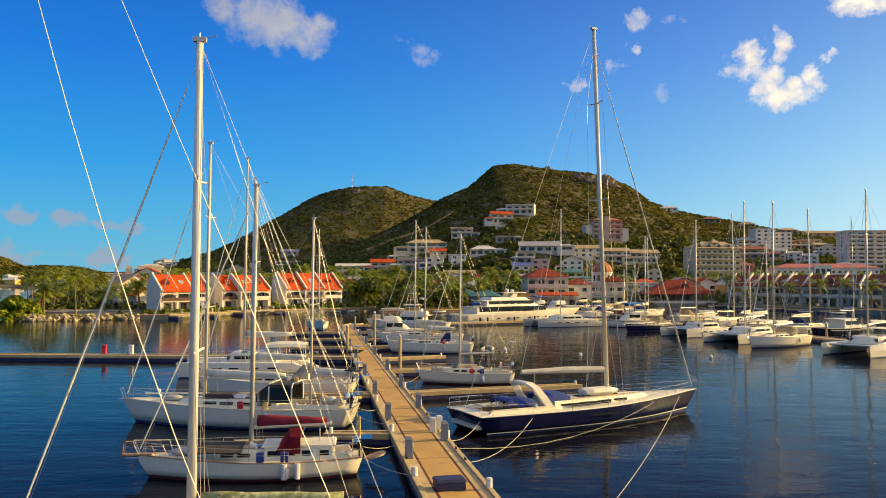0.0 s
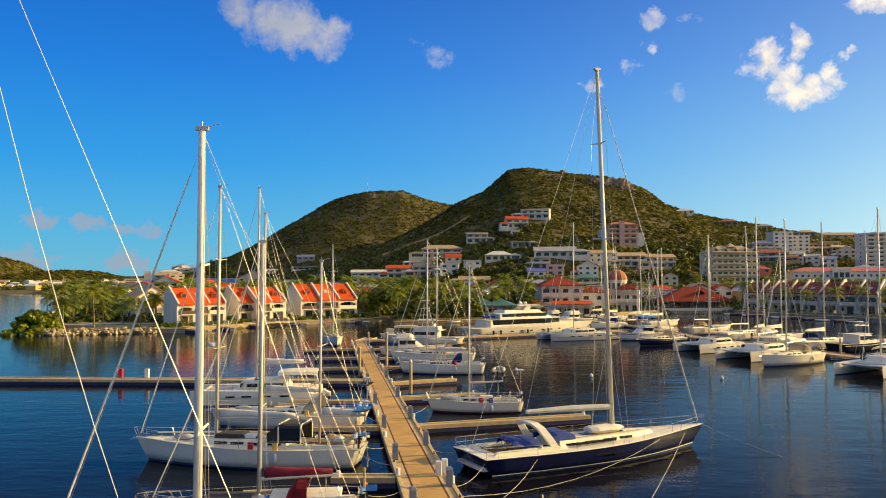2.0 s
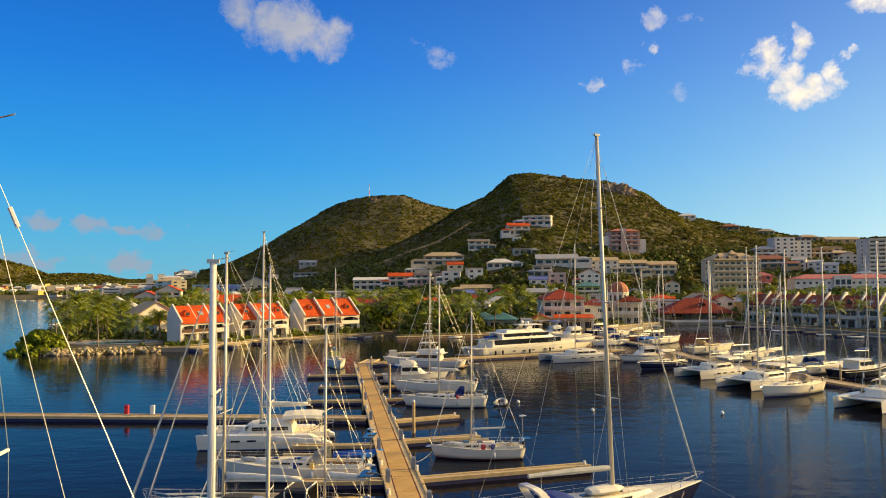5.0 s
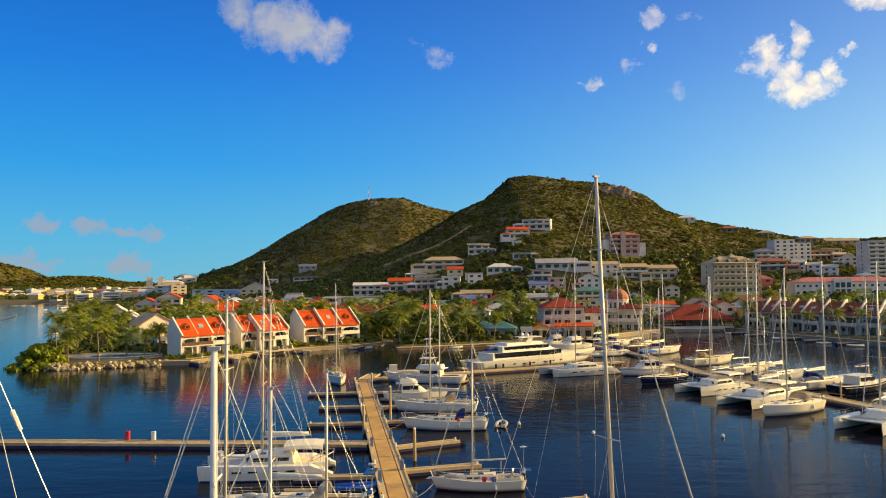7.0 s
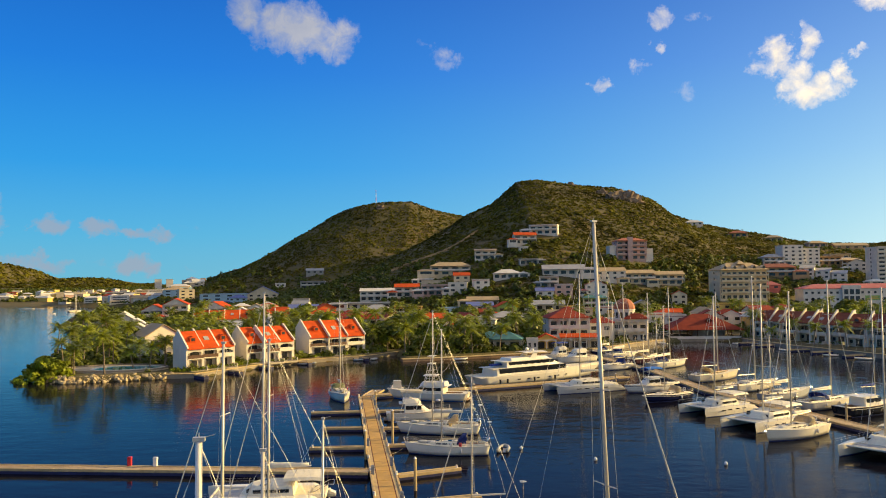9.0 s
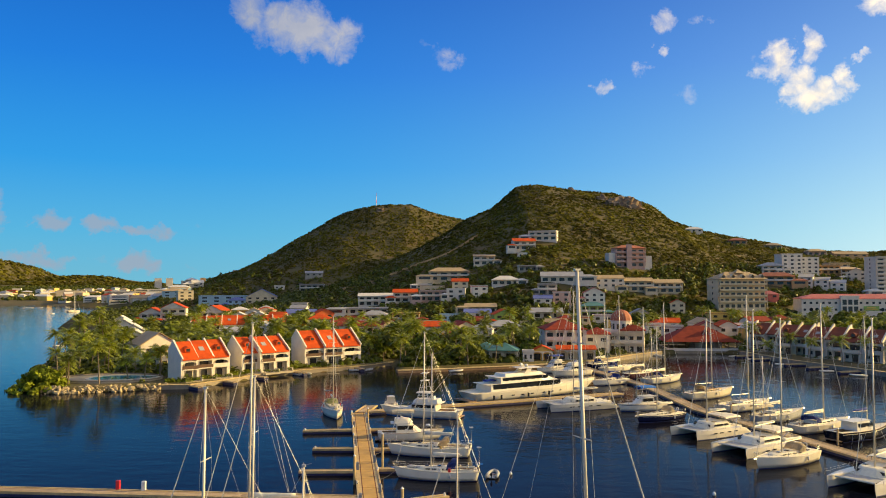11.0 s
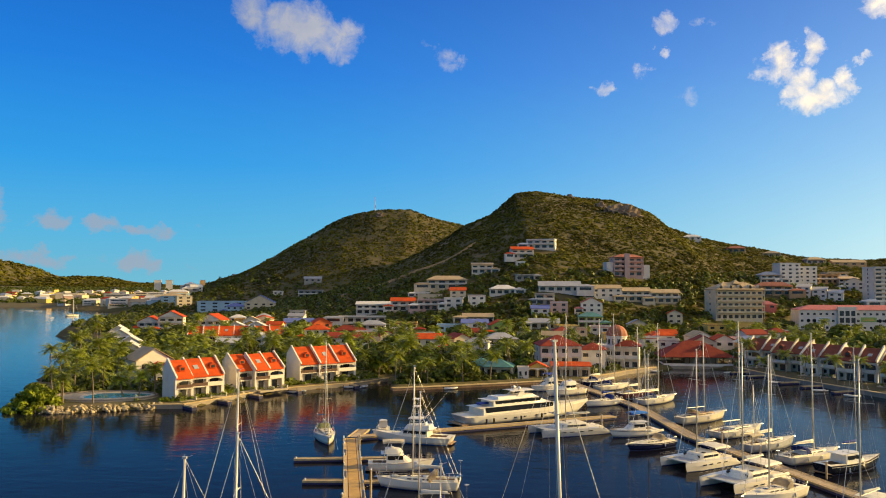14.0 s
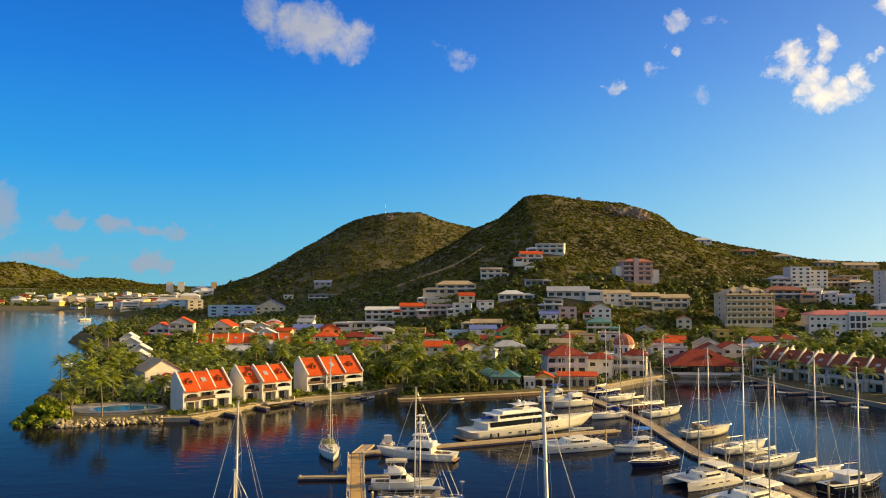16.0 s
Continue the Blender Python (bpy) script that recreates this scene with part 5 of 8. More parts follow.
def build_piers():
    axis = (PIER_B - PIER_A).normalized()
    side = Vector((axis.y, -axis.x))

    def at(y, off):
        k = (y - PIER_A.y) / (PIER_B.y - PIER_A.y)
        return PIER_A + (PIER_B - PIER_A) * k + side * off

    pontoon("main_pier", PIER_A, PIER_B, 3.1, "long tan-decked floating pier with pale edge beams")
    # fingers: y along the pier, length, which side, slant
    right = [(62.5, 15.0, 0.33), (78.0, 8.0, 0.33), (89.5, 8.0, 0.5), (106.5, 8.5, 0.10), (119.5, 8.0, 0.12), (136.0, 8.5, 0.12)]
    left = [(46.3, 3.8, 0.0), (62.5, 7.5, 0.05), (76.5, 8.0, 0.05), (106.0, 7.6, 0.05), (120.5, 6.3, 0.03), (136.3, 8.5, 0.12)]
    for s, rows in ((1, right), (-1, left)):
        for y, L, slope in rows:
            p = at(y, s * 1.5)
            d = Vector((s * 1.0, s * slope)).normalized()
            pontoon("finger_pier", p, p + d * L, 1.15, "narrow floating finger pier beside a boat", deck_z=0.55, plank="plank2", seams=False)
            stub(p.x + d.x * (L - 0.4), p.y + d.y * (L - 0.4), 0.5, 0.35, 0.12)
    p = at(91.8, -1.5)
    pontoon("side_pier", p, (-62, 95.4), 2.3, "long low boarded pier reaching out across the lagoon", plank="plank2")
    pontoon("end_pier", (-17.6, 155.4), (37.5, 182.5), 2.4, "boarded floating pier past the moored yachts", plank="plank2")
    pontoon("corner_platform", (-18.6, 154.5), (-17.6, 163.5), 2.6, "square boarded end of the pier", plank="plank2")
    for a, b in (((36, 246), (46.2, 196)), ((46.2, 196), (48.5, 158)), ((48.5, 158), (59.5, 114)), ((59.5, 114), (73, 74))):
        pontoon("marina_pier", a, b, 2.8, "weathered boarded marina pier between two rows of yachts", plank="plank2")
    for y in (41.5, 52.5, 63.5, 76.0, 92.0, 108.0, 124.0, 140.0):
        for s in (-1, 1):
            q = at(y + s * 2.0, s * 1.22)
            pedestal(q.x, q.y, 9)
    for y in (34.5, 45.0, 56.5, 66.0, 79.5, 90.3, 97.0, 106.5, 119.5, 129.0, 136.5, 147.0, 152.5):
        for s in (-1, 1):
            q = at(y - s * 1.2, s * 1.42)
            stub(q.x, q.y)
    for y in (37.5, 40.0, 50.5, 59.0, 70.0, 83.0, 99.0):
        for s in (-1, 1):
            q = at(y + 0.9 * s, s * 1.38)
            cleat(q.x, q.y, 97)
    d = thing("dock_box", -0.25, 33.6, 0.62, 12, "dark navy dock box standing on the pier", "dock box")
    part("body", box(B(), 0, 0, 0, 1.25, 0.85, 0.34, bevel=0.04), "float_", d)
    part("lid", box(B(), 0, 0, 0.34, 1.32, 0.92, 0.12, taper=0.9), "float_", d)
    for x, y in ((0.55, 46.3), (0.9, 46.9)):
        d = thing("locker", x - 1.6, y - 0.3, 0.62, 9, "tall white dock locker beside the power pedestals", "locker", "dock lockers")
        part("body", box(B(), 0, 0, 0, 0.34, 0.32, 0.85, bevel=0.03), "fender", d)
        part("door", box(B(), 0, -0.165, 0.1, 0.26, 0.03, 0.65), "white", d)
    for x, y, h in ((-12.3, 100.5, 3.6), (-4.9, 85.0, 3.4), (-9.5, 108.0, 5.0), (-16.2, 146.0, 2.6), (33, 172, 2.4), (60.8, 126.5, 2.6), (55, 139, 2.6), (52.5, 152, 2.6), (71, 101, 2.8)):
        piling(x, y, h)


build_piers()


# ---- the boats at their berths ----
def clutter(boat, xa, half, sh, seed):
    """Loose gear lashed about a cruising boat's deck."""
    rng = random.Random(seed)
    for u, s in ((0.36, 1), (0.42, -1), (0.47, 1)):
        part("jerrycan", box(B(), xa(u, 1), s * half(u) * 0.86, sh(u) + 0.02, 0.36, 0.18, 0.46, bevel=0.03), rng.choice(("canvas_blue", "yellow", "red", "fender")), boat)
    for u in (0.74, 0.82):
        bm = B()
        loft(bm, [[(xa(u, 1) + dx, rng.uniform(-0.05, 0.05) + 0.42 * k * math.cos(a), sh(u) + 0.22 + 0.2 * k * math.sin(a)) for a in [2 * math.pi * j / 7 for j in range(7)]] for dx, k in ((-0.7, 0.5), (-0.3, 1.0), (0.3, 0.95), (0.7, 0.4))])
        part("sail_bag", bm, rng.choice(("sail", "canvas_tan", "canvas_grey")), boat, smooth=True)
    for k in range(3):
        c = (xa(0.10 + 0.06 * k, 1), rng.choice((-1, 1)) * half(0.15) * 0.5, sh(0.1) + 0.05)
        part("rope_coil", path_tube(B(), [(c[0] + 0.24 * math.cos(a), c[1] + 0.24 * math.sin(a), c[2] + 0.02 * a) for a in [0.7 * j for j in range(16)]], 0.028, 4), "rope", boat)
    x0, w = xa(0.0, 1), half(0.02)
    part("solar_panel", box(B(), x0 - 0.1, w * 0.45, sh(0) + 0.85, 0.75, 1.2, 0.04), "glass", boat)
    if seed > 2:
        part("stern_pole", tube(B(), (x0 + 0.1, -w * 0.8, sh(0)), (x0 + 0.1, -w * 0.8, sh(0) + 2.6), 0.03, n=5), "steel", boat)
        part("wind_generator", loft(B(), [[(x0 + 0.1 + dx, -w * 0.8 + r * math.cos(a), sh(0) + 2.7 + r * math.sin(a)) for a in [2 * math.pi * j / 6 for j in range(6)]] for dx, r in ((-0.35, 0.04), (0.0, 0.12), (0.3, 0.08))]), "fender", boat)
    part("barbecue", tube(B(), (x0 + 0.25, w * 0.9, sh(0) + 0.75), (x0 + 0.25, w * 0.9, sh(0) + 1.0), 0.2, 0.16, 8), "steel", boat)
    part("folded_awning", path_tube(B(), [(xa(0.62, 1), -half(0.6) * 0.55, sh(0.6) + 0.5), (xa(0.40, 1), -half(0.4) * 0.6, sh(0.4) + 0.52)], 0.13, 7), "canvas_tan", boat)


def cutter_gear(boat, xa, half, sh):
    """Aft trunk cabin, mesh awning, bowsprit and stern gear of the maroon-covered cutter."""
    z = sh(0.3)
    trunk = part("trunk_cabin", box(B(), xa(0.30, 1), 0, z - 0.02, 3.4, half(0.3) * 1.25, 0.62, taper=0.93, bevel=0.05), "gelcoat", boat)
    for s in (-1, 1):
        for k in range(4):
            part("window", box(B(), xa(0.30, 1) - 1.2 + 0.8 * k, s * half(0.3) * 0.612, z + 0.20, 0.46, 0.05, 0.24), "glass", trunk)
    part("trunk_roof", box(B(), xa(0.30, 1), 0, z + 0.60, 3.5, half(0.3) * 1.2, 0.07, taper=0.97), "deck", trunk)
    part("deck_awning", loft(B(), [[(xa(u, 1), w * half(0.6) * 0.8, sh(u) + 0.42 + 0.25 * (1 - w * w)) for w in (-1, -0.5, 0, 0.5, 1)] + [(xa(u, 1), w * half(0.6) * 0.8, sh(u) + 0.36 + 0.25 * (1 - w * w)) for w in (1, 0.5, 0, -0.5, -1)] for u in (0.56, 0.63, 0.70, 0.77)]), "canvas_dark", boat, "dark mesh awning stretched over the foredeck")
    xb = xa(1.0, 1)
    part("bowsprit", box(B(), xb - 0.1, 0, sh(1) - 0.05, 1.4, 0.30, 0.12, bevel=0.02), "teak", boat)
    for s in (-1, 1):
        part("bow_rail", path_tube(B(), [(xb - 1.2, s * 0.75, sh(0.95)), (xb - 0.9, s * 0.72, sh(1) + 0.55), (xb + 0.5, s * 0.16, sh(1) + 0.6), (xb + 0.55, s * 0.14, sh(1))], 0.025, 5), "teak", boat)
    xs = xa(0.0, 1)
    part("horseshoe_buoy", path_tube(B(), [(xs + 0.1, -half(0) * 0.5 + 0.33 * math.cos(a), sh(0) + 0.55 + 0.33 * math.sin(a)) for a in [math.pi * (0.35 + 1.65 * j / 10) for j in range(11)]], 0.10, 6), "orange", boat, "orange horseshoe buoy on the stern rail")
    part("boarding_board", tube(B(), (xs - 0.62, 0.1, sh(0) - 0.12), (xs - 0.60, 0.1, sh(0) - 0.05), 0.55, 0.55, 16), "plank2", boat, "round wooden board at the stern")
    part("cowl_vent", tube(tube(B(), (xa(0.5, 1), 0.5, z), (xa(0.5, 1), 0.5, z + 0.6), 0.09, n=8), (xa(0.5, 1), 0.5, z + 0.6), (xa(0.5, 1) + 0.28, 0.5, z + 0.68), 0.10, 0.15, 8), "fender", boat)
    for u in (0.30, 0.36):
        part("fender", tube(B(), (xa(u, 1), half(u) + 0.08, 0.15), (xa(u, 1), half(u) + 0.08, 0.85), 0.13, n=8), "fender", boat)
    part("stern_post", tube(B(), (xs + 0.15, half(0) * 0.6, sh(0)), (xs + 0.15, half(0) * 0.6, sh(0) + 1.9), 0.05, n=6), "yellow", boat, "yellow-painted stern post")


def ketch_gear(boat, xa, half, sh):
    """Windscreen shelter, deck covers and stern clutter of the ketch."""
    z = sh(0.35)
    xf = xa(0.36, 1)
    hood = part("shelter", loft(B(), [[(xf + dx, -w, z + 0.35), (xf + dx, -w * 0.94, z + h), (xf + dx, w * 0.94, z + h), (xf + dx, w, z + 0.35), (xf + dx, w * 0.94, z + 0.35), (xf + dx, w * 0.88, z + h - 0.07), (xf + dx, -w * 0.88, z + h - 0.07), (xf + dx, -w * 0.94, z + 0.35)] for dx, w, h in ((-1.5, 1.25, 1.45), (0.0, 1.25, 1.5), (0.9, 1.1, 0.8))]), "canvas_dark", boat, "dark canvas shelter over the cockpit")
    for dx in (-1.5, 0.0):
        frame_hoop(boat, "shelter_hoop", xf + dx, 1.27, z + 0.3, 1.24, 0.0, 0.05, "gelcoat")
    part("windscreen", loft(B(), [[(xf + 0.06 + dx, -1.1, z + h), (xf + 0.06 + dx, 1.1, z + h), (xf + 0.12 + dx, 1.1, z + h), (xf + 0.12 + dx, -1.1, z + h)] for dx, h in ((0.0, 1.42), (0.86, 0.8))]), "glass", hood)
    for s in (-1, 1):
        part("side_curtain", box(B(), xf - 0.75, s * 1.22, z + 0.45, 1.3, 0.06, 0.85), "glass", hood)
    part("hatch_cover", box(B(), xa(0.60, 1), 0, sh(0.6) + 0.42, 2.2, 1.3, 0.28, taper=0.85, bevel=0.05), "canvas_dark", boat, "dark canvas cover over the main hatch")
    part("skylight", box(B(), xa(0.52, 1), 0.15, sh(0.5) + 0.42, 1.0, 0.9, 0.24, taper=0.8), "fender", boat)
    xs = xa(0.03, 1)
    part("paddle_board", loft(B(), [[(xs + dx, -half(0.03) - 0.02 + 0.26 * w * math.cos(a), sh(0) + 0.35 + 0.09 * math.sin(a)) for a in [2 * math.pi * j / 8 for j in range(8)]] for dx, w in ((-0.6, 0.2), (-0.2, 0.9), (1.1, 1.0), (1.9, 0.25))]), "yellow", boat, "yellow board lashed to the stern rail", smooth=True)
    for k in range(3):
        part("stowed_bundle", loft(B(), [[(xs + 0.4 + 0.7 * k + dx, 0.5 - 0.6 * k + 0.3 * w * math.cos(a), sh(0) + 0.35 + 0.28 * w * math.sin(a)) for a in [2 * math.pi * j / 7 for j in range(7)]] for dx, w in ((-0.4, 0.4), (-0.1, 1.0), (0.2, 0.9), (0.45, 0.35))]), ("canvas_tan", "sail", "ochre")[k], boat, smooth=True)
    part("spinnaker_pole", tube(B(), (xa(0.60, 1), -half(0.6) * 0.7, sh(0.6) + 0.5), (xa(0.93, 1), -half(0.93) * 0.6, sh(0.93) + 0.35), 0.06, n=6), "alu", boat)


def build_fleet():
    # along the main pier, lagoon side: bows away from the pier
    sailboat(-6.3, 9.7, 187, 13.0, mast_h=18.6, mast_u=0.60, label="white sailboat with slack rigging at the first berth", cover="sail", mast="whitemast", dodger="", r=0.13, boom=0.42, wire=0.006, rake=0.004, gear=False, jib=False, lift_sag=2.2, insulator=True)
    clutter(*sailboat(-8.0, 25.4, 189, 11.8, mast_h=17.0, mast_u=0.575, label="white sailboat with a mottled green tarpaulin over its boom", cover="canvas_green", mast="whitemast", dodger="", r=0.16, boom=0.42, boom_up=0.5, wire=0.009, rake=0.006), seed=1)
    near = sailboat(-9.75, 38.6, 186, 10.7, beam=3.4, free=0.86, mast_h=13.9, mast_u=0.53, label="white cutter with a maroon sail cover, teak trim and red dodger", cover="canvas_red", dodger="canvas_red", mast="alu", boot="bootred", rail="teak", r=0.12, stern=0.5, boom=0.36, boom_up=1.0, wire=0.009)
    clutter(*near, seed=2)
    cutter_gear(*near)
    near = sailboat(-13.9, 52.3, 173, 15.8, beam=4.3, free=1.22, mast_h=18.4, mast_u=0.68, label="large white ketch with two masts and an open cockpit", cover="sail", dodger="", mizzen=13.3, stern=0.6, r=0.12, arch=True, radar=True, wire=0.010)
    clutter(*near, seed=3)
    ketch_gear(*near)
    clutter(*sailboat(-14.05, 65.4, 176, 13.2, free=1.15, mast_h=17.7, mast_u=0.70, label="white sloop with tan-topped cockpit moored stern to the pier", cover="sail", dodger="canvas_grey", arch=True, bimini="", r=0.11), seed=4)
    catamaran(-19.4, 79.6, 186, 13.0, 6.4, 21.6, label="white sailing catamaran with dark saloon windows and raised helm", cover="sail")
    dinghy(-9.5, 73.0, 10, 4.6, "dinghy under a bright blue tarpaulin beside the pier", "canvas_sky")
    clutter(*sailboat(-24.2, 155.0, -74, 13.5, beam=4.0, free=1.4, mast_h=19.3, mast_u=0.55, label="white sailboat moored bow out at the end of the pier", cover="sail", dodger="canvas_green", arch=True, stern=0.6), seed=5)
    # along the main pier, marina side
    big_sloop()
    clutter(*sailboat(1.7, 72.8, 180, 8.8, beam=2.9, free=0.95, mast_h=13.6, mast_u=0.60, label="small white sloop with bare boom moored bow to the pier", cover="", dodger="", boot="bootred", r=0.085, arch=False), seed=6)
    clutter(*sailboat(-1.9, 103.7, 177, 11.4, free=1.2, mast_h=16.2, mast_u=0.60, label="white sloop with blue canvas bundles on its foredeck", cover="sail", dodger="canvas_blue", radar=True), seed=7)
    dinghy(5.6, 105.0, 80, 3.0)
    clutter(*sailboat(-3.6, 118.2, 174, 12.8, free=1.3, mast_h=18.2, mast_u=0.60, label="white cruising sloop with varnished trim moored bow to the pier", cover="sail", dodger="canvas_tan"), seed=8)
    cruiser(-7.1, 130.2, 6, 11.0, 3.8, "white trawler yacht with a pale awning over its flybridge", free=1.3, top="canvas_tan")
    cruiser(-7.0, 153.6, 165, 16.6, 4.8, "white sport-fishing boat with a tall tuna tower and blue bottom", free=1.35, tower=True, fly=True, boot="canvas_sky")
    cruiser(-14.0, 166.0, 100, 6.6, 2.4, "small white cuddy-cabin motor boat", free=0.8, fly=False)
    # beside the end pier
    motor_yacht(17.6, 183.0, 33, 37.0, 7.4, "large white motor yacht with a dark window band and satellite domes")
    catamaran(25.0, 164.0, 203, 15.5, 7.4, 24.0, "greyhull", "grey-hulled racing catamaran with a flat white deck", hard=False)
    # the marina: west side of the pier
    cruiser(37.3, 161.4, 204, 11.0, 3.7, "white motor-sailer with a blue hull stripe and bright blue awning", free=1.3, mast=11.5, top="canvas_sky", fly=False, stripe="navy")
    sailboat(38.2, 149.2, 212, 11.6, free=1.15, hull="navy", mast_h=17.5, label="navy-hulled sloop with a white cove line", cover="sail", dodger="canvas_tan", stripe="gelcoat")
    catamaran(43.5, 135.5, 213, 12.6, 7.0, 19.5, label="white cruising catamaran with curved saloon roof")
    catamaran(46.8, 122.5, 216, 14.0, 7.6, 21.5, label="large white catamaran with wraparound saloon windows")
    sailboat(47.2, 113.2, 215, 13.4, free=1.35, mast_h=20.5, label="white sloop with navy bottom and white horseshoe fenders", cover="sail", dodger="canvas_tan")
    catamaran(54.6, 102.0, 218, 13.6, 7.4, 21.0, label="white catamaran with a trampoline between square bows")
    # the marina: east side
    sailboat(57.0, 180.0, 35, 16.0, beam=4.4, free=1.5, hull="creamhull", mast_h=19.5, label="cream wooden motor-sailer with a long varnished deckhouse", cover="", dodger="canvas_tan", cabin="teak", stern=0.6)
    sailboat(59.4, 163.4, 35, 15.5, free=1.35, mast_h=23.0, label="white racing sloop with a long bare boom", cover="", dodger="")
    sailboat(60.8, 150.0, 33, 14.5, beam=4.3, free=1.4, hull="greyhull", mast_h=17.0, mizzen=12.0, label="weathered grey ketch with a tan cockpit awning", cover="sail", dodger="", bimini="canvas_tan", stern=0.55)
    sailboat(64.2, 140.0, 31, 15.0, free=1.35, mast_h=22.0, label="white cruising sloop with a row of deck hatches", cover="sail", dodger="canvas_blue")
    cruiser(67.8, 133.0, 28, 14.5, 4.2, "navy-hulled motor-sailer with white wheelhouse and long boom", free=1.5, hull="blackhull", stripe="gelcoat", mast=20.0, fly=False)
    sailboat(76, 116, 30, 13.5, free=1.3, hull="navy", mast_h=20.0, label="dark-hulled cruising sloop with white coachroof", cover="sail", dodger="canvas_blue")
    sailboat(53.6, 208.5, 40, 15.5, free=1.35, mast_h=20.5, label="white ketch moored stern to the marina pier", cover="sail", dodger="canvas_blue", mizzen=14.0)
    sailboat(50.5, 219.0, 36, 14.5, free=1.4, hull="bootred", mast_h=19.0, label="maroon-hulled sailing yacht with tan deck", cover="sail", dodger="canvas_tan")
    sailboat(47.0, 235.0, 38, 14.0, free=1.3, mast_h=22.0, label="white sloop with a tall mast near the marina buildings", cover="sail", dodger="canvas_blue")
    sailboat(44.5, 245.5, 38, 13.0, free=1.3, hull="navy", mast_h=20.0, label="dark blue sloop beside the quay", cover="sail", dodger="canvas_blue")
    cruiser(31.0, 222.0, 216, 14.0, 4.6, "white motor cruiser with flybridge behind the big yacht", free=1.5)
    cruiser(27.0, 231.5, 216, 12.0, 4.2, "white motor cruiser with blue canvas aft", free=1.4, top="canvas_blue")
    sailboat(38.5, 203.0, 215, 12.0, free=1.2, mast_h=17.0, label="white sloop moored between motor yachts", cover="canvas_blue", dodger="canvas_blue")
    # at anchor across the lagoon
    sailboat(-304, 612, 120, 13.0, mast_h=18.0, label="white sailboat anchored far across the lagoon", cover="sail", dodger="canvas_blue", gear=False, r=0.16, wire=0.02)
    sailboat(-380, 762, 60, 14.0, mast_h=20.0, label="white sailboat anchored beside the far shore", cover="canvas_blue", dodger="", gear=False, r=0.18, wire=0.02)
    for x, y, h in ((-374, 712, 100), (-490, 900, 20), (-505, 908, 24), (-519, 918, 15), (-170, 330, 60), (-176, 345, 70)):
        dinghy(x, y, h, 8.5 if y > 500 else 5.0, "white open motor boat moored off the far shore", "gelcoat")
    for x, y, h in ((98, 268, 200), (101, 251, 170), (106, 232, 190), (110, 221, 160), (95, 279, 210), (-1, 232.2, 20), (70, 283, 120)):
        dinghy(x, y, h, 4.2, "small open motor boat moored below the quay", "gelcoat")
    for x, y, h in ((-45.5, 222.5, -40), (-43.5, 224.5, -30), (-31, 233.5, 10), (-27, 235, 60)):
        dinghy(x, y, h, 3.4)


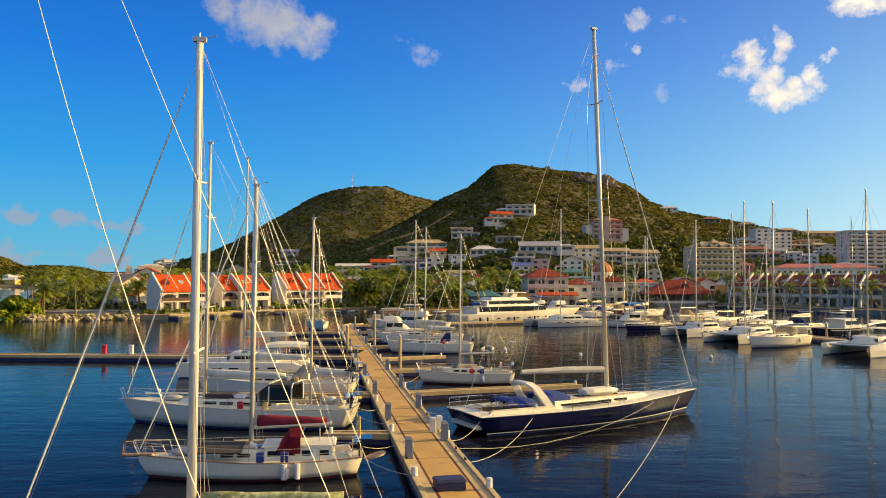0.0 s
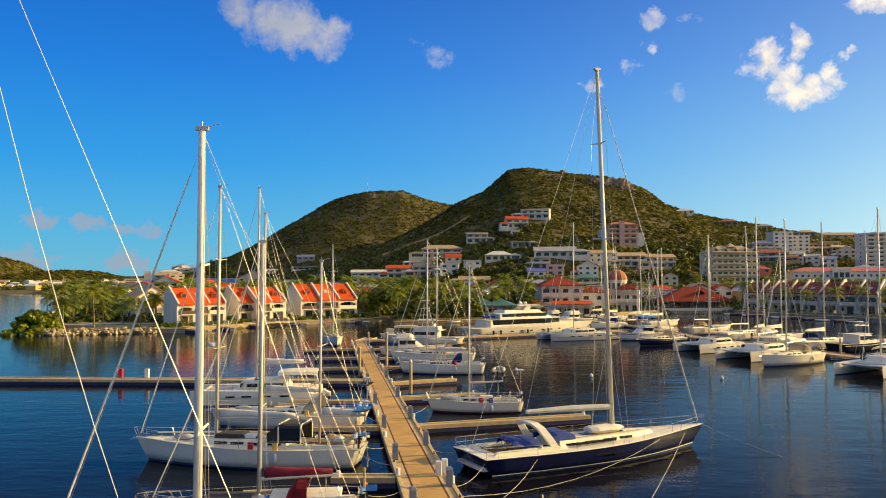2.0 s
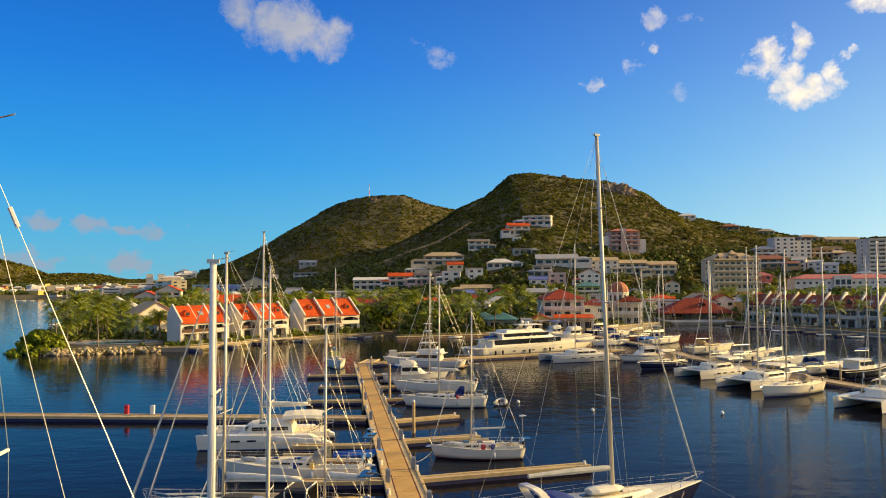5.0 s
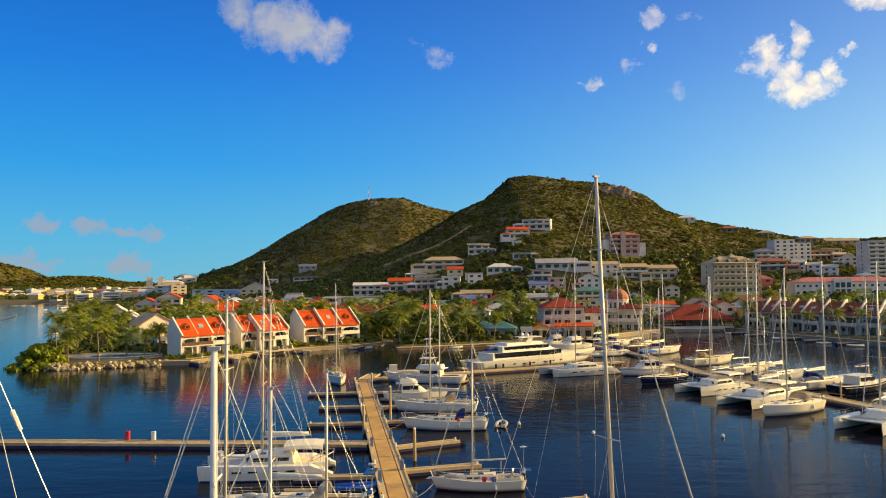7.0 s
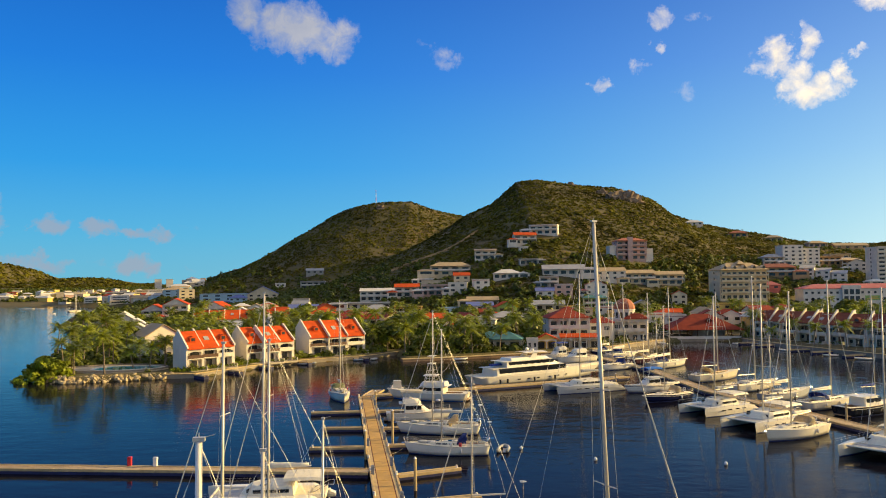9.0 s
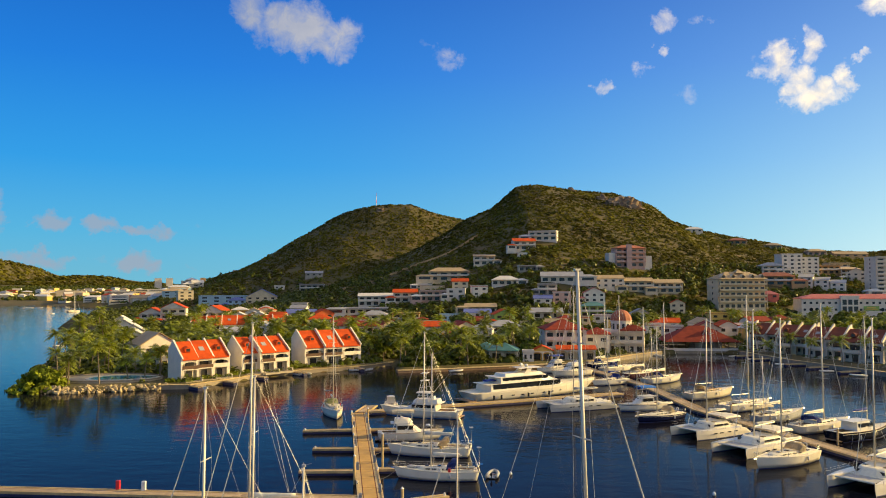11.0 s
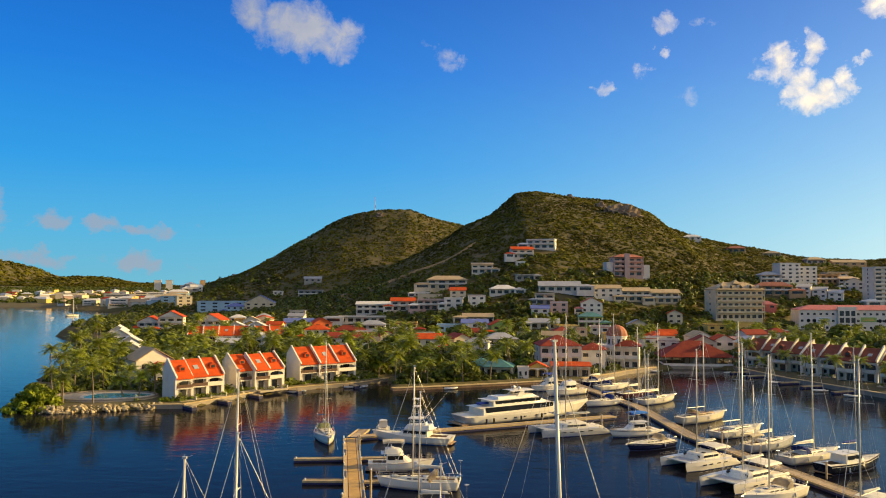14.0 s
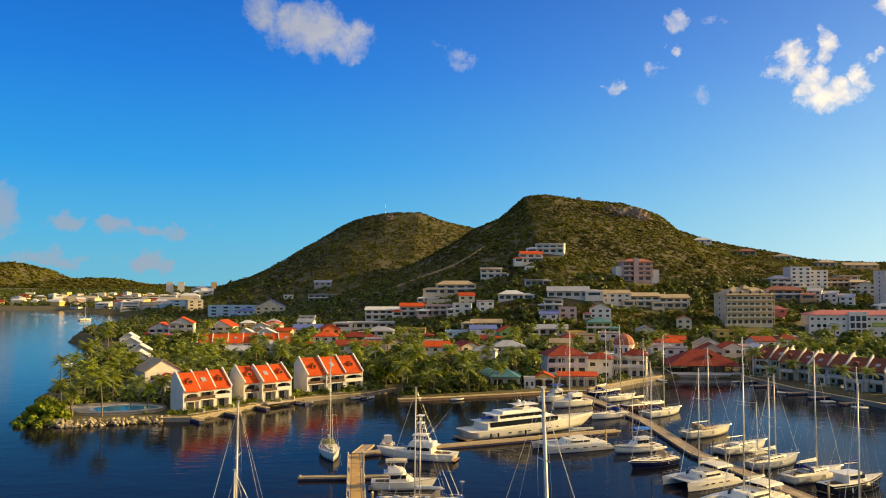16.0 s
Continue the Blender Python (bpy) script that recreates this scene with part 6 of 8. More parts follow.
def big_sloop():
    b, xa, half, sh = sailboat(9.35, 53.5, 27.0, 19.2, beam=4.9, free=1.18, hull="navy", boot="boot", mast_h=26.5, mast_u=0.615, label="large navy-hulled cruising sloop with white deck and arch", deck="deck", rail="gelcoat", cover="",
                               dodger="", boom=0.36, spread=3, r=0.17, stern=0.9, boom_up=1.75, stripe="", genoa="sail", wire=0.014, outboard=False, rake=0.035, gear=False)
    top = sh(0.4)
    # white line above the water, arch over the cockpit, dodger under blue canvas
    for s in (-1, 1):
        part("boot_stripe", loft(B(), [[(xa(u, 0.16), s * (half(u) * 0.905 + 0.02), sh(u) * 0.14), (xa(u, 0.20), s * (half(u) * 0.918 + 0.02), sh(u) * 0.19)] for u in [i / 16 for i in range(17)]], closed=False), "gelcoat", b)
        part("hull_window", box(B(), xa(0.50, 0.7), s * (half(0.5) * 0.985 + 0.01), top * 0.62, 2.2, 0.03, 0.14), "glass", b)
    bm = B()
    rings = []
    for c, h in ((-1, 0), (-0.97, 0.8), (-0.85, 1.45), (-0.5, 1.7), (0.5, 1.7), (0.85, 1.45), (0.97, 0.8), (1, 0)):
        xx, yy, zz = xa(0.31, 1) - 0.75 * h, c * half(0.3) * 0.62, top + h
        rings.append([(xx - 0.30, yy, zz), (xx + 0.26, yy, zz), (xx + 0.26, yy * 0.93, zz - 0.14 * (h > 0)), (xx - 0.30, yy * 0.93, zz - 0.14 * (h > 0))])
    loft(bm, rings)
    part("cockpit_arch", bm, "gelcoat", b)
    zb = sh(0.5) + 0.38 + 1.75
    part("boom_cover", tube(tube(B(), (xa(0.615, 1) - 0.3, 0, zb), (xa(0.615, 1) - 3.4, 0, zb + 0.1), 0.2, 0.22, 8), (xa(0.615, 1) - 3.4, 0, zb + 0.1), (xa(0.615, 1) - 6.9, 0, zb + 0.14), 0.22, 0.14, 8), "canvas_grey", b, "grey canvas cover laced round the boom")
    canopy(b, "spray_hood", xa(0.30, 1), xa(0.40, 1), half(0.35) * 1.0, top, 0.85, "canvas_blue", drop=0.4)
    for x0, x1, zz in ((0.12, 0.19, 0.7), (0.19, 0.26, 0.6)):
        canopy(b, "folded_bimini", xa(x0, 1), xa(x1, 1), half(0.15) * 0.9, top, zz, "canvas_blue", drop=0.3)
    part("deck_tender", loft(B(), [[(xa(0.50, 1) + dx, 0.75 * w * math.cos(a), top + 0.72 + 0.28 * w * math.sin(a)) for a in [2 * math.pi * j / 8 for j in range(8)]] for dx, w in ((0, 0.7), (0.5, 1), (2.0, 1), (2.8, 0.45))]), "sail", b, "rolled dinghy lashed on the coachroof")
    for s in (-1, 1):
        part("cabin_window", box(B(), xa(0.475, 1), s * half(0.47) * 0.635, top + 0.14, 3.3, 0.05, 0.2, rz=-s * 2.5), "glass", b)
    part("sugar_scoop", box(B(), -9.3, 0, 0.42, 0.6, 3.4, 0.2, taper=0.95), "gelcoat", b)
    part("transom_panel", box(B(), -9.15, 0, 0.4, 0.10, 4.0, 0.75), "gelcoat", b)


build_fleet()


def build_lines():
    """Mooring lines between boats, pier and moorings."""
    for a, b, d in (((13.8, 53.8, 1.15), (0.35, 41.2, 0.7), 0.9), ((16.1, 55.9, 1.2), (6.8, 34.0, 0.05), 0.4), ((18.0, 58.0, 1.4), (22.0, 53.5, 0.0), 0.1), ((5.1, 49.0, 1.0), (0.7, 38.0, 0.7), 0.6),
                    ((1.9, 48.0, 1.1), (-0.1, 43.2, 0.7), 0.4), ((0.4, 51.0, 1.1), (-1.4, 52.5, 0.7), 0.2), ((-4.4, 38.0, 1.0), (-1.5, 35.4, 0.7), 0.2), ((-4.5, 40.2, 1.0), (-2.5, 43.4, 0.7), 0.25),
                    ((-6.2, 49.6, 1.2), (-3.6, 48.2, 0.7), 0.2), ((-6.2, 51.8, 1.2), (-4.4, 55.0, 0.7), 0.3), ((-7.6, 63.8, 1.3), (-5.0, 62.0, 0.7), 0.2), ((-2.3, 72.2, 0.95), (-4.1, 67.5, 0.7), 0.3),
                    ((5.8, 73.5, 0.9), (6.6, 65.6, 0.6), 0.3), ((-7.2, 104.0, 1.2), (-9.3, 100.0, 0.7), 0.3), ((-9.6, 119.0, 1.3), (-11.6, 115.0, 0.7), 0.3), ((-14.6, 157.0, 1.3), (-17.0, 151.5, 0.7), 0.4),
                    ((-21.0, 148.5, 1.6), (-19.6, 142.0, 0.7), 0.3)):
        mooring_line(a, b, d)


build_lines()


# ---- buildings: front towards local -y, origin at the middle of the footprint ----
TAKEN = []            # footprints kept free of plants: x, y, radius


def roof_mesh(kind, w, d, h, over=0.5, thick=0.18):
    """A hip, gable, mono or flat roof over w x d, its eaves at z = 0."""
    bm = B()
    a, b = w / 2 + over, d / 2 + over
    if kind == "hip":
        if w >= d:
            top = [(-a + b, 0, h), (a - b, 0, h)] if a - b > 0.1 else [(0, 0, h)]
        else:
            top = [(0, -b + a, h), (0, b - a, h)]
        e = [bm.verts.new((x, y, 0)) for x, y in ((-a, -b), (a, -b), (a, b), (-a, b))]
        t = [bm.verts.new(p) for p in top]
        if len(t) == 1:
            for i in range(4):
                bm.faces.new((e[i], e[(i + 1) % 4], t[0]))
        elif w >= d:
            bm.faces.new((e[0], e[1], t[1], t[0])), bm.faces.new((e[1], e[2], t[1])), bm.faces.new((e[2], e[3], t[0], t[1])), bm.faces.new((e[3], e[0], t[0]))
        else:
            bm.faces.new((e[0], e[1], t[0])), bm.faces.new((e[1], e[2], t[1], t[0])), bm.faces.new((e[2], e[3], t[1])), bm.faces.new((e[3], e[0], t[0], t[1]))
        lo = [bm.verts.new((v.co.x, v.co.y, -thick)) for v in e]
        for i in range(4):
            bm.faces.new((e[(i + 1) % 4], e[i], lo[i], lo[(i + 1) % 4]))
        bm.faces.new(lo[::-1])
    elif kind in ("gable", "gable_front"):
        if kind == "gable_front":
            prof = [(-a, 0), (0, h), (a, 0), (a, -thick), (0, h - thick), (-a, -thick)]
            loft(bm, [[(x, y, z) for x, z in prof] for y in (-b, b)])
        else:
            prof = [(-b, 0), (0, h), (b, 0), (b, -thick), (0, h - thick), (-b, -thick)]
            loft(bm, [[(x, y, z) for y, z in prof] for x in (-a, a)])
        bmesh.ops.recalc_face_normals(bm, faces=bm.faces[:])
    elif kind == "mono":
        loft(bm, [[(x, -b, 0), (x, b, h), (x, b, h - thick), (x, -b, -thick)] for x in (-a, a)])
        bmesh.ops.recalc_face_normals(bm, faces=bm.faces[:])
    else:
        box(bm, 0, 0, -thick, w + 2 * over, d + 2 * over, thick + 0.1)
    return bm


def house(x, y, rz, w, d, storeys, wall, roof, rmat, label, sh=3.0, front="windows", roof_h=0.0, bays=0, name="house", group="houses on the hillside", category="house", over=0.5, z=None, sides=True, balcony="white", base=3.0):
    z = ground_z(x, y) if z is None else z
    ob = thing(name, x, y, z, rz, label, category, group)
    TAKEN.append((x, y, max(w, d) * 0.62))
    H = storeys * sh
    bays = bays or max(2, round(w / 4.6))
    far = math.hypot(x, y) > 900
    front = "windows" if far else front
    if y > 500:
        bays = min(bays, 4)
    deep = 2.1 if front in ("gallery", "arches") else 0.0
    body = part("wall", box(B(), 0, deep / 2, -base, w, d - deep, H + base), wall, ob)
    for k in range(storeys):
        for i in range((1 if w > 20 and math.hypot(x, y) < 1300 else 0) if far else bays):
            xx = -w / 2 + w * (i + 0.5) / bays if not far else 0.0
            tall = front == "gallery" or (front == "arches")
            part("window", box(B(), xx, -d / 2 + deep, k * sh + (0.15 if tall else 1.0), (w / bays * (0.62 if tall else 0.40)) if not far else w * 0.8, 0.12, (1.9 if tall else 1.25) if not far else 1.1), "window", body)
        if deep:
            if k:
                part("balcony_slab", box(B(), 0, -d / 2 + deep / 2, k * sh - 0.2, w, deep + 0.1, 0.24), balcony, ob)
                part("balustrade", box(B(), 0, -d / 2 - 0.02, k * sh + 0.04, w, 0.12, 0.85), balcony, ob)
            posts = 1 if far or y > 470 else min(bays, 3)
            for i in range(posts + 1):
                xx = -w / 2 + 0.15 + (w - 0.3) * i / posts
                part("pillar", box(B(), xx, -d / 2 + 0.12, k * sh, 0.3, 0.28, sh - 0.2), balcony, ob)
            if front == "arches":
                for i in range(bays):
                    x0, bw = -w / 2 + 0.15 + (w - 0.3) * i / bays, (w - 0.3) / bays
                    bm = B()
                    pts = [(x0 + bw * (0.5 - 0.5 * math.cos(math.pi * j / 8)), k * sh + sh - 1.25 + 0.95 * math.sin(math.pi * j / 8)) for j in range(9)]
                    loft(bm, [[(px, -d / 2 + yy, pz), (px, -d / 2 + yy, k * sh + sh)][:: (1 if yy else -1)] + [(px, -d / 2 + (0.28 if yy == 0 else 0), k * sh + sh), (px, -d / 2 + (0.28 if yy == 0 else 0), pz)][:: (1 if yy else 1)] for px, pz in pts for yy in (0,)], closed=True)
                    bmesh.ops.recalc_face_normals(bm, faces=bm.faces[:])
                    part("arch", bm, balcony, ob)
        if sides:
            for s in (-1, 1):
                for i in range(1):
                    yy = -d / 2 + deep + (d - deep) * 0.5
                    part("window", box(B(), s * w / 2, yy, k * sh + 1.0, 0.12, 1.1, 1.3), "window", body)
    if name == "house" and not far and 330 < y < 640 and w >= 11:
        # a lower wing with its own roof, stepping down the slope
        side = 1 if int(abs(x) * 3 + y) % 2 else -1
        ww, wd = w * 0.42, d * 0.55
        wing = part("wing", box(B(), side * (w / 2 + ww * 0.25), -d / 2 + wd * 0.1, -base, ww, wd, base + sh * 0.92), wall, ob)
        part("window", box(B(), side * (w / 2 + ww * 0.25), -d / 2 + wd * 0.1 - wd / 2, 0.5, ww * 0.66, 0.12, 1.6), "window", wing)
        part("wing_roof", roof_mesh("hip", ww, wd, wd * 0.2, 0.45), rmat, ob).location = (side * (w / 2 + ww * 0.25), -d / 2 + wd * 0.1, sh * 0.92 + 0.16)
    rh = roof_h or {"hip": min(w, d) * 0.24, "gable": d * 0.24, "gable_front": w * 0.26, "mono": d * 0.18, "flat": 0}[roof]
    if roof == "flat":
        part("roof", box(B(), 0, 0, H, w + 0.3, d + 0.3, 0.22), rmat, ob)
        sq = lambda k, zz: [(a * (w / 2 + k), b * (d / 2 + k), zz) for a, b in ((-1, -1), (1, -1), (1, 1), (-1, 1))]
        part("parapet", loft(B(), [sq(0.15, H + 0.22), sq(0.15, H + 0.75), sq(-0.08, H + 0.75), sq(-0.08, H + 0.22)], caps=False), wall, ob)
    else:
        part("roof", roof_mesh(roof, w, d, rh, over), rmat, ob).location = (0, 0, H + 0.18)
        if roof in ("gable", "gable_front"):
            bm = B()
            if roof == "gable":
                loft(bm, [[(xx, -d / 2 + deep, H), (xx, d / 2, H), (xx, 0, H + rh * 0.96)] for xx in (-w / 2 + 0.02, w / 2 - 0.02)])
            else:
                loft(bm, [[(-w / 2, yy, H), (w / 2, yy, H), (0, yy, H + rh * 0.96)] for yy in (-d / 2 + deep * 0 + 0.02, d / 2 - 0.02)])
            bmesh.ops.recalc_face_normals(bm, faces=bm.faces[:])
            part("gable_wall", bm, wall, ob)
        elif roof == "mono":
            bm = B()
            loft(bm, [[(xx, -d / 2 + deep, H), (xx, d / 2, H), (xx, d / 2, H + rh * 0.9)] for xx in (-w / 2 + 0.02, w / 2 - 0.02)])
            bmesh.ops.recalc_face_normals(bm, faces=bm.faces[:])
            part("gable_wall", bm, wall, ob)
    return ob


def villa_row(x, y, deg, units, uw=5.4, label="", tile="tile", eave=5.6, ridge=9.9, depth=8.5, z=None, wall="white", steps=(0.0,), group="waterfront villas", terrace=True, rail="timber", rise=0.55):
    """Joined two-storey villas: red roofs falling to the front between raised white party walls. (x, y): the front's first corner."""
    z = ground_z(x, y) if z is None else z
    c, s = math.cos(radians(deg)), math.sin(radians(deg))
    rng = random.Random(int(abs(x * 7 + y)))
    for u in range(units):
        back = steps[u % len(steps)]
        cx, cy = x + c * uw * (u + 0.5) - s * back, y + s * uw * (u + 0.5) + c * back
        v = thing("villa", cx, cy, z, deg, label, "villa", group)
        TAKEN.append((cx - s * depth / 2, cy + c * depth / 2, 5.5))
        iw = uw - 0.36
        body = part("wall", box(B(), 0, depth / 2 + 0.9, -2, iw, depth - 1.8, eave + 2), wall, v)
        # roof slopes: long one to the front, short one behind
        mid = depth * 0.68
        bm = B()
        loft(bm, [[(xx, -0.35, eave), (xx, mid, ridge), (xx, depth, ridge - 2.2), (xx, depth, ridge - 2.45), (xx, mid, ridge - 0.25), (xx, -0.35, eave - 0.25)] for xx in (-iw / 2 - 0.02, iw / 2 + 0.02)])
        bmesh.ops.recalc_face_normals(bm, faces=bm.faces[:])
        roof = part("roof", bm, tile, v, "orange-red tiled roof" if tile == "tile" else "")
        slope = (ridge - eave) / (mid + 0.35)
        if (u + int(x)) % 2 == 0:
            part("skylight", loft(B(), [[(xx, yy, eave + slope * (yy + 0.35) + dz) for yy, dz in ((2.2, 0.02), (3.4, 0.02), (3.4, 0.16), (2.2, 0.16))] for xx in (-0.65, 0.65)]), "roof_grey", roof)
        elif rng.random() < 0.8:
            bm = B()
            loft(bm, [[(-0.8, yy, eave + slope * 2.3 + 0.1), (0.8, yy, eave + slope * 2.3 + 0.1), (0.8, yy, eave + slope * 2.3 + 1.0), (0, yy, eave + slope * 2.3 + 1.5), (-0.8, yy, eave + slope * 2.3 + 1.0)] for yy in (1.6, 4.3)])
            part("dormer", bm, tile, roof)
            part("dormer_window", box(B(), 0, 1.58, eave + slope * 2.3 + 0.25, 1.0, 0.06, 0.75), "window", roof)
        # raised party walls
        for side in ((-1, 1) if u == units - 1 else (-1,)):
            xx = side * uw / 2
            bm = B()
            loft(bm, [[(xx + e, 0.0, -2), (xx + e, 0.0, eave + 0.15), (xx + e, -0.5, eave + 0.15), (xx + e, -0.5, eave + 0.45), (xx + e, mid - 0.1, ridge + rise), (xx + e, mid + 0.35, ridge + rise), (xx + e, mid + 0.35, ridge + 0.1), (xx + e, depth + 0.1, ridge - 2.0), (xx + e, depth + 0.1, -2)] for e in (-0.22, 0.22)])
            bmesh.ops.recalc_face_normals(bm, faces=bm.faces[:])
            part("party_wall", bm, wall, v)
        # lower terrace, upper balcony under an arch or a flat lintel
        part("balcony_slab", box(B(), 0, 0.85, 2.75, iw, 1.9, 0.22), wall, v)
        part("balcony_rail", box(B(), 0, -0.02, 2.97, iw, 0.12, 0.85), rail if u % 3 != 2 else wall, v)
        part("lintel", box(B(), 0, 0.2, eave - 0.75, iw, 0.3, 0.7), wall, v)
        if (u + int(y)) % 2:
            bm = B()
            pts = [(-iw / 2 * math.cos(math.pi * j / 10), eave - 1.65 + 0.9 * math.sin(math.pi * j / 10)) for j in range(11)]
            loft(bm, [[(px, 0.06, pz), (px, 0.06, eave - 0.72), (px, 0.34, eave - 0.72), (px, 0.34, pz)] for px, pz in pts])
            bmesh.ops.recalc_face_normals(bm, faces=bm.faces[:])
            part("arch", bm, wall, v)
        for k, zz in ((0, 0.1), (1, 3.0)):
            door = part("glazed_door", box(B(), 0.4, 1.80, zz, iw * (0.55 if k else 0.36), 0.1, 2.1), "window", body)
            part("door_frame", box(B(), 0.4, 1.77, zz + 2.1, iw * (0.58 if k else 0.39), 0.14, 0.12), "timber", door)
            part("window", box(B(), -iw * 0.36, 1.80, zz + 0.9, iw * 0.16, 0.1, 1.1), "window", body)
        for side in (-1, 1):
            part("pier", box(B(), side * (iw / 2 - 0.22), 0.2, 0, 0.42, 0.4, 2.75), wall, v)
        if terrace:
            part("terrace", box(B(), 0, -1.35, -0.35, uw - 0.1, 2.6, 0.45), "paving", v)
            part("garden_wall", box(B(), uw / 2 - 0.3, -1.35, 0.1, 0.22, 2.4, 0.9), wall, v)
            part("hedge", leafy(B(), [(rng.uniform(-uw / 2, uw / 2), -2.1 + rng.uniform(-0.4, 0.4), 0.45 + rng.uniform(0, 0.5)) for _ in range(10)], 0.42, 8, rng), "leaf", v)


def leafy(bm, centres, size, per, rng, flat=0.7):
    """Small leaf faces spread round each centre."""
    for c in centres:
        for _ in range(per):
            v = Vector((rng.gauss(0, 1), rng.gauss(0, 1), rng.gauss(0, 0.8))).normalized()
            p = Vector(c) + Vector((v.x, v.y, v.z * flat)) * size * rng.uniform(0.75, 1.15)
            n = (v + Vector((rng.uniform(-0.6, 0.6), rng.uniform(-0.6, 0.6), rng.uniform(-0.2, 0.8)))).normalized()
            q = n.to_track_quat("Z", "Y").to_matrix()
            k = size * rng.uniform(0.35, 0.6)
            ang = rng.uniform(0, 6.28)
            pts = [(math.cos(ang + t) * k * f, math.sin(ang + t) * k * f, 0) for t, f in ((0, 1.25), (1.7, 0.7), (3.14, 1.1), (4.6, 0.75))]
            bm.faces.new([bm.verts.new(p + q @ Vector(o)) for o in pts])
    return bm


def hotel_block():
    """The long hotel: five balconied storeys under a mansard."""
    x, y = 162.0, 473.0
    ob = house(x, y, 12, 30, 15, 5, "cream", "hip", "roof_tan", "five-storey cream hotel block with rows of balconies", sh=3.35, front="gallery", roof_h=4.2, bays=8, name="hotel", group="large buildings", category="hotel", balcony="cream")
    for i in (-2, -1, 0, 1, 2):
        part("dormer", roof_mesh("gable_front", 2.6, 3.0, 1.5, 0.1), "cream", ob).location = (i * 6.2, -5.4, 5 * 3.35 + 1.4)
        part("dormer_window", box(B(), i * 6.2, -6.95, 5 * 3.35 + 0.5, 1.4, 0.1, 1.1), "window", ob)
    part("cupola", roof_mesh("hip", 5, 5, 2.4, 0.2), "roof_tan", ob).location = (0, -1.0, 5 * 3.35 + 3.6)


def mall():
    x, y = 226.0, 470.0
    ob = house(x, y, -6, 58, 16, 3, "white", "hip", "roof_pink", "white three-storey shopping building with a pinkish roof and glazed tower", sh=3.9, front="windows", roof_h=2.6, bays=17, name="shopping_centre", group="large buildings", category="shopping centre", sides=False)
    part("tower", box(B(), -3, -8.6, -2, 10, 2.4, 15.6), "white", ob)
    for k in range(3):
        for i in range(3):
            part("tower_window", box(B(), -3 + (i - 1) * 3.1, -9.85, 0.6 + 3.9 * k, 2.2, 0.1, 2.9), "window", ob)
    for i, m, g in ((-15.5, "fender", "roof_green"), (9.0, "green", "green")):
        sign = part("sign_board", box(B(), i, -8.1, 5.0, 8.5, 0.12, 2.6), m, ob)
        for k in (0, 1):
            part("lettering_bar", box(B(), i, -8.2, 5.6 + 0.85 * k, 6.6 - 1.6 * k, 0.08, 0.45), g if m == "fender" else "yellow", sign)
    for i in (-20.6, -23.8, 15, 18.4):
        part("roundel", tube(B(), (i, -8.02, 5.6), (i, -8.16, 5.6), 1.05, n=14), "glass", ob)


def domed_hall():
    x, y = 59.0, 290.0
    ob = house(x, y, -14, 15, 12, 2, "white", "flat", "roof_white", "white waterfront hall with arcades and a terracotta dome", sh=3.6, front="arches", bays=5, name="domed_hall", group="waterfront buildings", category="hall")
    n = 12
    c = (-0.5, -1.0)
    ring = lambda r, zz: [(c[0] + r * math.cos(2 * math.pi * j / n), c[1] + r * math.sin(2 * math.pi * j / n), zz) for j in range(n)]
    drum = part("drum", loft(B(), [ring(3.7, 7.2), ring(3.7, 10.8), ring(3.95, 10.9), ring(3.95, 11.2)]), "white", ob)
    for j in range(n):
        a = 2 * math.pi * (j + 0.5) / n
        part("window", box(B(), c[0] + 3.56 * math.cos(a), c[1] + 3.56 * math.sin(a), 8.1, 0.12, 0.95, 2.0, rz=math.degrees(a)), "window", drum)
    part("dome", loft(B(), [ring(3.85 * math.cos(t), 11.2 + 3.9 * math.sin(t)) for t in [math.pi / 2 * k / 7 * 0.98 for k in range(8)]]), "terracotta", ob, "terracotta dome")
    part("side_roof", roof_mesh("hip", 8.5, 6, 1.8, 0.4), "tile_dark", ob).location = (3.6, -3.4, 7.9)


def pavilion():
    x, y = 89.5, 303.0
    ob = thing("pavilion", x, y, 0.0, -4, "open waterside restaurant under a broad dark-red hip roof", "pavilion", "waterfront buildings")
    TAKEN.append((x, y, 17))
    w, d = 25, 19
    part("platform", box(B(), 0, 0, -1, w, d, 2.0), "concrete", ob)
    part("roof", roof_mesh("hip", w, d, 5.4, 0.9), "tile_dark", ob, "broad dark-red roof").location = (0, 0, 4.4)
    part("roof_vent", roof_mesh("gable_front", 2.6, 2.0, 1.1, 0.2), "tile_dark", ob).location = (2.0, -4.6, 7.4)
    for i in range(9):
        for s in (-1, 1):
            part("post", box(B(), -w / 2 + 0.3 + (w - 0.6) * i / 8, s * (d / 2 - 0.3), 1.0, 0.24, 0.24, 3.3), "timber", ob)
    for s in (-1, 1):
        part("low_wall", box(B(), 0, s * (d / 2 - 0.12), 1.0, w, 0.2, 0.95), "white", ob)
        part("low_wall", box(B(), s * (w / 2 - 0.12), 0, 1.0, 0.2, d - 0.5, 0.95), "white", ob)
    part("kitchen", box(B(), 3, 3, 1.0, 12, 7, 3.3), "grey", ob)


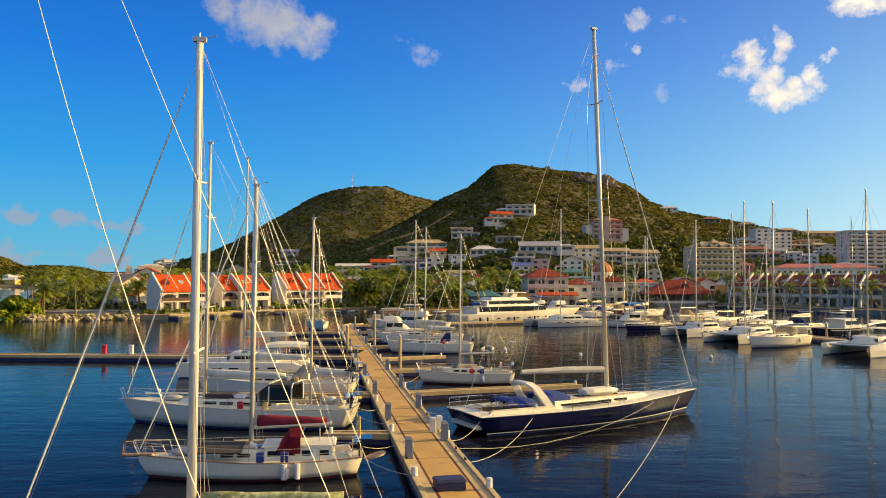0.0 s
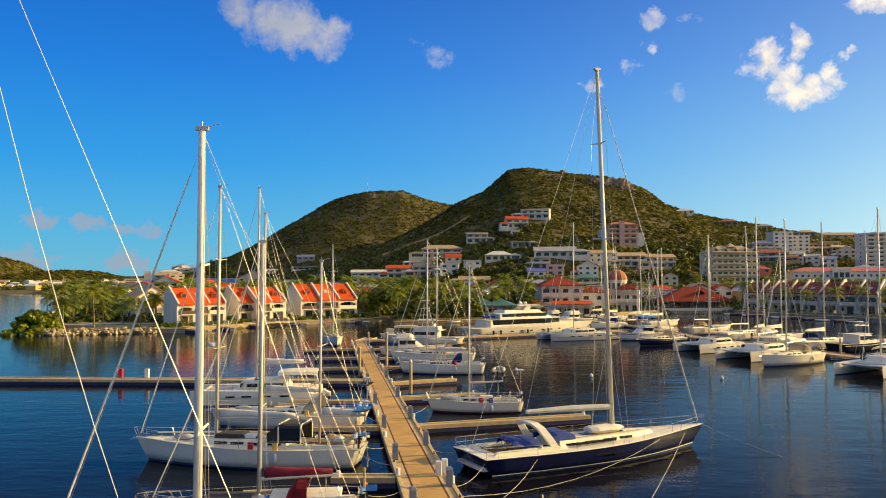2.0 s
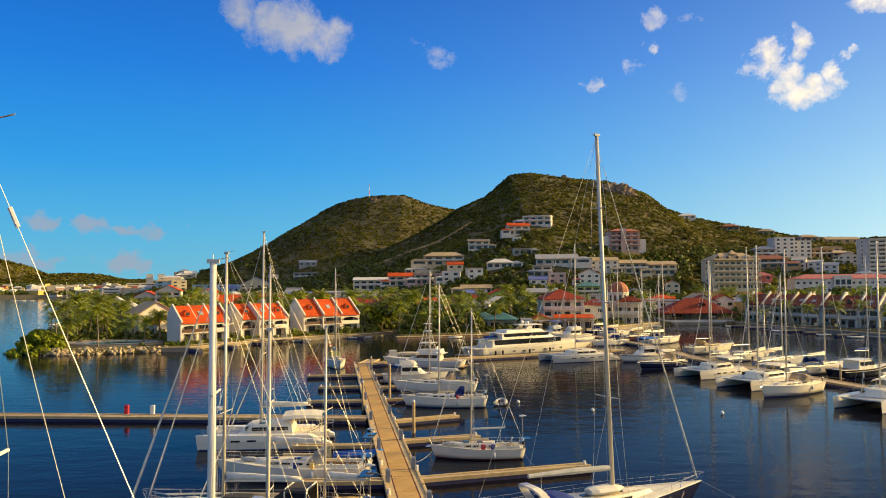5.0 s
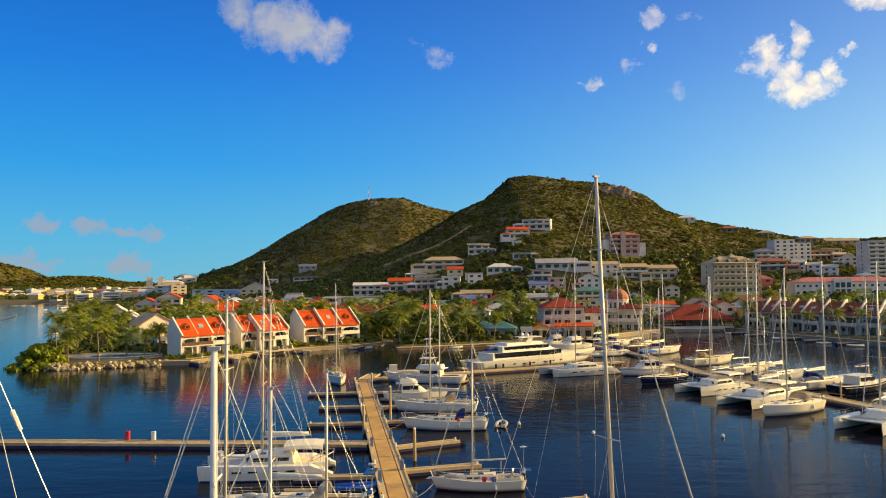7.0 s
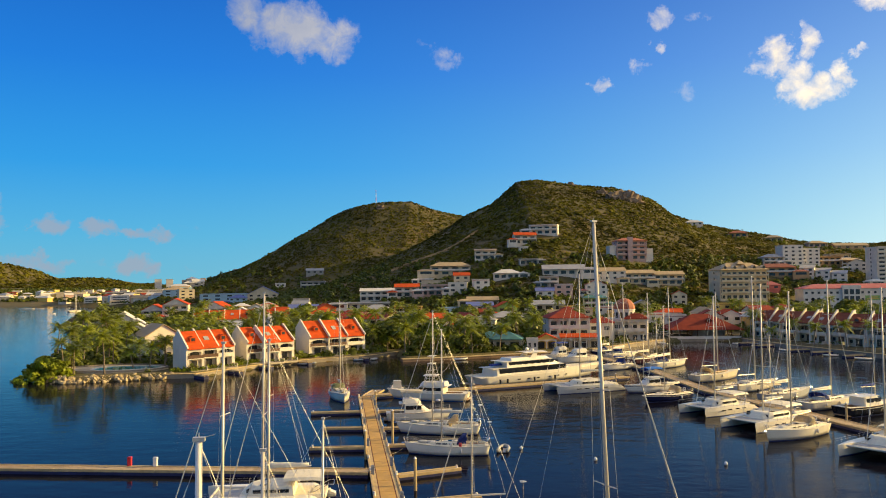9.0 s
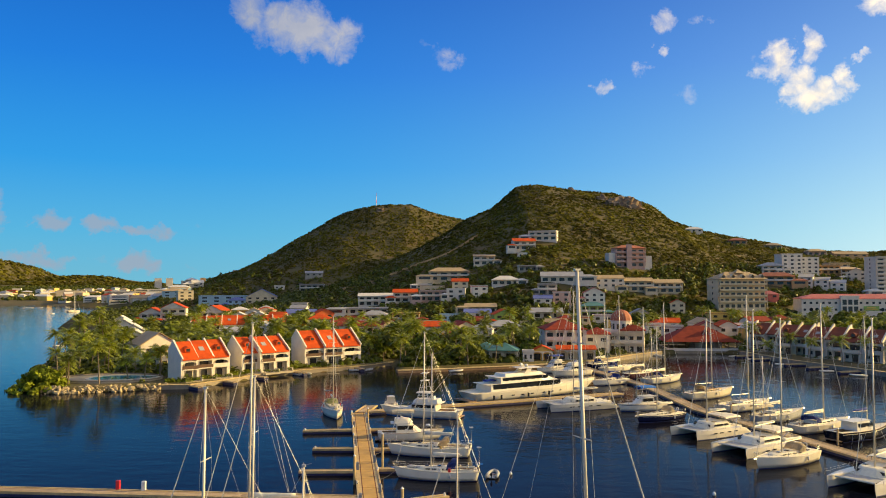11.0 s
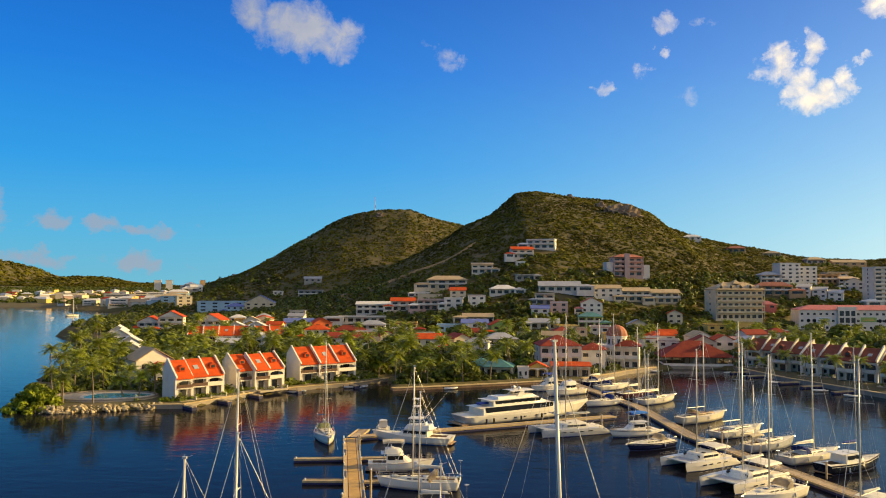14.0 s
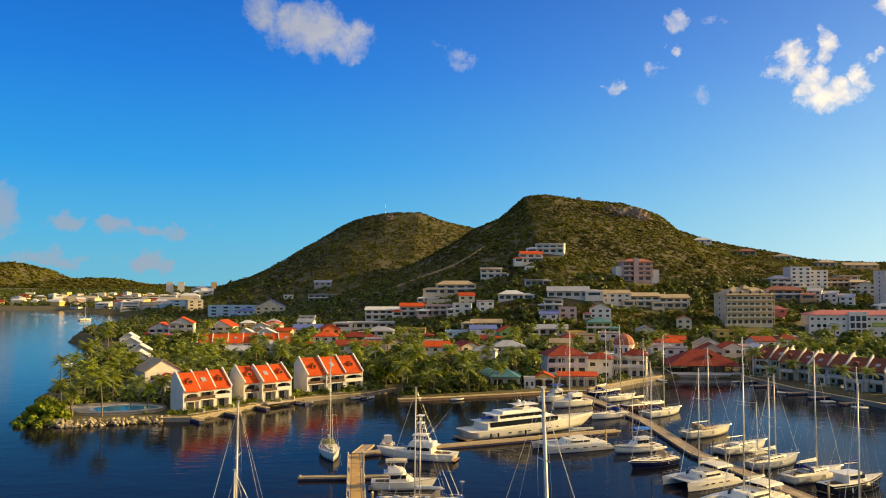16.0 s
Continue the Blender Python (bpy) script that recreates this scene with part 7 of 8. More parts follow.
def build_town():
    # waterfront villas on the point
    villa_row(-69.8, 197.6, 42, 3, 4.6, "white waterfront villa with an orange-red tiled roof and balcony", ridge=9.7, eave=5.5, steps=(0.0, 1.4, 2.2))
    villa_row(-57.9, 213.9, 44, 3, 4.7, "white waterfront villa with an orange-red tiled roof and arched balcony", steps=(2.2, 0.5, 1.2), ridge=9.7)
    villa_row(-45.5, 233.8, 40, 3, 6.3, "white villa with an orange-red roof above a raised terrace", steps=(0.5, 0.0, 0.0), ridge=10.4)
    # second row behind the palms
    villa_row(-120, 347, 14, 4, 6.6, "white villa with red roof among palms", ridge=9.5, terrace=False, group="villas behind the palms", steps=(0, 0, 1.5, 3))
    villa_row(-91, 352, 18, 2, 6.6, "white villa with red roof among palms", ridge=9.5, terrace=False, group="villas behind the palms")
    # white house by the pool, its gable to the water
    house(-87.5, 233.5, 40, 6.5, 7, 1, "white", "gable_front", "tile", "low white wing with an orange-red gable roof", sh=3.6, name="villa", group="villas on the point", category="villa", roof_h=2.4)
    house(-94, 240, 40, 11, 11, 2, "white", "gable_front", "roof_tan", "large white house with a broad gable and tan roof", sh=3.2, name="villa", group="villas on the point", category="villa", roof_h=3.6)
    for x, y, r in ((-122, 292, 20), (-133, 318, 20), (-152, 352, 20), (-163, 375, 20)):
        house(x, y, r, 8, 12, 2, "white", "gable_front", "roof_white", "white waterside house with a pale pitched roof", sh=2.7, name="villa", group="villas on the point", category="villa", roof_h=2.8)
    house(-172, 436, 8, 12, 11, 2, "white", "gable_front", "tile", "white arcaded waterside house with a red pitched roof", front="arches")
    house(-158, 430, 12, 13, 11, 3, "white", "gable_front", "tile", "white three-storey house with a red pitched roof", front="gallery")
    house(-142, 452, -8, 14, 11, 2, "white", "gable_front", "tile", "white house with a red pitched roof", front="arches")
    house(-113, 398, 12, 10, 10, 2, "white", "gable_front", "roof_white", "white house with a pale gable", group="villas behind the palms")
    house(-103, 400, 12, 10, 10, 2, "white", "gable_front", "roof_white", "white house with a pale gable", group="villas behind the palms")
    # right-hand row on the quay
    for i, (x, y) in enumerate(((105, 291), (109.5, 278), (114, 264.5), (119, 250), (124.5, 235), (131, 219))):
        villa_row(x, y, -46 - 2 * (i % 3), 2, 5.6, "cream-white quayside villa with dark brown-red roof and arched balconies", tile="tile_brown", ridge=10.0, eave=6.3, depth=9.5, steps=(0.0, 1.5), wall="cream" if i % 3 == 1 else "white", group="quayside villas", terrace=i % 2 == 0, rail="white", rise=1.0)
    # marina buildings
    house(34.5, 269, 5, 13.5, 13, 3, "white", "hip", "tile_dark", "white three-storey marina building with balconies and a red hip roof", sh=3.1, front="arches", roof_h=3.2, bays=4, name="marina_building", group="waterfront buildings", category="marina building", z=1.2)
    house(48.5, 283, -10, 9, 10, 2, "white", "hip", "tile_dark", "white two-storey house with a dark red hip roof", sh=3.4, group="waterfront buildings", z=1.2)
    domed_hall()
    pavilion()
    house(37.5, 257.5, -3, 12, 5, 1, "cream", "mono", "tile", "low cream quayside shop with an orange-red roof", sh=3.4, front="arches", bays=4, name="shop", group="waterfront buildings", category="shop", z=1.2)
    house(26.5, 256, -3, 6.5, 5, 1, "yellow", "gable_front", "tile", "small yellow quayside shop with an arched front", sh=3.0, front="arches", bays=2, name="shop", group="waterfront buildings", category="shop", z=1.2)
    house(21.6, 251.5, -3, 3.4, 3, 1, "white", "flat", "roof_white", "small white kiosk on the quay", sh=3.0, name="kiosk", group="waterfront buildings", category="kiosk", z=1.2)
    for x, y, w in ((8.5, 263, 8), (14.5, 259, 9)):
        house(x, y, -10, w, w, 1, "white", "hip", "roof_green", "white waterside bar under a turquoise-green pyramid roof", sh=3.0, front="gallery", roof_h=2.2, name="bar", group="waterfront buildings", category="bar")
    hotel_block()
    mall()
    # the town and the hillside: place, turn, size, storeys, wall, roof, label, front
    rows = [
        (14.4, 544, 0, 14.6, 8, 2, "white", "mono", "roof_tan", "white two-storey hillside house with long balconies", "gallery"),
        (42, 554, 8, 15.5, 9, 2, "white", "gable", "tile", "white hillside villa with an orange-red roof", "gallery"),
        (57, 565, -14, 20, 10, 2, "white", "flat", "roof_white", "white flat-roofed hillside villa", "gallery"),
        (40, 536, 4, 6, 5, 1, "white", "flat", "roof_white", "small white outbuilding on the slope", "windows"),
        (26, 487, 0, 16.5, 10, 1, "white", "hip", "roof_white", "white bungalow with a pale hip roof", "gallery"),
        (60, 483, -4, 25, 12, 1, "white", "gable", "roof_grey", "large white house under broad grey roofs", "gallery"),
        (49, 461, -4, 11, 8, 2, "grey", "flat", "roof_grey", "grey terraced house below a large villa", "gallery"),
        (41, 504, 6, 12, 6, 1, "grey", "flat", "roof_grey", "small grey concrete house on the slope", "gallery"),
        (88, 484, 5, 18, 9, 2, "white", "gable", "roof_tan", "long cream building with tan roofs", "windows"),
        (106, 486, 5, 18, 9, 2, "cream", "gable", "roof_tan", "long cream building with tan roofs", "gallery"),
        (124, 488, 5, 18, 9, 2, "cream", "gable", "roof_tan", "long cream building with tan roofs", "gallery"),
        (222, 579, 4, 15, 10, 2, "white", "hip", "roof_grey", "white apartment villa with a grey hip roof", "gallery"),
        (236, 582, 4, 15, 12, 5, "white", "flat", "roof_white", "white stepped apartment block", "windows"),
        (250, 586, 4, 14, 12, 4, "white", "flat", "roof_white", "white stepped apartment block", "windows"),
        (268, 594, 4, 18, 12, 2, "ochre", "flat", "roof_tan", "ochre terraced apartment house", "gallery"),
        (283, 592, 4, 15, 10, 2, "ochre", "mono", "roof_tan", "ochre terraced apartment house", "gallery"),
        (284, 612, 4, 16, 10, 2, "cream", "flat", "roof_tan", "cream terraced apartment house", "gallery"),
        (236, 552, -28, 9, 12, 2, "white", "mono", "roof_grey", "white row house with a grey sloping roof", "windows"),
        (245, 548, -28, 9, 12, 2, "white", "mono", "roof_grey", "white row house with a grey sloping roof", "windows"),
        (254, 544, -28, 9, 12, 2, "white", "mono", "roof_grey", "white row house with a grey sloping roof", "windows"),
        (335, 700, 4, 30, 10, 1, "ochre", "gable", "roof_tan", "long ochre house on the ridge", "windows"),
        (304, 694, 4, 16, 9, 1, "pink", "hip", "roof_tan", "pink house on the ridge", "gallery"),
        (268, 694, -16, 14, 9, 1, "cream", "hip", "roof_tan", "cream house on the ridge", "gallery"),
        (236, 690, -14, 15, 9, 1, "ochre", "hip", "terracotta", "ochre house below the ridge", "gallery"),
        (202, 702, -10, 15, 9, 1, "white", "hip", "roof_white", "white bungalow on the ridge", "windows"),
        (289, 545, 3, 26, 16, 9, "white", "flat", "roof_white", "tall white apartment tower with balcony bands", "gallery"),
        (212, 545, -15, 24, 11, 2, "ochre", "hip", "terracotta", "ochre house with a terracotta roof behind the hotel", "gallery"),
        (284, 582, -24, 13, 10, 2, "white", "gable_front", "roof_white", "white gabled house beside the tower", "windows"),
        (188, 500, -14, 16, 9, 1, "roof_pink", "hip", "roof_pink", "low building with a faded red roof beside the hotel", "windows"),
        (-169, 722, 10, 9, 7, 1, "white", "flat", "roof_white", "small white house on the shaded slope", "windows"),
        (-132, 686, 6, 21, 8, 2, "grey", "flat", "roof_grey", "long grey house on the shaded slope", "gallery"),
        (-141, 742, 8, 16, 9, 1, "grey", "gable", "roof_grey", "grey-roofed house on the shaded slope", "windows"),
        (-208, 682, 8, 40, 16, 3, "blue", "flat", "roof_grey", "large pale blue commercial building", "windows"),
        (-164, 640, 10, 24, 12, 2, "cream", "gable_front", "roof_blue", "cream building with blue-grey roofs", "windows"),
        (-182, 632, 10, 14, 10, 2, "blue", "hip", "roof_blue", "pale blue house with a blue-grey roof", "windows"),
        (-55, 500, 4, 22, 10, 2, "white", "mono", "roof_white", "white villa with a row of arched windows", "arches"),
        (-59, 475, 4, 28, 8, 1, "white", "flat", "roof_grey", "long white terrace building", "gallery"),
        (-36, 494, 4, 15, 9, 2, "white", "gable", "tile", "white three-storey house with red eaves", "gallery"),
        (-18, 482, 2, 17, 10, 2, "pink", "flat", "roof_white", "pink and white terraced house", "gallery"),
        (-4, 474, -2, 11, 9, 2, "white", "flat", "roof_white", "white stepped hillside house", "windows"),
        (-9.6, 534, 2, 27, 11, 2, "cream", "hip", "roof_tan", "cream hillside villa with brown hip roofs", "gallery"),
        (-26, 524, 2, 11, 6, 1, "white", "flat", "roof_white", "white retaining terrace on the slope", "windows"),
        (-106, 512, 8, 10, 8, 2, "grey", "flat", "roof_white", "grey flat-roofed house above the trees", "windows"),
        (-90, 440, 12, 16, 9, 2, "white", "gable", "roof_blue", "white house with a long blue metal roof", "windows"),
        (-77, 436, 24, 10, 9, 2, "orange", "gable_front", "tile", "bright orange gabled house with a red roof", "windows"),
        (-58, 420, 2, 18, 10, 1, "grey", "hip", "tile_dark", "low house with a dull red roof", "gallery"),
        (-47, 424, 2, 14, 9, 2, "white", "hip", "roof_grey", "white arched house with a grey roof", "arches"),
        (-52, 343, 10, 9, 9, 2, "white", "gable", "tile_dark", "white house with a dark red roof", "windows"),
        (-42, 341, 10, 9, 9, 2, "white", "gable", "tile_dark", "white arcaded house with dark red roof", "arches"),
        (-33, 352, 30, 8, 9, 2, "cream", "gable_front", "tile_dark", "cream gabled house with dark red roof", "windows"),
        (-31, 434, 2, 15, 10, 2, "yellow", "flat", "tile_dark", "yellow house with a red-roofed loggia", "gallery"),
        (-17, 362, 2, 12, 9, 2, "cream", "flat", "roof_white", "cream flat-roofed house with a roof terrace", "gallery"),
        (-4, 419, 0, 16, 10, 2, "blue", "flat", "roof_white", "pale blue house with white parapets", "windows"),
        (8, 421, 0, 14, 10, 2, "white", "mono", "roof_blue", "white house with a blue-grey roof", "windows"),
        (-13, 338, 4, 12, 9, 2, "white", "gable", "tile", "white house with a red roof among trees", "windows"),
        (0, 341, 24, 8, 10, 2, "cream", "gable_front", "tile_dark", "cream gabled house with dark red roof", "windows"),
        (21, 413, 10, 11, 9, 2, "green", "gable_front", "tile", "lime green gabled house with a red roof", "windows"),
        (10, 440, 0, 17, 8, 1, "cream", "gable", "roof_tan", "long low house with a tan roof", "gallery"),
        (45, 446, -4, 10, 8, 1, "white", "gable", "roof_blue", "white bungalow with a blue-grey roof", "windows"),
        (45, 425, -4, 16, 9, 1, "white", "gable", "roof_grey", "white bungalow with a grey roof", "gallery"),
        (56, 450, -6, 10, 8, 2, "pink", "flat", "roof_white", "pink house with a roof terrace", "windows"),
        (71, 434, -6, 13, 9, 2, "green", "hip", "roof_green", "green-roofed house beside the road", "gallery"),
        (75, 455, -6, 12, 9, 2, "white", "gable_front", "roof_pink", "white house with a pink-red roof", "windows"),
        (96, 394, -6, 9, 8, 1, "cream", "hip", "tile", "small house with an orange-red roof", "windows"),
        (60, 330, -10, 22, 8, 1, "white", "flat", "roof_grey", "low white service building behind the marina", "windows"),
        (18, 340, 4, 14, 10, 2, "white", "hip", "roof_grey", "white house among palms behind the quay", "gallery"),
        (-70, 388, 10, 12, 9, 2, "white", "hip", "tile", "white house with a red roof among palms", "windows"),
    ]
    for x, y, r, w, d, n, wall, roof, rm, label, front in rows:
        house(x, y, r, w, d, n, wall, roof, rm, label, front=front, sides=w > 16, sh=2.8)
    # small houses filling the streets of the town
    rng = random.Random(21)
    made = tries = 0
    while made < 44 and tries < 4000:
        tries += 1
        y = rng.uniform(318, 500)
        x = rng.uniform(-0.30, 0.40) * y
        if any(abs(x / y - k) < 0.024 for k in (-0.177, -0.071, 0.051)) or any((x - a) ** 2 + (y - b) ** 2 < (r + 5.5) ** 2 for a, b, r in TAKEN) or shore_distance(np.array([x]), np.array([y]))[0] < 8:
            continue
        roof = rng.choice(("hip", "gable_front", "gable", "flat", "hip"))
        rm = rng.choice(("tile_dark", "tile", "roof_white", "roof_grey", "tile_dark", "roof_tan"))
        look_ = {"tile_dark": "dark red", "tile": "orange-red", "roof_white": "pale", "roof_grey": "grey", "roof_tan": "tan"}[rm]
        wall = rng.choice(("white", "cream", "white", "yellow", "white"))
        house(x, y, rng.uniform(-14, 16), rng.uniform(8, 10.5), rng.uniform(7, 9), rng.choice((1, 2, 2)), wall, roof, rm, f"small {wall} town house with a {look_} roof", sides=False, bays=2, sh=2.9, group="town houses")
        made += 1
    # the pink hotel on the slope
    ob = house(110, 530, 8, 20, 11, 4, "pink", "hip", "terracotta", "pink four-storey hillside hotel with galleries", sh=3.0, front="gallery", roof_h=2.0, bays=6, name="hotel", group="large buildings", category="hotel", balcony="pink")
    part("stair_tower", box(B(), -1.5, -5.9, -3, 3.4, 1.4, 17.5), "pink", ob)
    part("end_wing", box(B(), 12.6, 1, -4, 5, 8, 11), "white", ob)
    part("end_wing", box(B(), -12.2, 1, -4, 4.4, 8, 13), "white", ob)
    # walls along the road
    for x, y, L, r in ((40, 408, 21, 0), (-20, 512, 16, 4)):
        w = thing("retaining_wall", x, y, ground_z(x, y) - 1, r, "long pale retaining wall beside the road", "wall", "retaining walls")
        part("wall", box(B(), 0, 0, 0, L, 0.5, 4.2), "cream", w)
        part("coping", box(B(), 0, 0, 4.2, L + 0.2, 0.7, 0.15), "concrete", w)
    # the town across the lagoon
    rng = random.Random(5)
    walls, roofs = ["white", "cream", "white", "yellow", "cream", "white", "pink", "yellow"], ["roof_white", "roof_tan", "tile_dark", "roof_white", "roof_grey"]
    for i in range(222):
        t = rng.uniform(0.0, 1.0)
        dist = 1000 + 700 * rng.random() ** 2.0
        ang = radians(-32.5 + 17.0 * t + rng.uniform(-0.4, 0.4))
        x, y = dist * math.sin(ang), dist * math.cos(ang)
        if shore_distance(np.array([x]), np.array([y]))[0] < 12:
            continue
        w, n = rng.uniform(9, 22), rng.choice((1, 2, 2, 2, 3, 3))
        house(x, y, rng.uniform(-25, 45), w, rng.uniform(9, 14), n, rng.choice(walls), rng.choice(("flat", "hip", "gable", "flat")), rng.choice(roofs), "distant town building across the lagoon", front=rng.choice(("windows", "gallery")), group="town across the lagoon", sides=False, bays=max(2, int(w / 6)))
    for i in range(22):
        y = rng.uniform(690, 960)
        x = -y * rng.uniform(0.335, 0.40)
        if shore_distance(np.array([x]), np.array([y]))[0] < 8:
            continue
        house(x, y, rng.uniform(-5, 30), rng.uniform(10, 20), rng.uniform(9, 12), rng.choice((2, 2, 3)), rng.choice(("white", "blue", "cream", "grey")), rng.choice(("flat", "hip", "gable")), rng.choice(("roof_white", "roof_grey", "roof_tan")), "lagoon-side house below the shaded hill", group="town across the lagoon", sides=False, bays=2, sh=2.9)
    for x, y, w, n, m in ((-598, 1190, 42, 4, "cream"), (-505, 1140, 34, 4, "grey"), (-470, 1150, 26, 5, "cream"), (-440, 1120, 24, 5, "white"), (-380, 1010, 32, 4, "cream"), (-640, 1700, 14, 8, "white"), (-665, 1700, 14, 8, "white"), (-500, 1500, 10, 9, "ochre")):
        house(x, y, 20, w, 14, n, m, "flat", "roof_white", "larger flat-roofed building across the lagoon", front="gallery", group="town across the lagoon", sides=False)


build_town()


# ---- shore works: sea walls, docks, pool, boulders ----
def wall_run(name, pts, width, z0, z1, material, label, category):
    ob = thing(name, 0, 0, 0, 0, label, category)
    for (x0, y0), (x1, y1) in zip(pts, pts[1:]):
        L, a = math.hypot(x1 - x0, y1 - y0), math.degrees(math.atan2(y1 - y0, x1 - x0))
        part("wall_section", box(B(), (x0 + x1) / 2, (y0 + y1) / 2, z0, L + 0.1, width, z1 - z0, rz=a), material, ob)
        part("coping", box(B(), (x0 + x1) / 2, (y0 + y1) / 2, z1, L + 0.1, width + 0.25, 0.14, rz=a), "beam" if material != "white" else "white", ob)


def build_shore():
    wall_run("sea_wall", [(-74, 192.2), (-66.5, 193.3), (-60.3, 205), (-55.3, 216), (-47.2, 226), (-41.2, 231), (-29.2, 239), (-21.5, 251)], 1.0, -1, 1.0, "concrete", "low concrete sea wall below the villas", "sea wall")
    wall_run("boardwalk", [(-18, 229.4), (-9, 232.4), (8, 239.4), (26, 247.4), (40, 251.4)], 2.4, -1, 0.65, "plank", "timber-faced quay in front of the trees", "quay")
    wall_run("quay_wall", [(40, 251), (50, 263), (60, 276), (72, 288)], 1.2, -1, 1.2, "concrete", "concrete quay wall by the marina buildings", "quay")
    wall_run("quay_wall", [(101, 290), (106, 256), (112, 238), (119, 215), (150, 190)], 1.2, -1, 1.2, "concrete", "pale concrete quay wall below the villas", "quay")
    for x, y, a in ((-66, 193.5, -44), (-60.5, 203, -40), (-55.5, 214, -38), (-47, 224.5, -40), (-31, 236.5, -60)):
        d = Vector((math.cos(radians(a)), math.sin(radians(a))))
        pontoon("jetty", (x, y), (x + d.x * 5, y + d.y * 5), 1.3, "short timber jetty below the villas", deck_z=0.85, plank="plank2", seams=False, group="villa jetties")
    for y in (279, 268, 250, 241, 229):
        x = np.interp(y, [215, 238, 256, 290], [119, 112, 106, 101])
        pontoon("jetty", (x - 0.5, y), (x - 7.5, y - 2.2), 1.2, "short timber jetty below the quay", deck_z=0.7, plank="plank2", seams=False, group="quay jetties")
    # pool terrace on the point
    ring = lambda r, k=1.0, n=28: [(-90.5 + 13.5 * r * math.cos(2 * math.pi * i / n) * k, 203.0 + 9.5 * r * math.sin(2 * math.pi * i / n)) for i in range(n)]
    terrace = tagged(part("pool_terrace", prism(B(), ring(1.0), 0.6, 1.55), "paving"), "raised oval paved terrace round the swimming pool", "terrace")
    wall = B()
    a, b = ring(1.0), ring(0.965)
    loft(wall, [[(x, y, 1.55) for x, y in a], [(x, y, 1.85) for x, y in a], [(x, y, 1.85) for x, y in b], [(x, y, 1.55) for x, y in b]], caps=False)
    part("low_wall", wall, "concrete", terrace)
    pool = thing("swimming_pool", -88.5, 203.0, 1.56, 12, "turquoise swimming pool on the raised terrace", "swimming pool")
    oval = lambda r: [(8.8 * r * math.cos(t) + 1.4 * math.cos(2 * t), 5.2 * r * math.sin(t)) for t in [2 * math.pi * i / 24 for i in range(24)]]
    part("pool_water", prism(B(), oval(0.93), 0.0, 0.03), "poolwater", pool)
    rim = B()
    loft(rim, [[(x, y, 0.0) for x, y in oval(1.05)], [(x, y, 0.14) for x, y in oval(1.05)], [(x, y, 0.14) for x, y in oval(0.94)], [(x, y, 0.0) for x, y in oval(0.94)]], caps=False)
    part("pool_rim", rim, "white", pool)
    # boulders along the point
    rng = random.Random(11)
    meshes = []
    for k in range(6):
        bm = B()
        bmesh.ops.create_icosphere(bm, subdivisions=1, radius=0.5)
        for v in bm.verts:
            v.co *= rng.uniform(0.75, 1.25)
            v.co.z *= 0.8
        meshes.append(mesh_of("boulder", bm, "rock"))
    edge = [(-103, 187.5), (-100, 185.6), (-95, 183.4), (-84, 187.2), (-76, 190.6), (-72.5, 191.6)]
    bank = tagged(new("boulder_bank"), "bank of pale boulders along the point's waterline", "boulders")
    spots = []
    for (x0, y0), (x1, y1) in zip(edge, edge[1:]):
        L = math.hypot(x1 - x0, y1 - y0)
        for i in range(int(L * 8.2)):
            t, o = rng.random(), rng.random()
            spots.append((x0 + (x1 - x0) * t - 0.2 + o * 0.6, y0 + (y1 - y0) * t - 0.9 + 3.4 * o, 0.05 + 1.15 * o, rng.choice((0.45, 0.6, 0.8, 1.0, 1.5)) * rng.uniform(0.85, 1.15)))
    for x, y, z, s in spots:
        ob = new("boulder", rng.choice(meshes))
        ob.parent = bank
        ob.matrix_basis = pose(x, y, z, rng.uniform(0, 360), rng.uniform(0, 60), rng.uniform(0, 360)) @ Matrix.Diagonal((s, s * rng.uniform(0.7, 1.1), s * 0.85, 1))
    # floating odds and ends
    for x, y, m, l in ((-40.5, 94.9, "red", "red lifebuoy cabinet on the side pier"), (-37.2, 94.6, "fender", "white post box on the side pier")):
        p = thing("pier_cabinet", x, y, 0.62, 0, l, "pier cabinet")
        part("body", box(B(), 0, 0, 0, 0.5, 0.4, 1.0, bevel=0.04), m, p)
        part("lid", box(B(), 0, 0, 1.0, 0.56, 0.46, 0.12, taper=0.7), m, p)
    for x, y in ((16.8, 99), (8.0, 106), (32, 96), (-52, 84)):
        p = thing("mooring_buoy", x, y, 0.05, 0, "small white mooring buoy afloat", "buoy", "mooring buoys")
        part("float", loft(B(), [[(r * math.cos(2 * math.pi * j / 10), r * math.sin(2 * math.pi * j / 10), zz) for j in range(10)] for r, zz in ((0.06, -0.15), (0.22, 0.0), (0.22, 0.2), (0.06, 0.4))]), "fender", p, smooth=True)
    # dirt road cut along the spur, banked on its lower side
    line = [(-92, 598), (-70, 606), (-45, 613), (-20, 620), (0, 626), (14, 640)]
    road = [(line[i][0] + (line[i + 1][0] - line[i][0]) * k / 5, line[i][1] + (line[i + 1][1] - line[i][1]) * k / 5) for i in range(5) for k in range(5)]
    rings = [[(x, y - 4.2, ground_z(x, y) - 1.6), (x, y - 3.2, ground_z(x, y) + 1.0), (x, y + 2.4, ground_z(x, y) + 1.3), (x, y + 3.2, ground_z(x, y) - 0.5)] for x, y in road]
    tagged(part("dirt_road", loft(B(), rings), "track"), "pale dirt road cut across the brown hillside", "road", kind="structure")
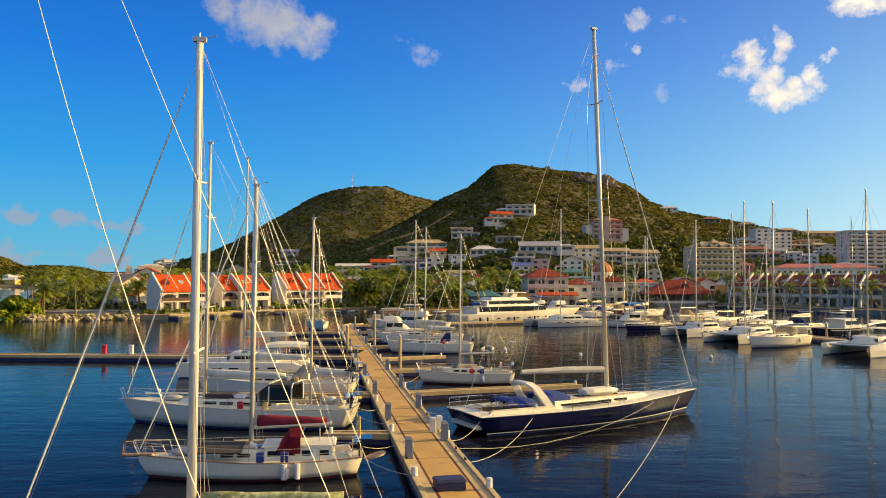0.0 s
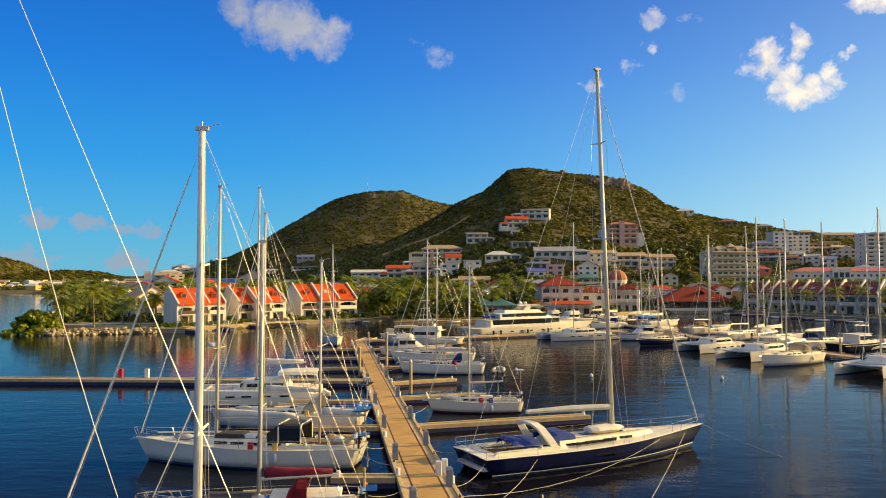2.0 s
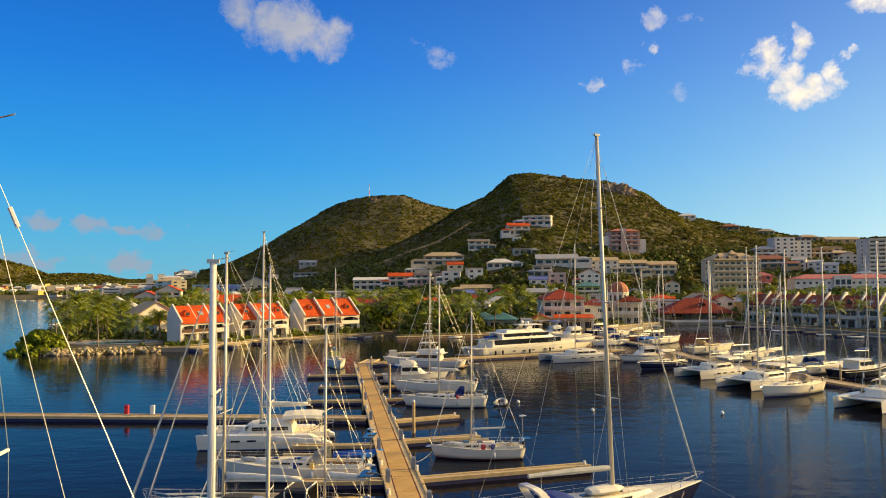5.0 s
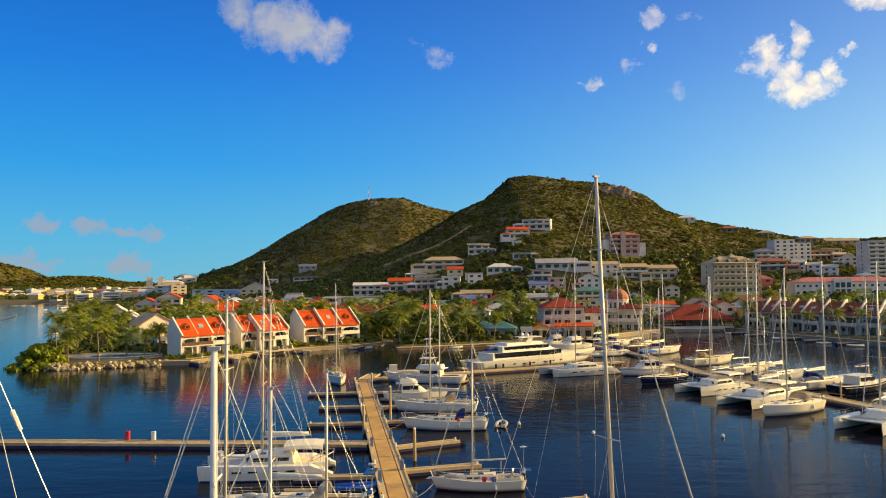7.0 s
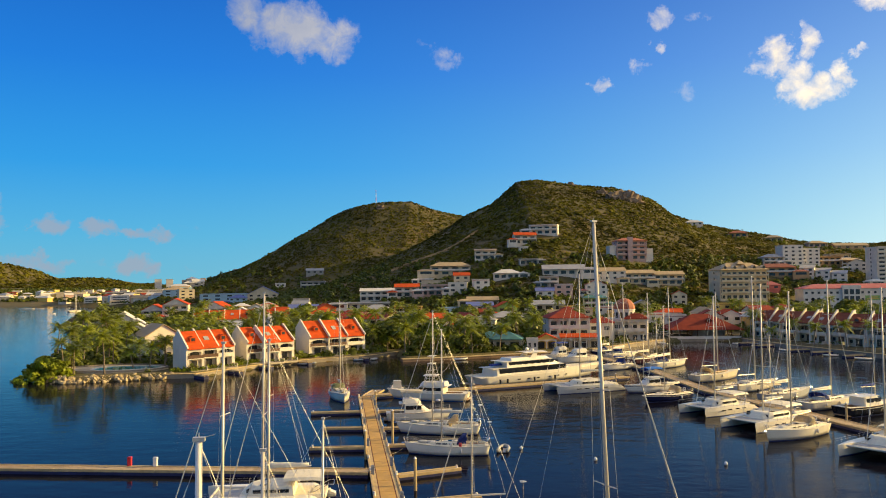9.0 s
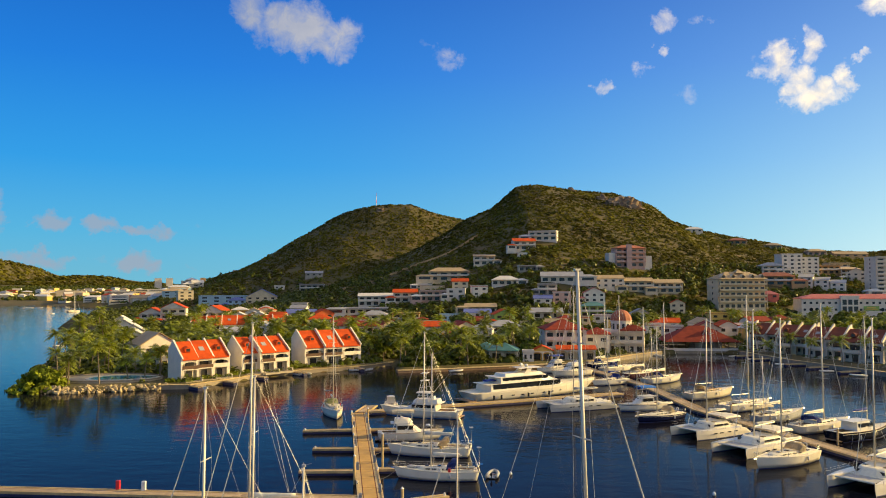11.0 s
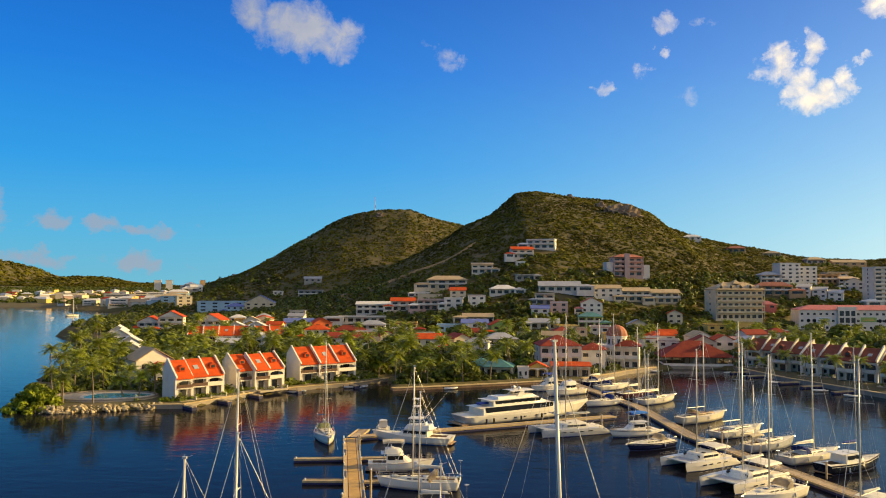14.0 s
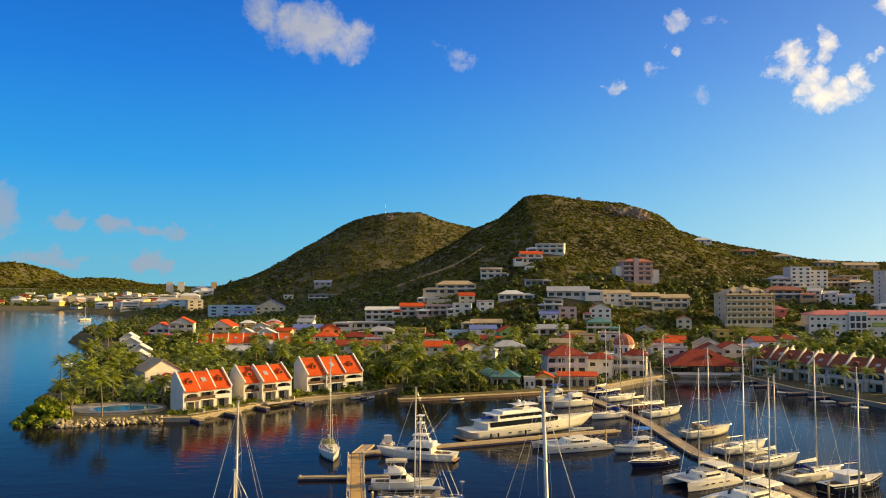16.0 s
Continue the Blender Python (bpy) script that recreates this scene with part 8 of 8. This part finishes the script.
    # rock outcrops below the near hill's shoulder
    for x, y, s in ((127, 674, 7.0), (137, 676, 10.0), (145, 680, 7.5), (120, 692, 5.0), (98, 728, 4.0), (-96, 905, 5.0)):
        bm = B()
        bmesh.ops.create_icosphere(bm, subdivisions=3, radius=s)
        for v in bm.verts:
            k = 0.8 + 0.22 * math.sin(v.co.x * 1.1 + x) * math.cos(v.co.z * 1.3) + 0.16 * math.sin(v.co.y * 2.1 + v.co.z * 1.7)
            v.co = Vector((v.co.x * 1.3 * k, v.co.y * 0.8 * k, v.co.z * 1.15 * k))
        ob = tagged(part("rock_outcrop", bm, "cliff"), "bare brown rock outcrop on the hillside", "rock", "rock outcrops")
        ob.location = (x, y, ground_z(x, y) - s * 0.15)
    # aerial on the far hill and the crag on the near one
    z = ground_z(-103, 922)
    a = thing("radio_mast", -103, 922, z - 1, 0, "slender red and white lattice radio mast on the hilltop", "radio mast")
    for k in range(4):
        part("section", tube(B(), (0, 0, 4.2 * k), (0, 0, 4.2 * (k + 1)), 0.45 - 0.07 * k, 0.40 - 0.07 * k, 4), "red" if k % 2 else "white", a)


build_shore()


# ---- plants ----
def make_palm(name, tall, seed):
    rng = random.Random(seed)
    bend = Vector((rng.uniform(-0.9, 0.9), rng.uniform(-0.9, 0.9), 0))
    pts = [Vector((0, 0, -0.5)) + bend * (k / 5) ** 2 + Vector((0, 0, (tall + 0.5) * k / 5)) for k in range(6)]
    bm = B()
    loft(bm, [[c + Vector((r * math.cos(2 * math.pi * j / 6), r * math.sin(2 * math.pi * j / 6), 0)) for j in range(6)] for c, r in zip(pts, (0.26, 0.18, 0.15, 0.14, 0.13, 0.12))])
    p = tagged(part(name, bm, "trunk"), "coconut palm with arching yellow-green fronds", "palm tree", "palms")
    top = pts[-1]
    bm = B()
    for i in range(19):
        a = i * 2.4 + rng.uniform(-0.25, 0.25)
        up = 1.25 - 1.65 * (i / 18) + rng.uniform(-0.12, 0.12)
        L = rng.uniform(2.7, 3.6) * (0.85 if i < 3 else 1.0)
        d = Vector((math.cos(a), math.sin(a), 0))
        spine = [top + d * (L * t * math.cos(up * (1 - t * 0.5))) + Vector((0, 0, L * (math.sin(up) * t - (0.30 + 0.22 * math.cos(up)) * t * t))) for t in [k / 8 for k in range(9)]]
        side = Vector((-d.y, d.x, 0))
        for k in range(8):
            a0, b0 = spine[k], spine[k + 1]
            bm.faces.new([bm.verts.new(v) for v in (a0 - side * 0.05, a0 + side * 0.05, b0 + side * 0.03, b0 - side * 0.03)])
            reach = 0.90 * math.sin(math.pi * min(1, (k + 1.2) / 9.0)) + 0.16
            for s in (-1, 1):
                for h in (0.0, 0.5):
                    q0, q1 = a0.lerp(b0, h), a0.lerp(b0, h + 0.44)
                    tip = q1 + side * (s * reach * rng.uniform(0.75, 0.95)) + d * 0.3 - Vector((0, 0, reach * rng.uniform(0.15, 0.6)))
                    blunt = tip + (q0 - q1) * 0.28
                    bm.faces.new([bm.verts.new(v) for v in (q0, q1, tip, blunt)])
    part("crown", bm, "palm", p)
    return p


def make_tree(name, tall, spread, seed, label, material="leaf"):
    rng = random.Random(seed)
    bm = B()
    tube(bm, (0, 0, -0.5), (0.1, 0, tall * 0.45), 0.28, 0.18, 7)
    for i in range(5):
        a = i * 1.3 + rng.random()
        tube(bm, (0.1, 0, tall * 0.38), (spread * 0.55 * math.cos(a), spread * 0.55 * math.sin(a), tall * rng.uniform(0.6, 0.8)), 0.13, 0.05, 5)
    p = tagged(part(name, bm, "trunk"), label, "tree", "trees")
    centres = []
    for i in range(22):
        a, r = rng.uniform(0, 6.28), spread * math.sqrt(rng.random()) * 0.8
        centres.append((r * math.cos(a), r * math.sin(a), tall * (0.50 + 0.42 * (1 - (r / spread) ** 2) * rng.uniform(0.55, 1.0))))
    part("crown", leafy(B(), centres, spread * 0.34, 26, rng, 0.75), material, p)
    return p


QUAY = [(-17, 233), (-9, 236), (8, 243), (20, 250)]


def build_plants():
    rng = random.Random(3)
    palms = [make_palm("palm", h, 40 + i) for i, h in enumerate((4.8, 5.8, 9.0, 7.2))]
    trees = [make_tree("tree", 6.0, 3.6, 7, "broad-leaved tree with an uneven dark green crown"), make_tree("tree", 8.0, 4.6, 8, "large broad-leaved tree with a gappy green crown"), make_tree("tree", 4.2, 2.9, 9, "low spreading green tree")]
    first = {id(o): True for o in palms + trees}

    def put(kinds, x, y, s=1.0):
        k = rng.choice(kinds)
        m = pose(x, y, ground_z(x, y), rng.uniform(-4, 4), rng.uniform(-4, 4), rng.uniform(0, 360))
        if first.pop(id(k), None):
            k.matrix_basis = m
            k.scale = (s, s, s)
            return
        c = copy_thing(k, m)
        c.scale = (s, s, s)

    def free_at(x, y, pad=0.0):
        return all((x - a) ** 2 + (y - b) ** 2 > (r + pad) ** 2 and not (abs(x - a * y / b) < r * 0.8 and -13 - r < y - b < 0 and b > 230) for a, b, r in TAKEN)

    # palms on the point and round the pool
    for x, y in ((-103, 206), (-99, 197), (-96, 192), (-105, 214), (-101, 222), (-88.5, 192.3), (-79, 207), (-106, 210), (-97, 216), (-110, 226), (-116, 236), (-99, 193), (-81.5, 203)):
        put(palms, x, y, rng.uniform(0.85, 1.1))
    for x, y in ((-76, 212), (-107, 200), (-100, 226)):
        put(trees[2:], x, y, rng.uniform(0.7, 1.0))
    for _ in range(80):
        x, y = rng.uniform(-128, -38), rng.uniform(228, 345)
        if free_at(x, y, -1.0) and shore_distance(np.array([x]), np.array([y]))[0] > 3:
            put(palms, x, y, rng.uniform(0.9, 1.25))
    # the trees behind the timber quay
    for x, y in ((-15, 236), (-10, 238), (-5, 240), (0, 241), (4, 244), (-13, 243), (-7, 246), (0, 249), (6, 251), (-16, 250), (-10, 255), (-3, 257), (5, 259), (-22, 262), (18, 264), (-18, 240)):
        put(trees if (x + y) % 3 else palms, x, y, rng.uniform(0.5, 0.85) if (x + y) % 3 else rng.uniform(0.9, 1.15))
    for x, y in ((103, 284), (105, 273), (108.5, 263), (111, 254), (115, 241), (118, 232), (121, 224), (124, 216), (-8, 236.5), (2.5, 241), (11, 246), (-13, 238.5), (22, 262), (-25, 258)):
        put(palms, x, y, rng.uniform(0.85, 1.15))
    spots = 0
    tries = 0
    while spots < 190 and tries < 6000:
        tries += 1
        y = 200 + 240 * rng.random()
        x = rng.uniform(-0.57, 0.55) * y
        if shore_distance(np.array([x]), np.array([y]))[0] < 3.5 or not free_at(x, y, -1.5):
            continue
        put(palms, x, y, rng.uniform(0.85, 1.3))
        spots += 1
    spots = tries = 0
    while spots < 150 and tries < 9000:
        tries += 1
        y = 215 + 215 * rng.random()
        x = rng.uniform(-0.57, 0.56) * y
        if shore_distance(np.array([x]), np.array([y]))[0] < 5 or not free_at(x, y, -1.0):
            continue
        put(trees, x, y, rng.uniform(0.75, 1.3))
        spots += 1
    # mangrove clump at the tip of the point
    c = [(-101.5 + rng.gauss(0, 3.2), 190 + rng.gauss(0, 2.8), 0) for _ in range(170)]
    c = [(x, y, max(0.5, 5.6 - 0.12 * ((x + 101.5) ** 2 + (y - 190) ** 2)) * rng.uniform(0.3, 1.0)) for x, y, _ in c]
    tagged(part("mangrove_bush", leafy(B(), c, 0.85, 30, rng, 0.8), "mangrove"), "dense bright green mangrove bush at the water's edge", "bush")
    # scrub over the hills, one sheet of many leaves
    gen = np.random.default_rng(4)
    n = 150000
    ys = 330 + 640 * gen.random(n)
    xs = gen.uniform(-0.46, 0.60, n) * ys
    hz = height(xs, ys)
    flat = 1.25 + np.clip(ys - 290, 0, 160) * 0.02
    bare = ripple(xs * 2.1 + 40, ys * 2.3) + 0.5 * ripple(xs * 6, ys * 5)
    keep = (shore_distance(xs, ys) > 12) & (hz > flat + 1.5) & (bare < 0.85 + gen.uniform(-0.3, 0.3, n))
    spur = (xs < -10) & (ys < 745) & (hz > 10) & (hz < 60)
    keep &= ~(spur & (gen.random(n) < 0.45))
    for a, b, r in TAKEN:
        keep &= (xs - a) ** 2 + (ys - b) ** 2 > (r * 0.95) ** 2
    xs, ys, hz = xs[keep][:64000], ys[keep][:64000], hz[keep][:64000]
    leaf_sheet("hillside_scrub", xs, ys, hz, np.where(gen.random(len(xs)) < 0.04, gen.uniform(2.6, 4.2, len(xs)), gen.uniform(1.0, 2.6, len(xs))), 11, "scrub", "dry yellow-green scrub covering the hillsides", gen)
    # woods between the houses and along the far shores
    n = 11000
    ys = np.concatenate([300 + 360 * gen.random(n // 2), 420 + 1500 * gen.random(n // 2) ** 1.3])
    xs = np.concatenate([gen.uniform(-0.42, 0.58, n // 2) * ys[: n // 2], gen.uniform(-0.62, -0.20, n // 2) * ys[n // 2:]])
    hz = height(xs, ys)
    flat = 1.25 + np.clip(ys - 290, 0, 160) * 0.02
    keep = (shore_distance(xs, ys) > 4) & (hz < flat + 34 + 30 * (ys > 1000))
    for a, b, r in TAKEN:
        keep &= ((xs - a) ** 2 + (ys - b) ** 2 > (r * 0.85) ** 2) & ~((np.abs(xs - a * ys / b) < r * 0.8) & (ys - b > -12 - r) & (ys < b) & (b < 800))
    xs, ys, hz = xs[keep], ys[keep], hz[keep]
    fx, fy = gen.uniform(-1750, -900, 6000), gen.uniform(2050, 2700, 6000)
    fh = height(fx, fy)
    fx, fy, fh = fx[fh > 6], fy[fh > 6], fh[fh > 6]
    leaf_sheet("far_hill_scrub", fx, fy, fh, gen.uniform(5, 11, len(fx)), 6, "scrub", "dry green scrub on the hills across the lagoon", gen)
    # undergrowth between the palms
    ux, uy = gen.uniform(-150, 60, 5200), gen.uniform(194, 345, 5200)
    ok = (shore_distance(ux, uy) > 3.0) & ((ux + 90.5) ** 2 / 14.2 ** 2 + (uy - 203) ** 2 / 10.2 ** 2 > 1)
    for a, b, r in TAKEN:
        ok &= (ux - a) ** 2 + (uy - b) ** 2 > (r * 0.95) ** 2
    ux, uy = ux[ok], uy[ok]
    leaf_sheet("garden_undergrowth", ux, uy, height(ux, uy), gen.uniform(0.6, 1.9, len(ux)), 26, "leaf", "green undergrowth between palms and villas", gen)
    # shrubs in the villas' gardens along the sea wall
    edge = [(-73, 195), (-68, 197), (-62, 207), (-57, 218), (-49, 228), (-43, 233), (-31, 241), (-24, 252)]
    pts = np.array([(a[0] + (b[0] - a[0]) * t - gen.uniform(0, 1.6), a[1] + (b[1] - a[1]) * t + gen.uniform(0, 1.6)) for a, b in zip(edge, edge[1:]) for t in gen.random(14)])
    leaf_sheet("villa_garden_shrubs", pts[:, 0], pts[:, 1], np.full(len(pts), 1.3), gen.uniform(0.35, 0.95, len(pts)), 40, "mangrove", "bright green shrubs along the sea wall gardens", gen)
    pts = np.array([(a[0] + (b[0] - a[0]) * t + gen.uniform(-1, 1), a[1] + (b[1] - a[1]) * t + gen.uniform(0.5, 5)) for a, b in zip(QUAY, QUAY[1:]) for t in gen.random(26)])
    leaf_sheet("quayside_shrubs", pts[:, 0], pts[:, 1], np.full(len(pts), 1.4), gen.uniform(0.5, 1.5, len(pts)), 40, "leaf", "green shrubs behind the timber quay", gen)
    # garden shrubs below the houses
    rows = [(a + gen.uniform(-r, r), b - r * gen.uniform(0.7, 1.5), gen.uniform(0.9, 2.2)) for a, b, r in TAKEN if 300 < b < 900 for _ in range(7)]
    gx, gy, gs = (np.array(c) for c in zip(*rows))
    leaf_sheet("garden_shrubs", gx, gy, height(gx, gy) + 0.6, gs, 24, "leaf", "green garden shrubs below the hillside houses", gen)
    leaf_sheet("distant_woods", xs, ys, hz + 1.2, np.where(ys > 1000, 1.5, 0.75) * gen.uniform(1.4, 3.2, len(xs)), 26, "leaf", "green woods between houses and along far shores", gen)


def leaf_sheet(name, xs, ys, hz, size, per, material, label, gen):
    """Many plants as one sheet of loose leaf faces."""
    k = len(xs)
    v = gen.normal(size=(k, per, 3))
    v /= np.linalg.norm(v, axis=2, keepdims=True)
    v[:, :, 2] = np.abs(v[:, :, 2])
    centre = np.stack([xs, ys, hz], 1)[:, None, :] + v * (size[:, None, None] * np.array([1.0, 1.0, 1.25]) * gen.uniform(0.6, 1.05, (k, per, 1)))
    if material == "scrub":
        sx, sy = (height(xs + 4, ys) - height(xs - 4, ys)) / 8, (height(xs, ys + 4) - height(xs, ys - 4)) / 8
        lie = np.stack([-sx, -sy, np.ones(k)], 1)
        nrm = lie[:, None, :] / np.linalg.norm(lie, axis=1)[:, None, None] * 0.35 + v * 1.0 + gen.normal(size=v.shape) * 0.18
        centre[:, :, 2] -= size[:, None] * 0.75
    else:
        nrm = v + gen.normal(size=v.shape) * 0.35 + np.array([0, 0, 0.3])
    t1 = np.cross(nrm, gen.normal(size=v.shape))
    t1 /= np.linalg.norm(t1, axis=2, keepdims=True)
    t2 = np.cross(nrm / np.linalg.norm(nrm, axis=2, keepdims=True), t1)
    w = (size[:, None] * gen.uniform(0.55, 0.95, (k, per)) * (9 / per) ** 0.5 * (0.72 if material == "scrub" else 1.0))[:, :, None]
    quad = np.stack([centre + t1 * w, centre + t2 * w * 0.8, centre - t1 * w, centre - t2 * w * 0.8], 2).reshape(-1, 3)
    me = bpy.data.meshes.new(name)
    me.vertices.add(len(quad)), me.loops.add(len(quad)), me.polygons.add(len(quad) // 4)
    me.vertices.foreach_set("co", quad.ravel())
    me.loops.foreach_set("vertex_index", np.arange(len(quad), dtype=np.int32))
    me.polygons.foreach_set("loop_start", np.arange(0, len(quad), 4, dtype=np.int32))
    me.update(calc_edges=True)
    me.validate()
    me.materials.append(M[material])
    tagged(new(name, me), label, "plants", kind="stuff")


build_plants()
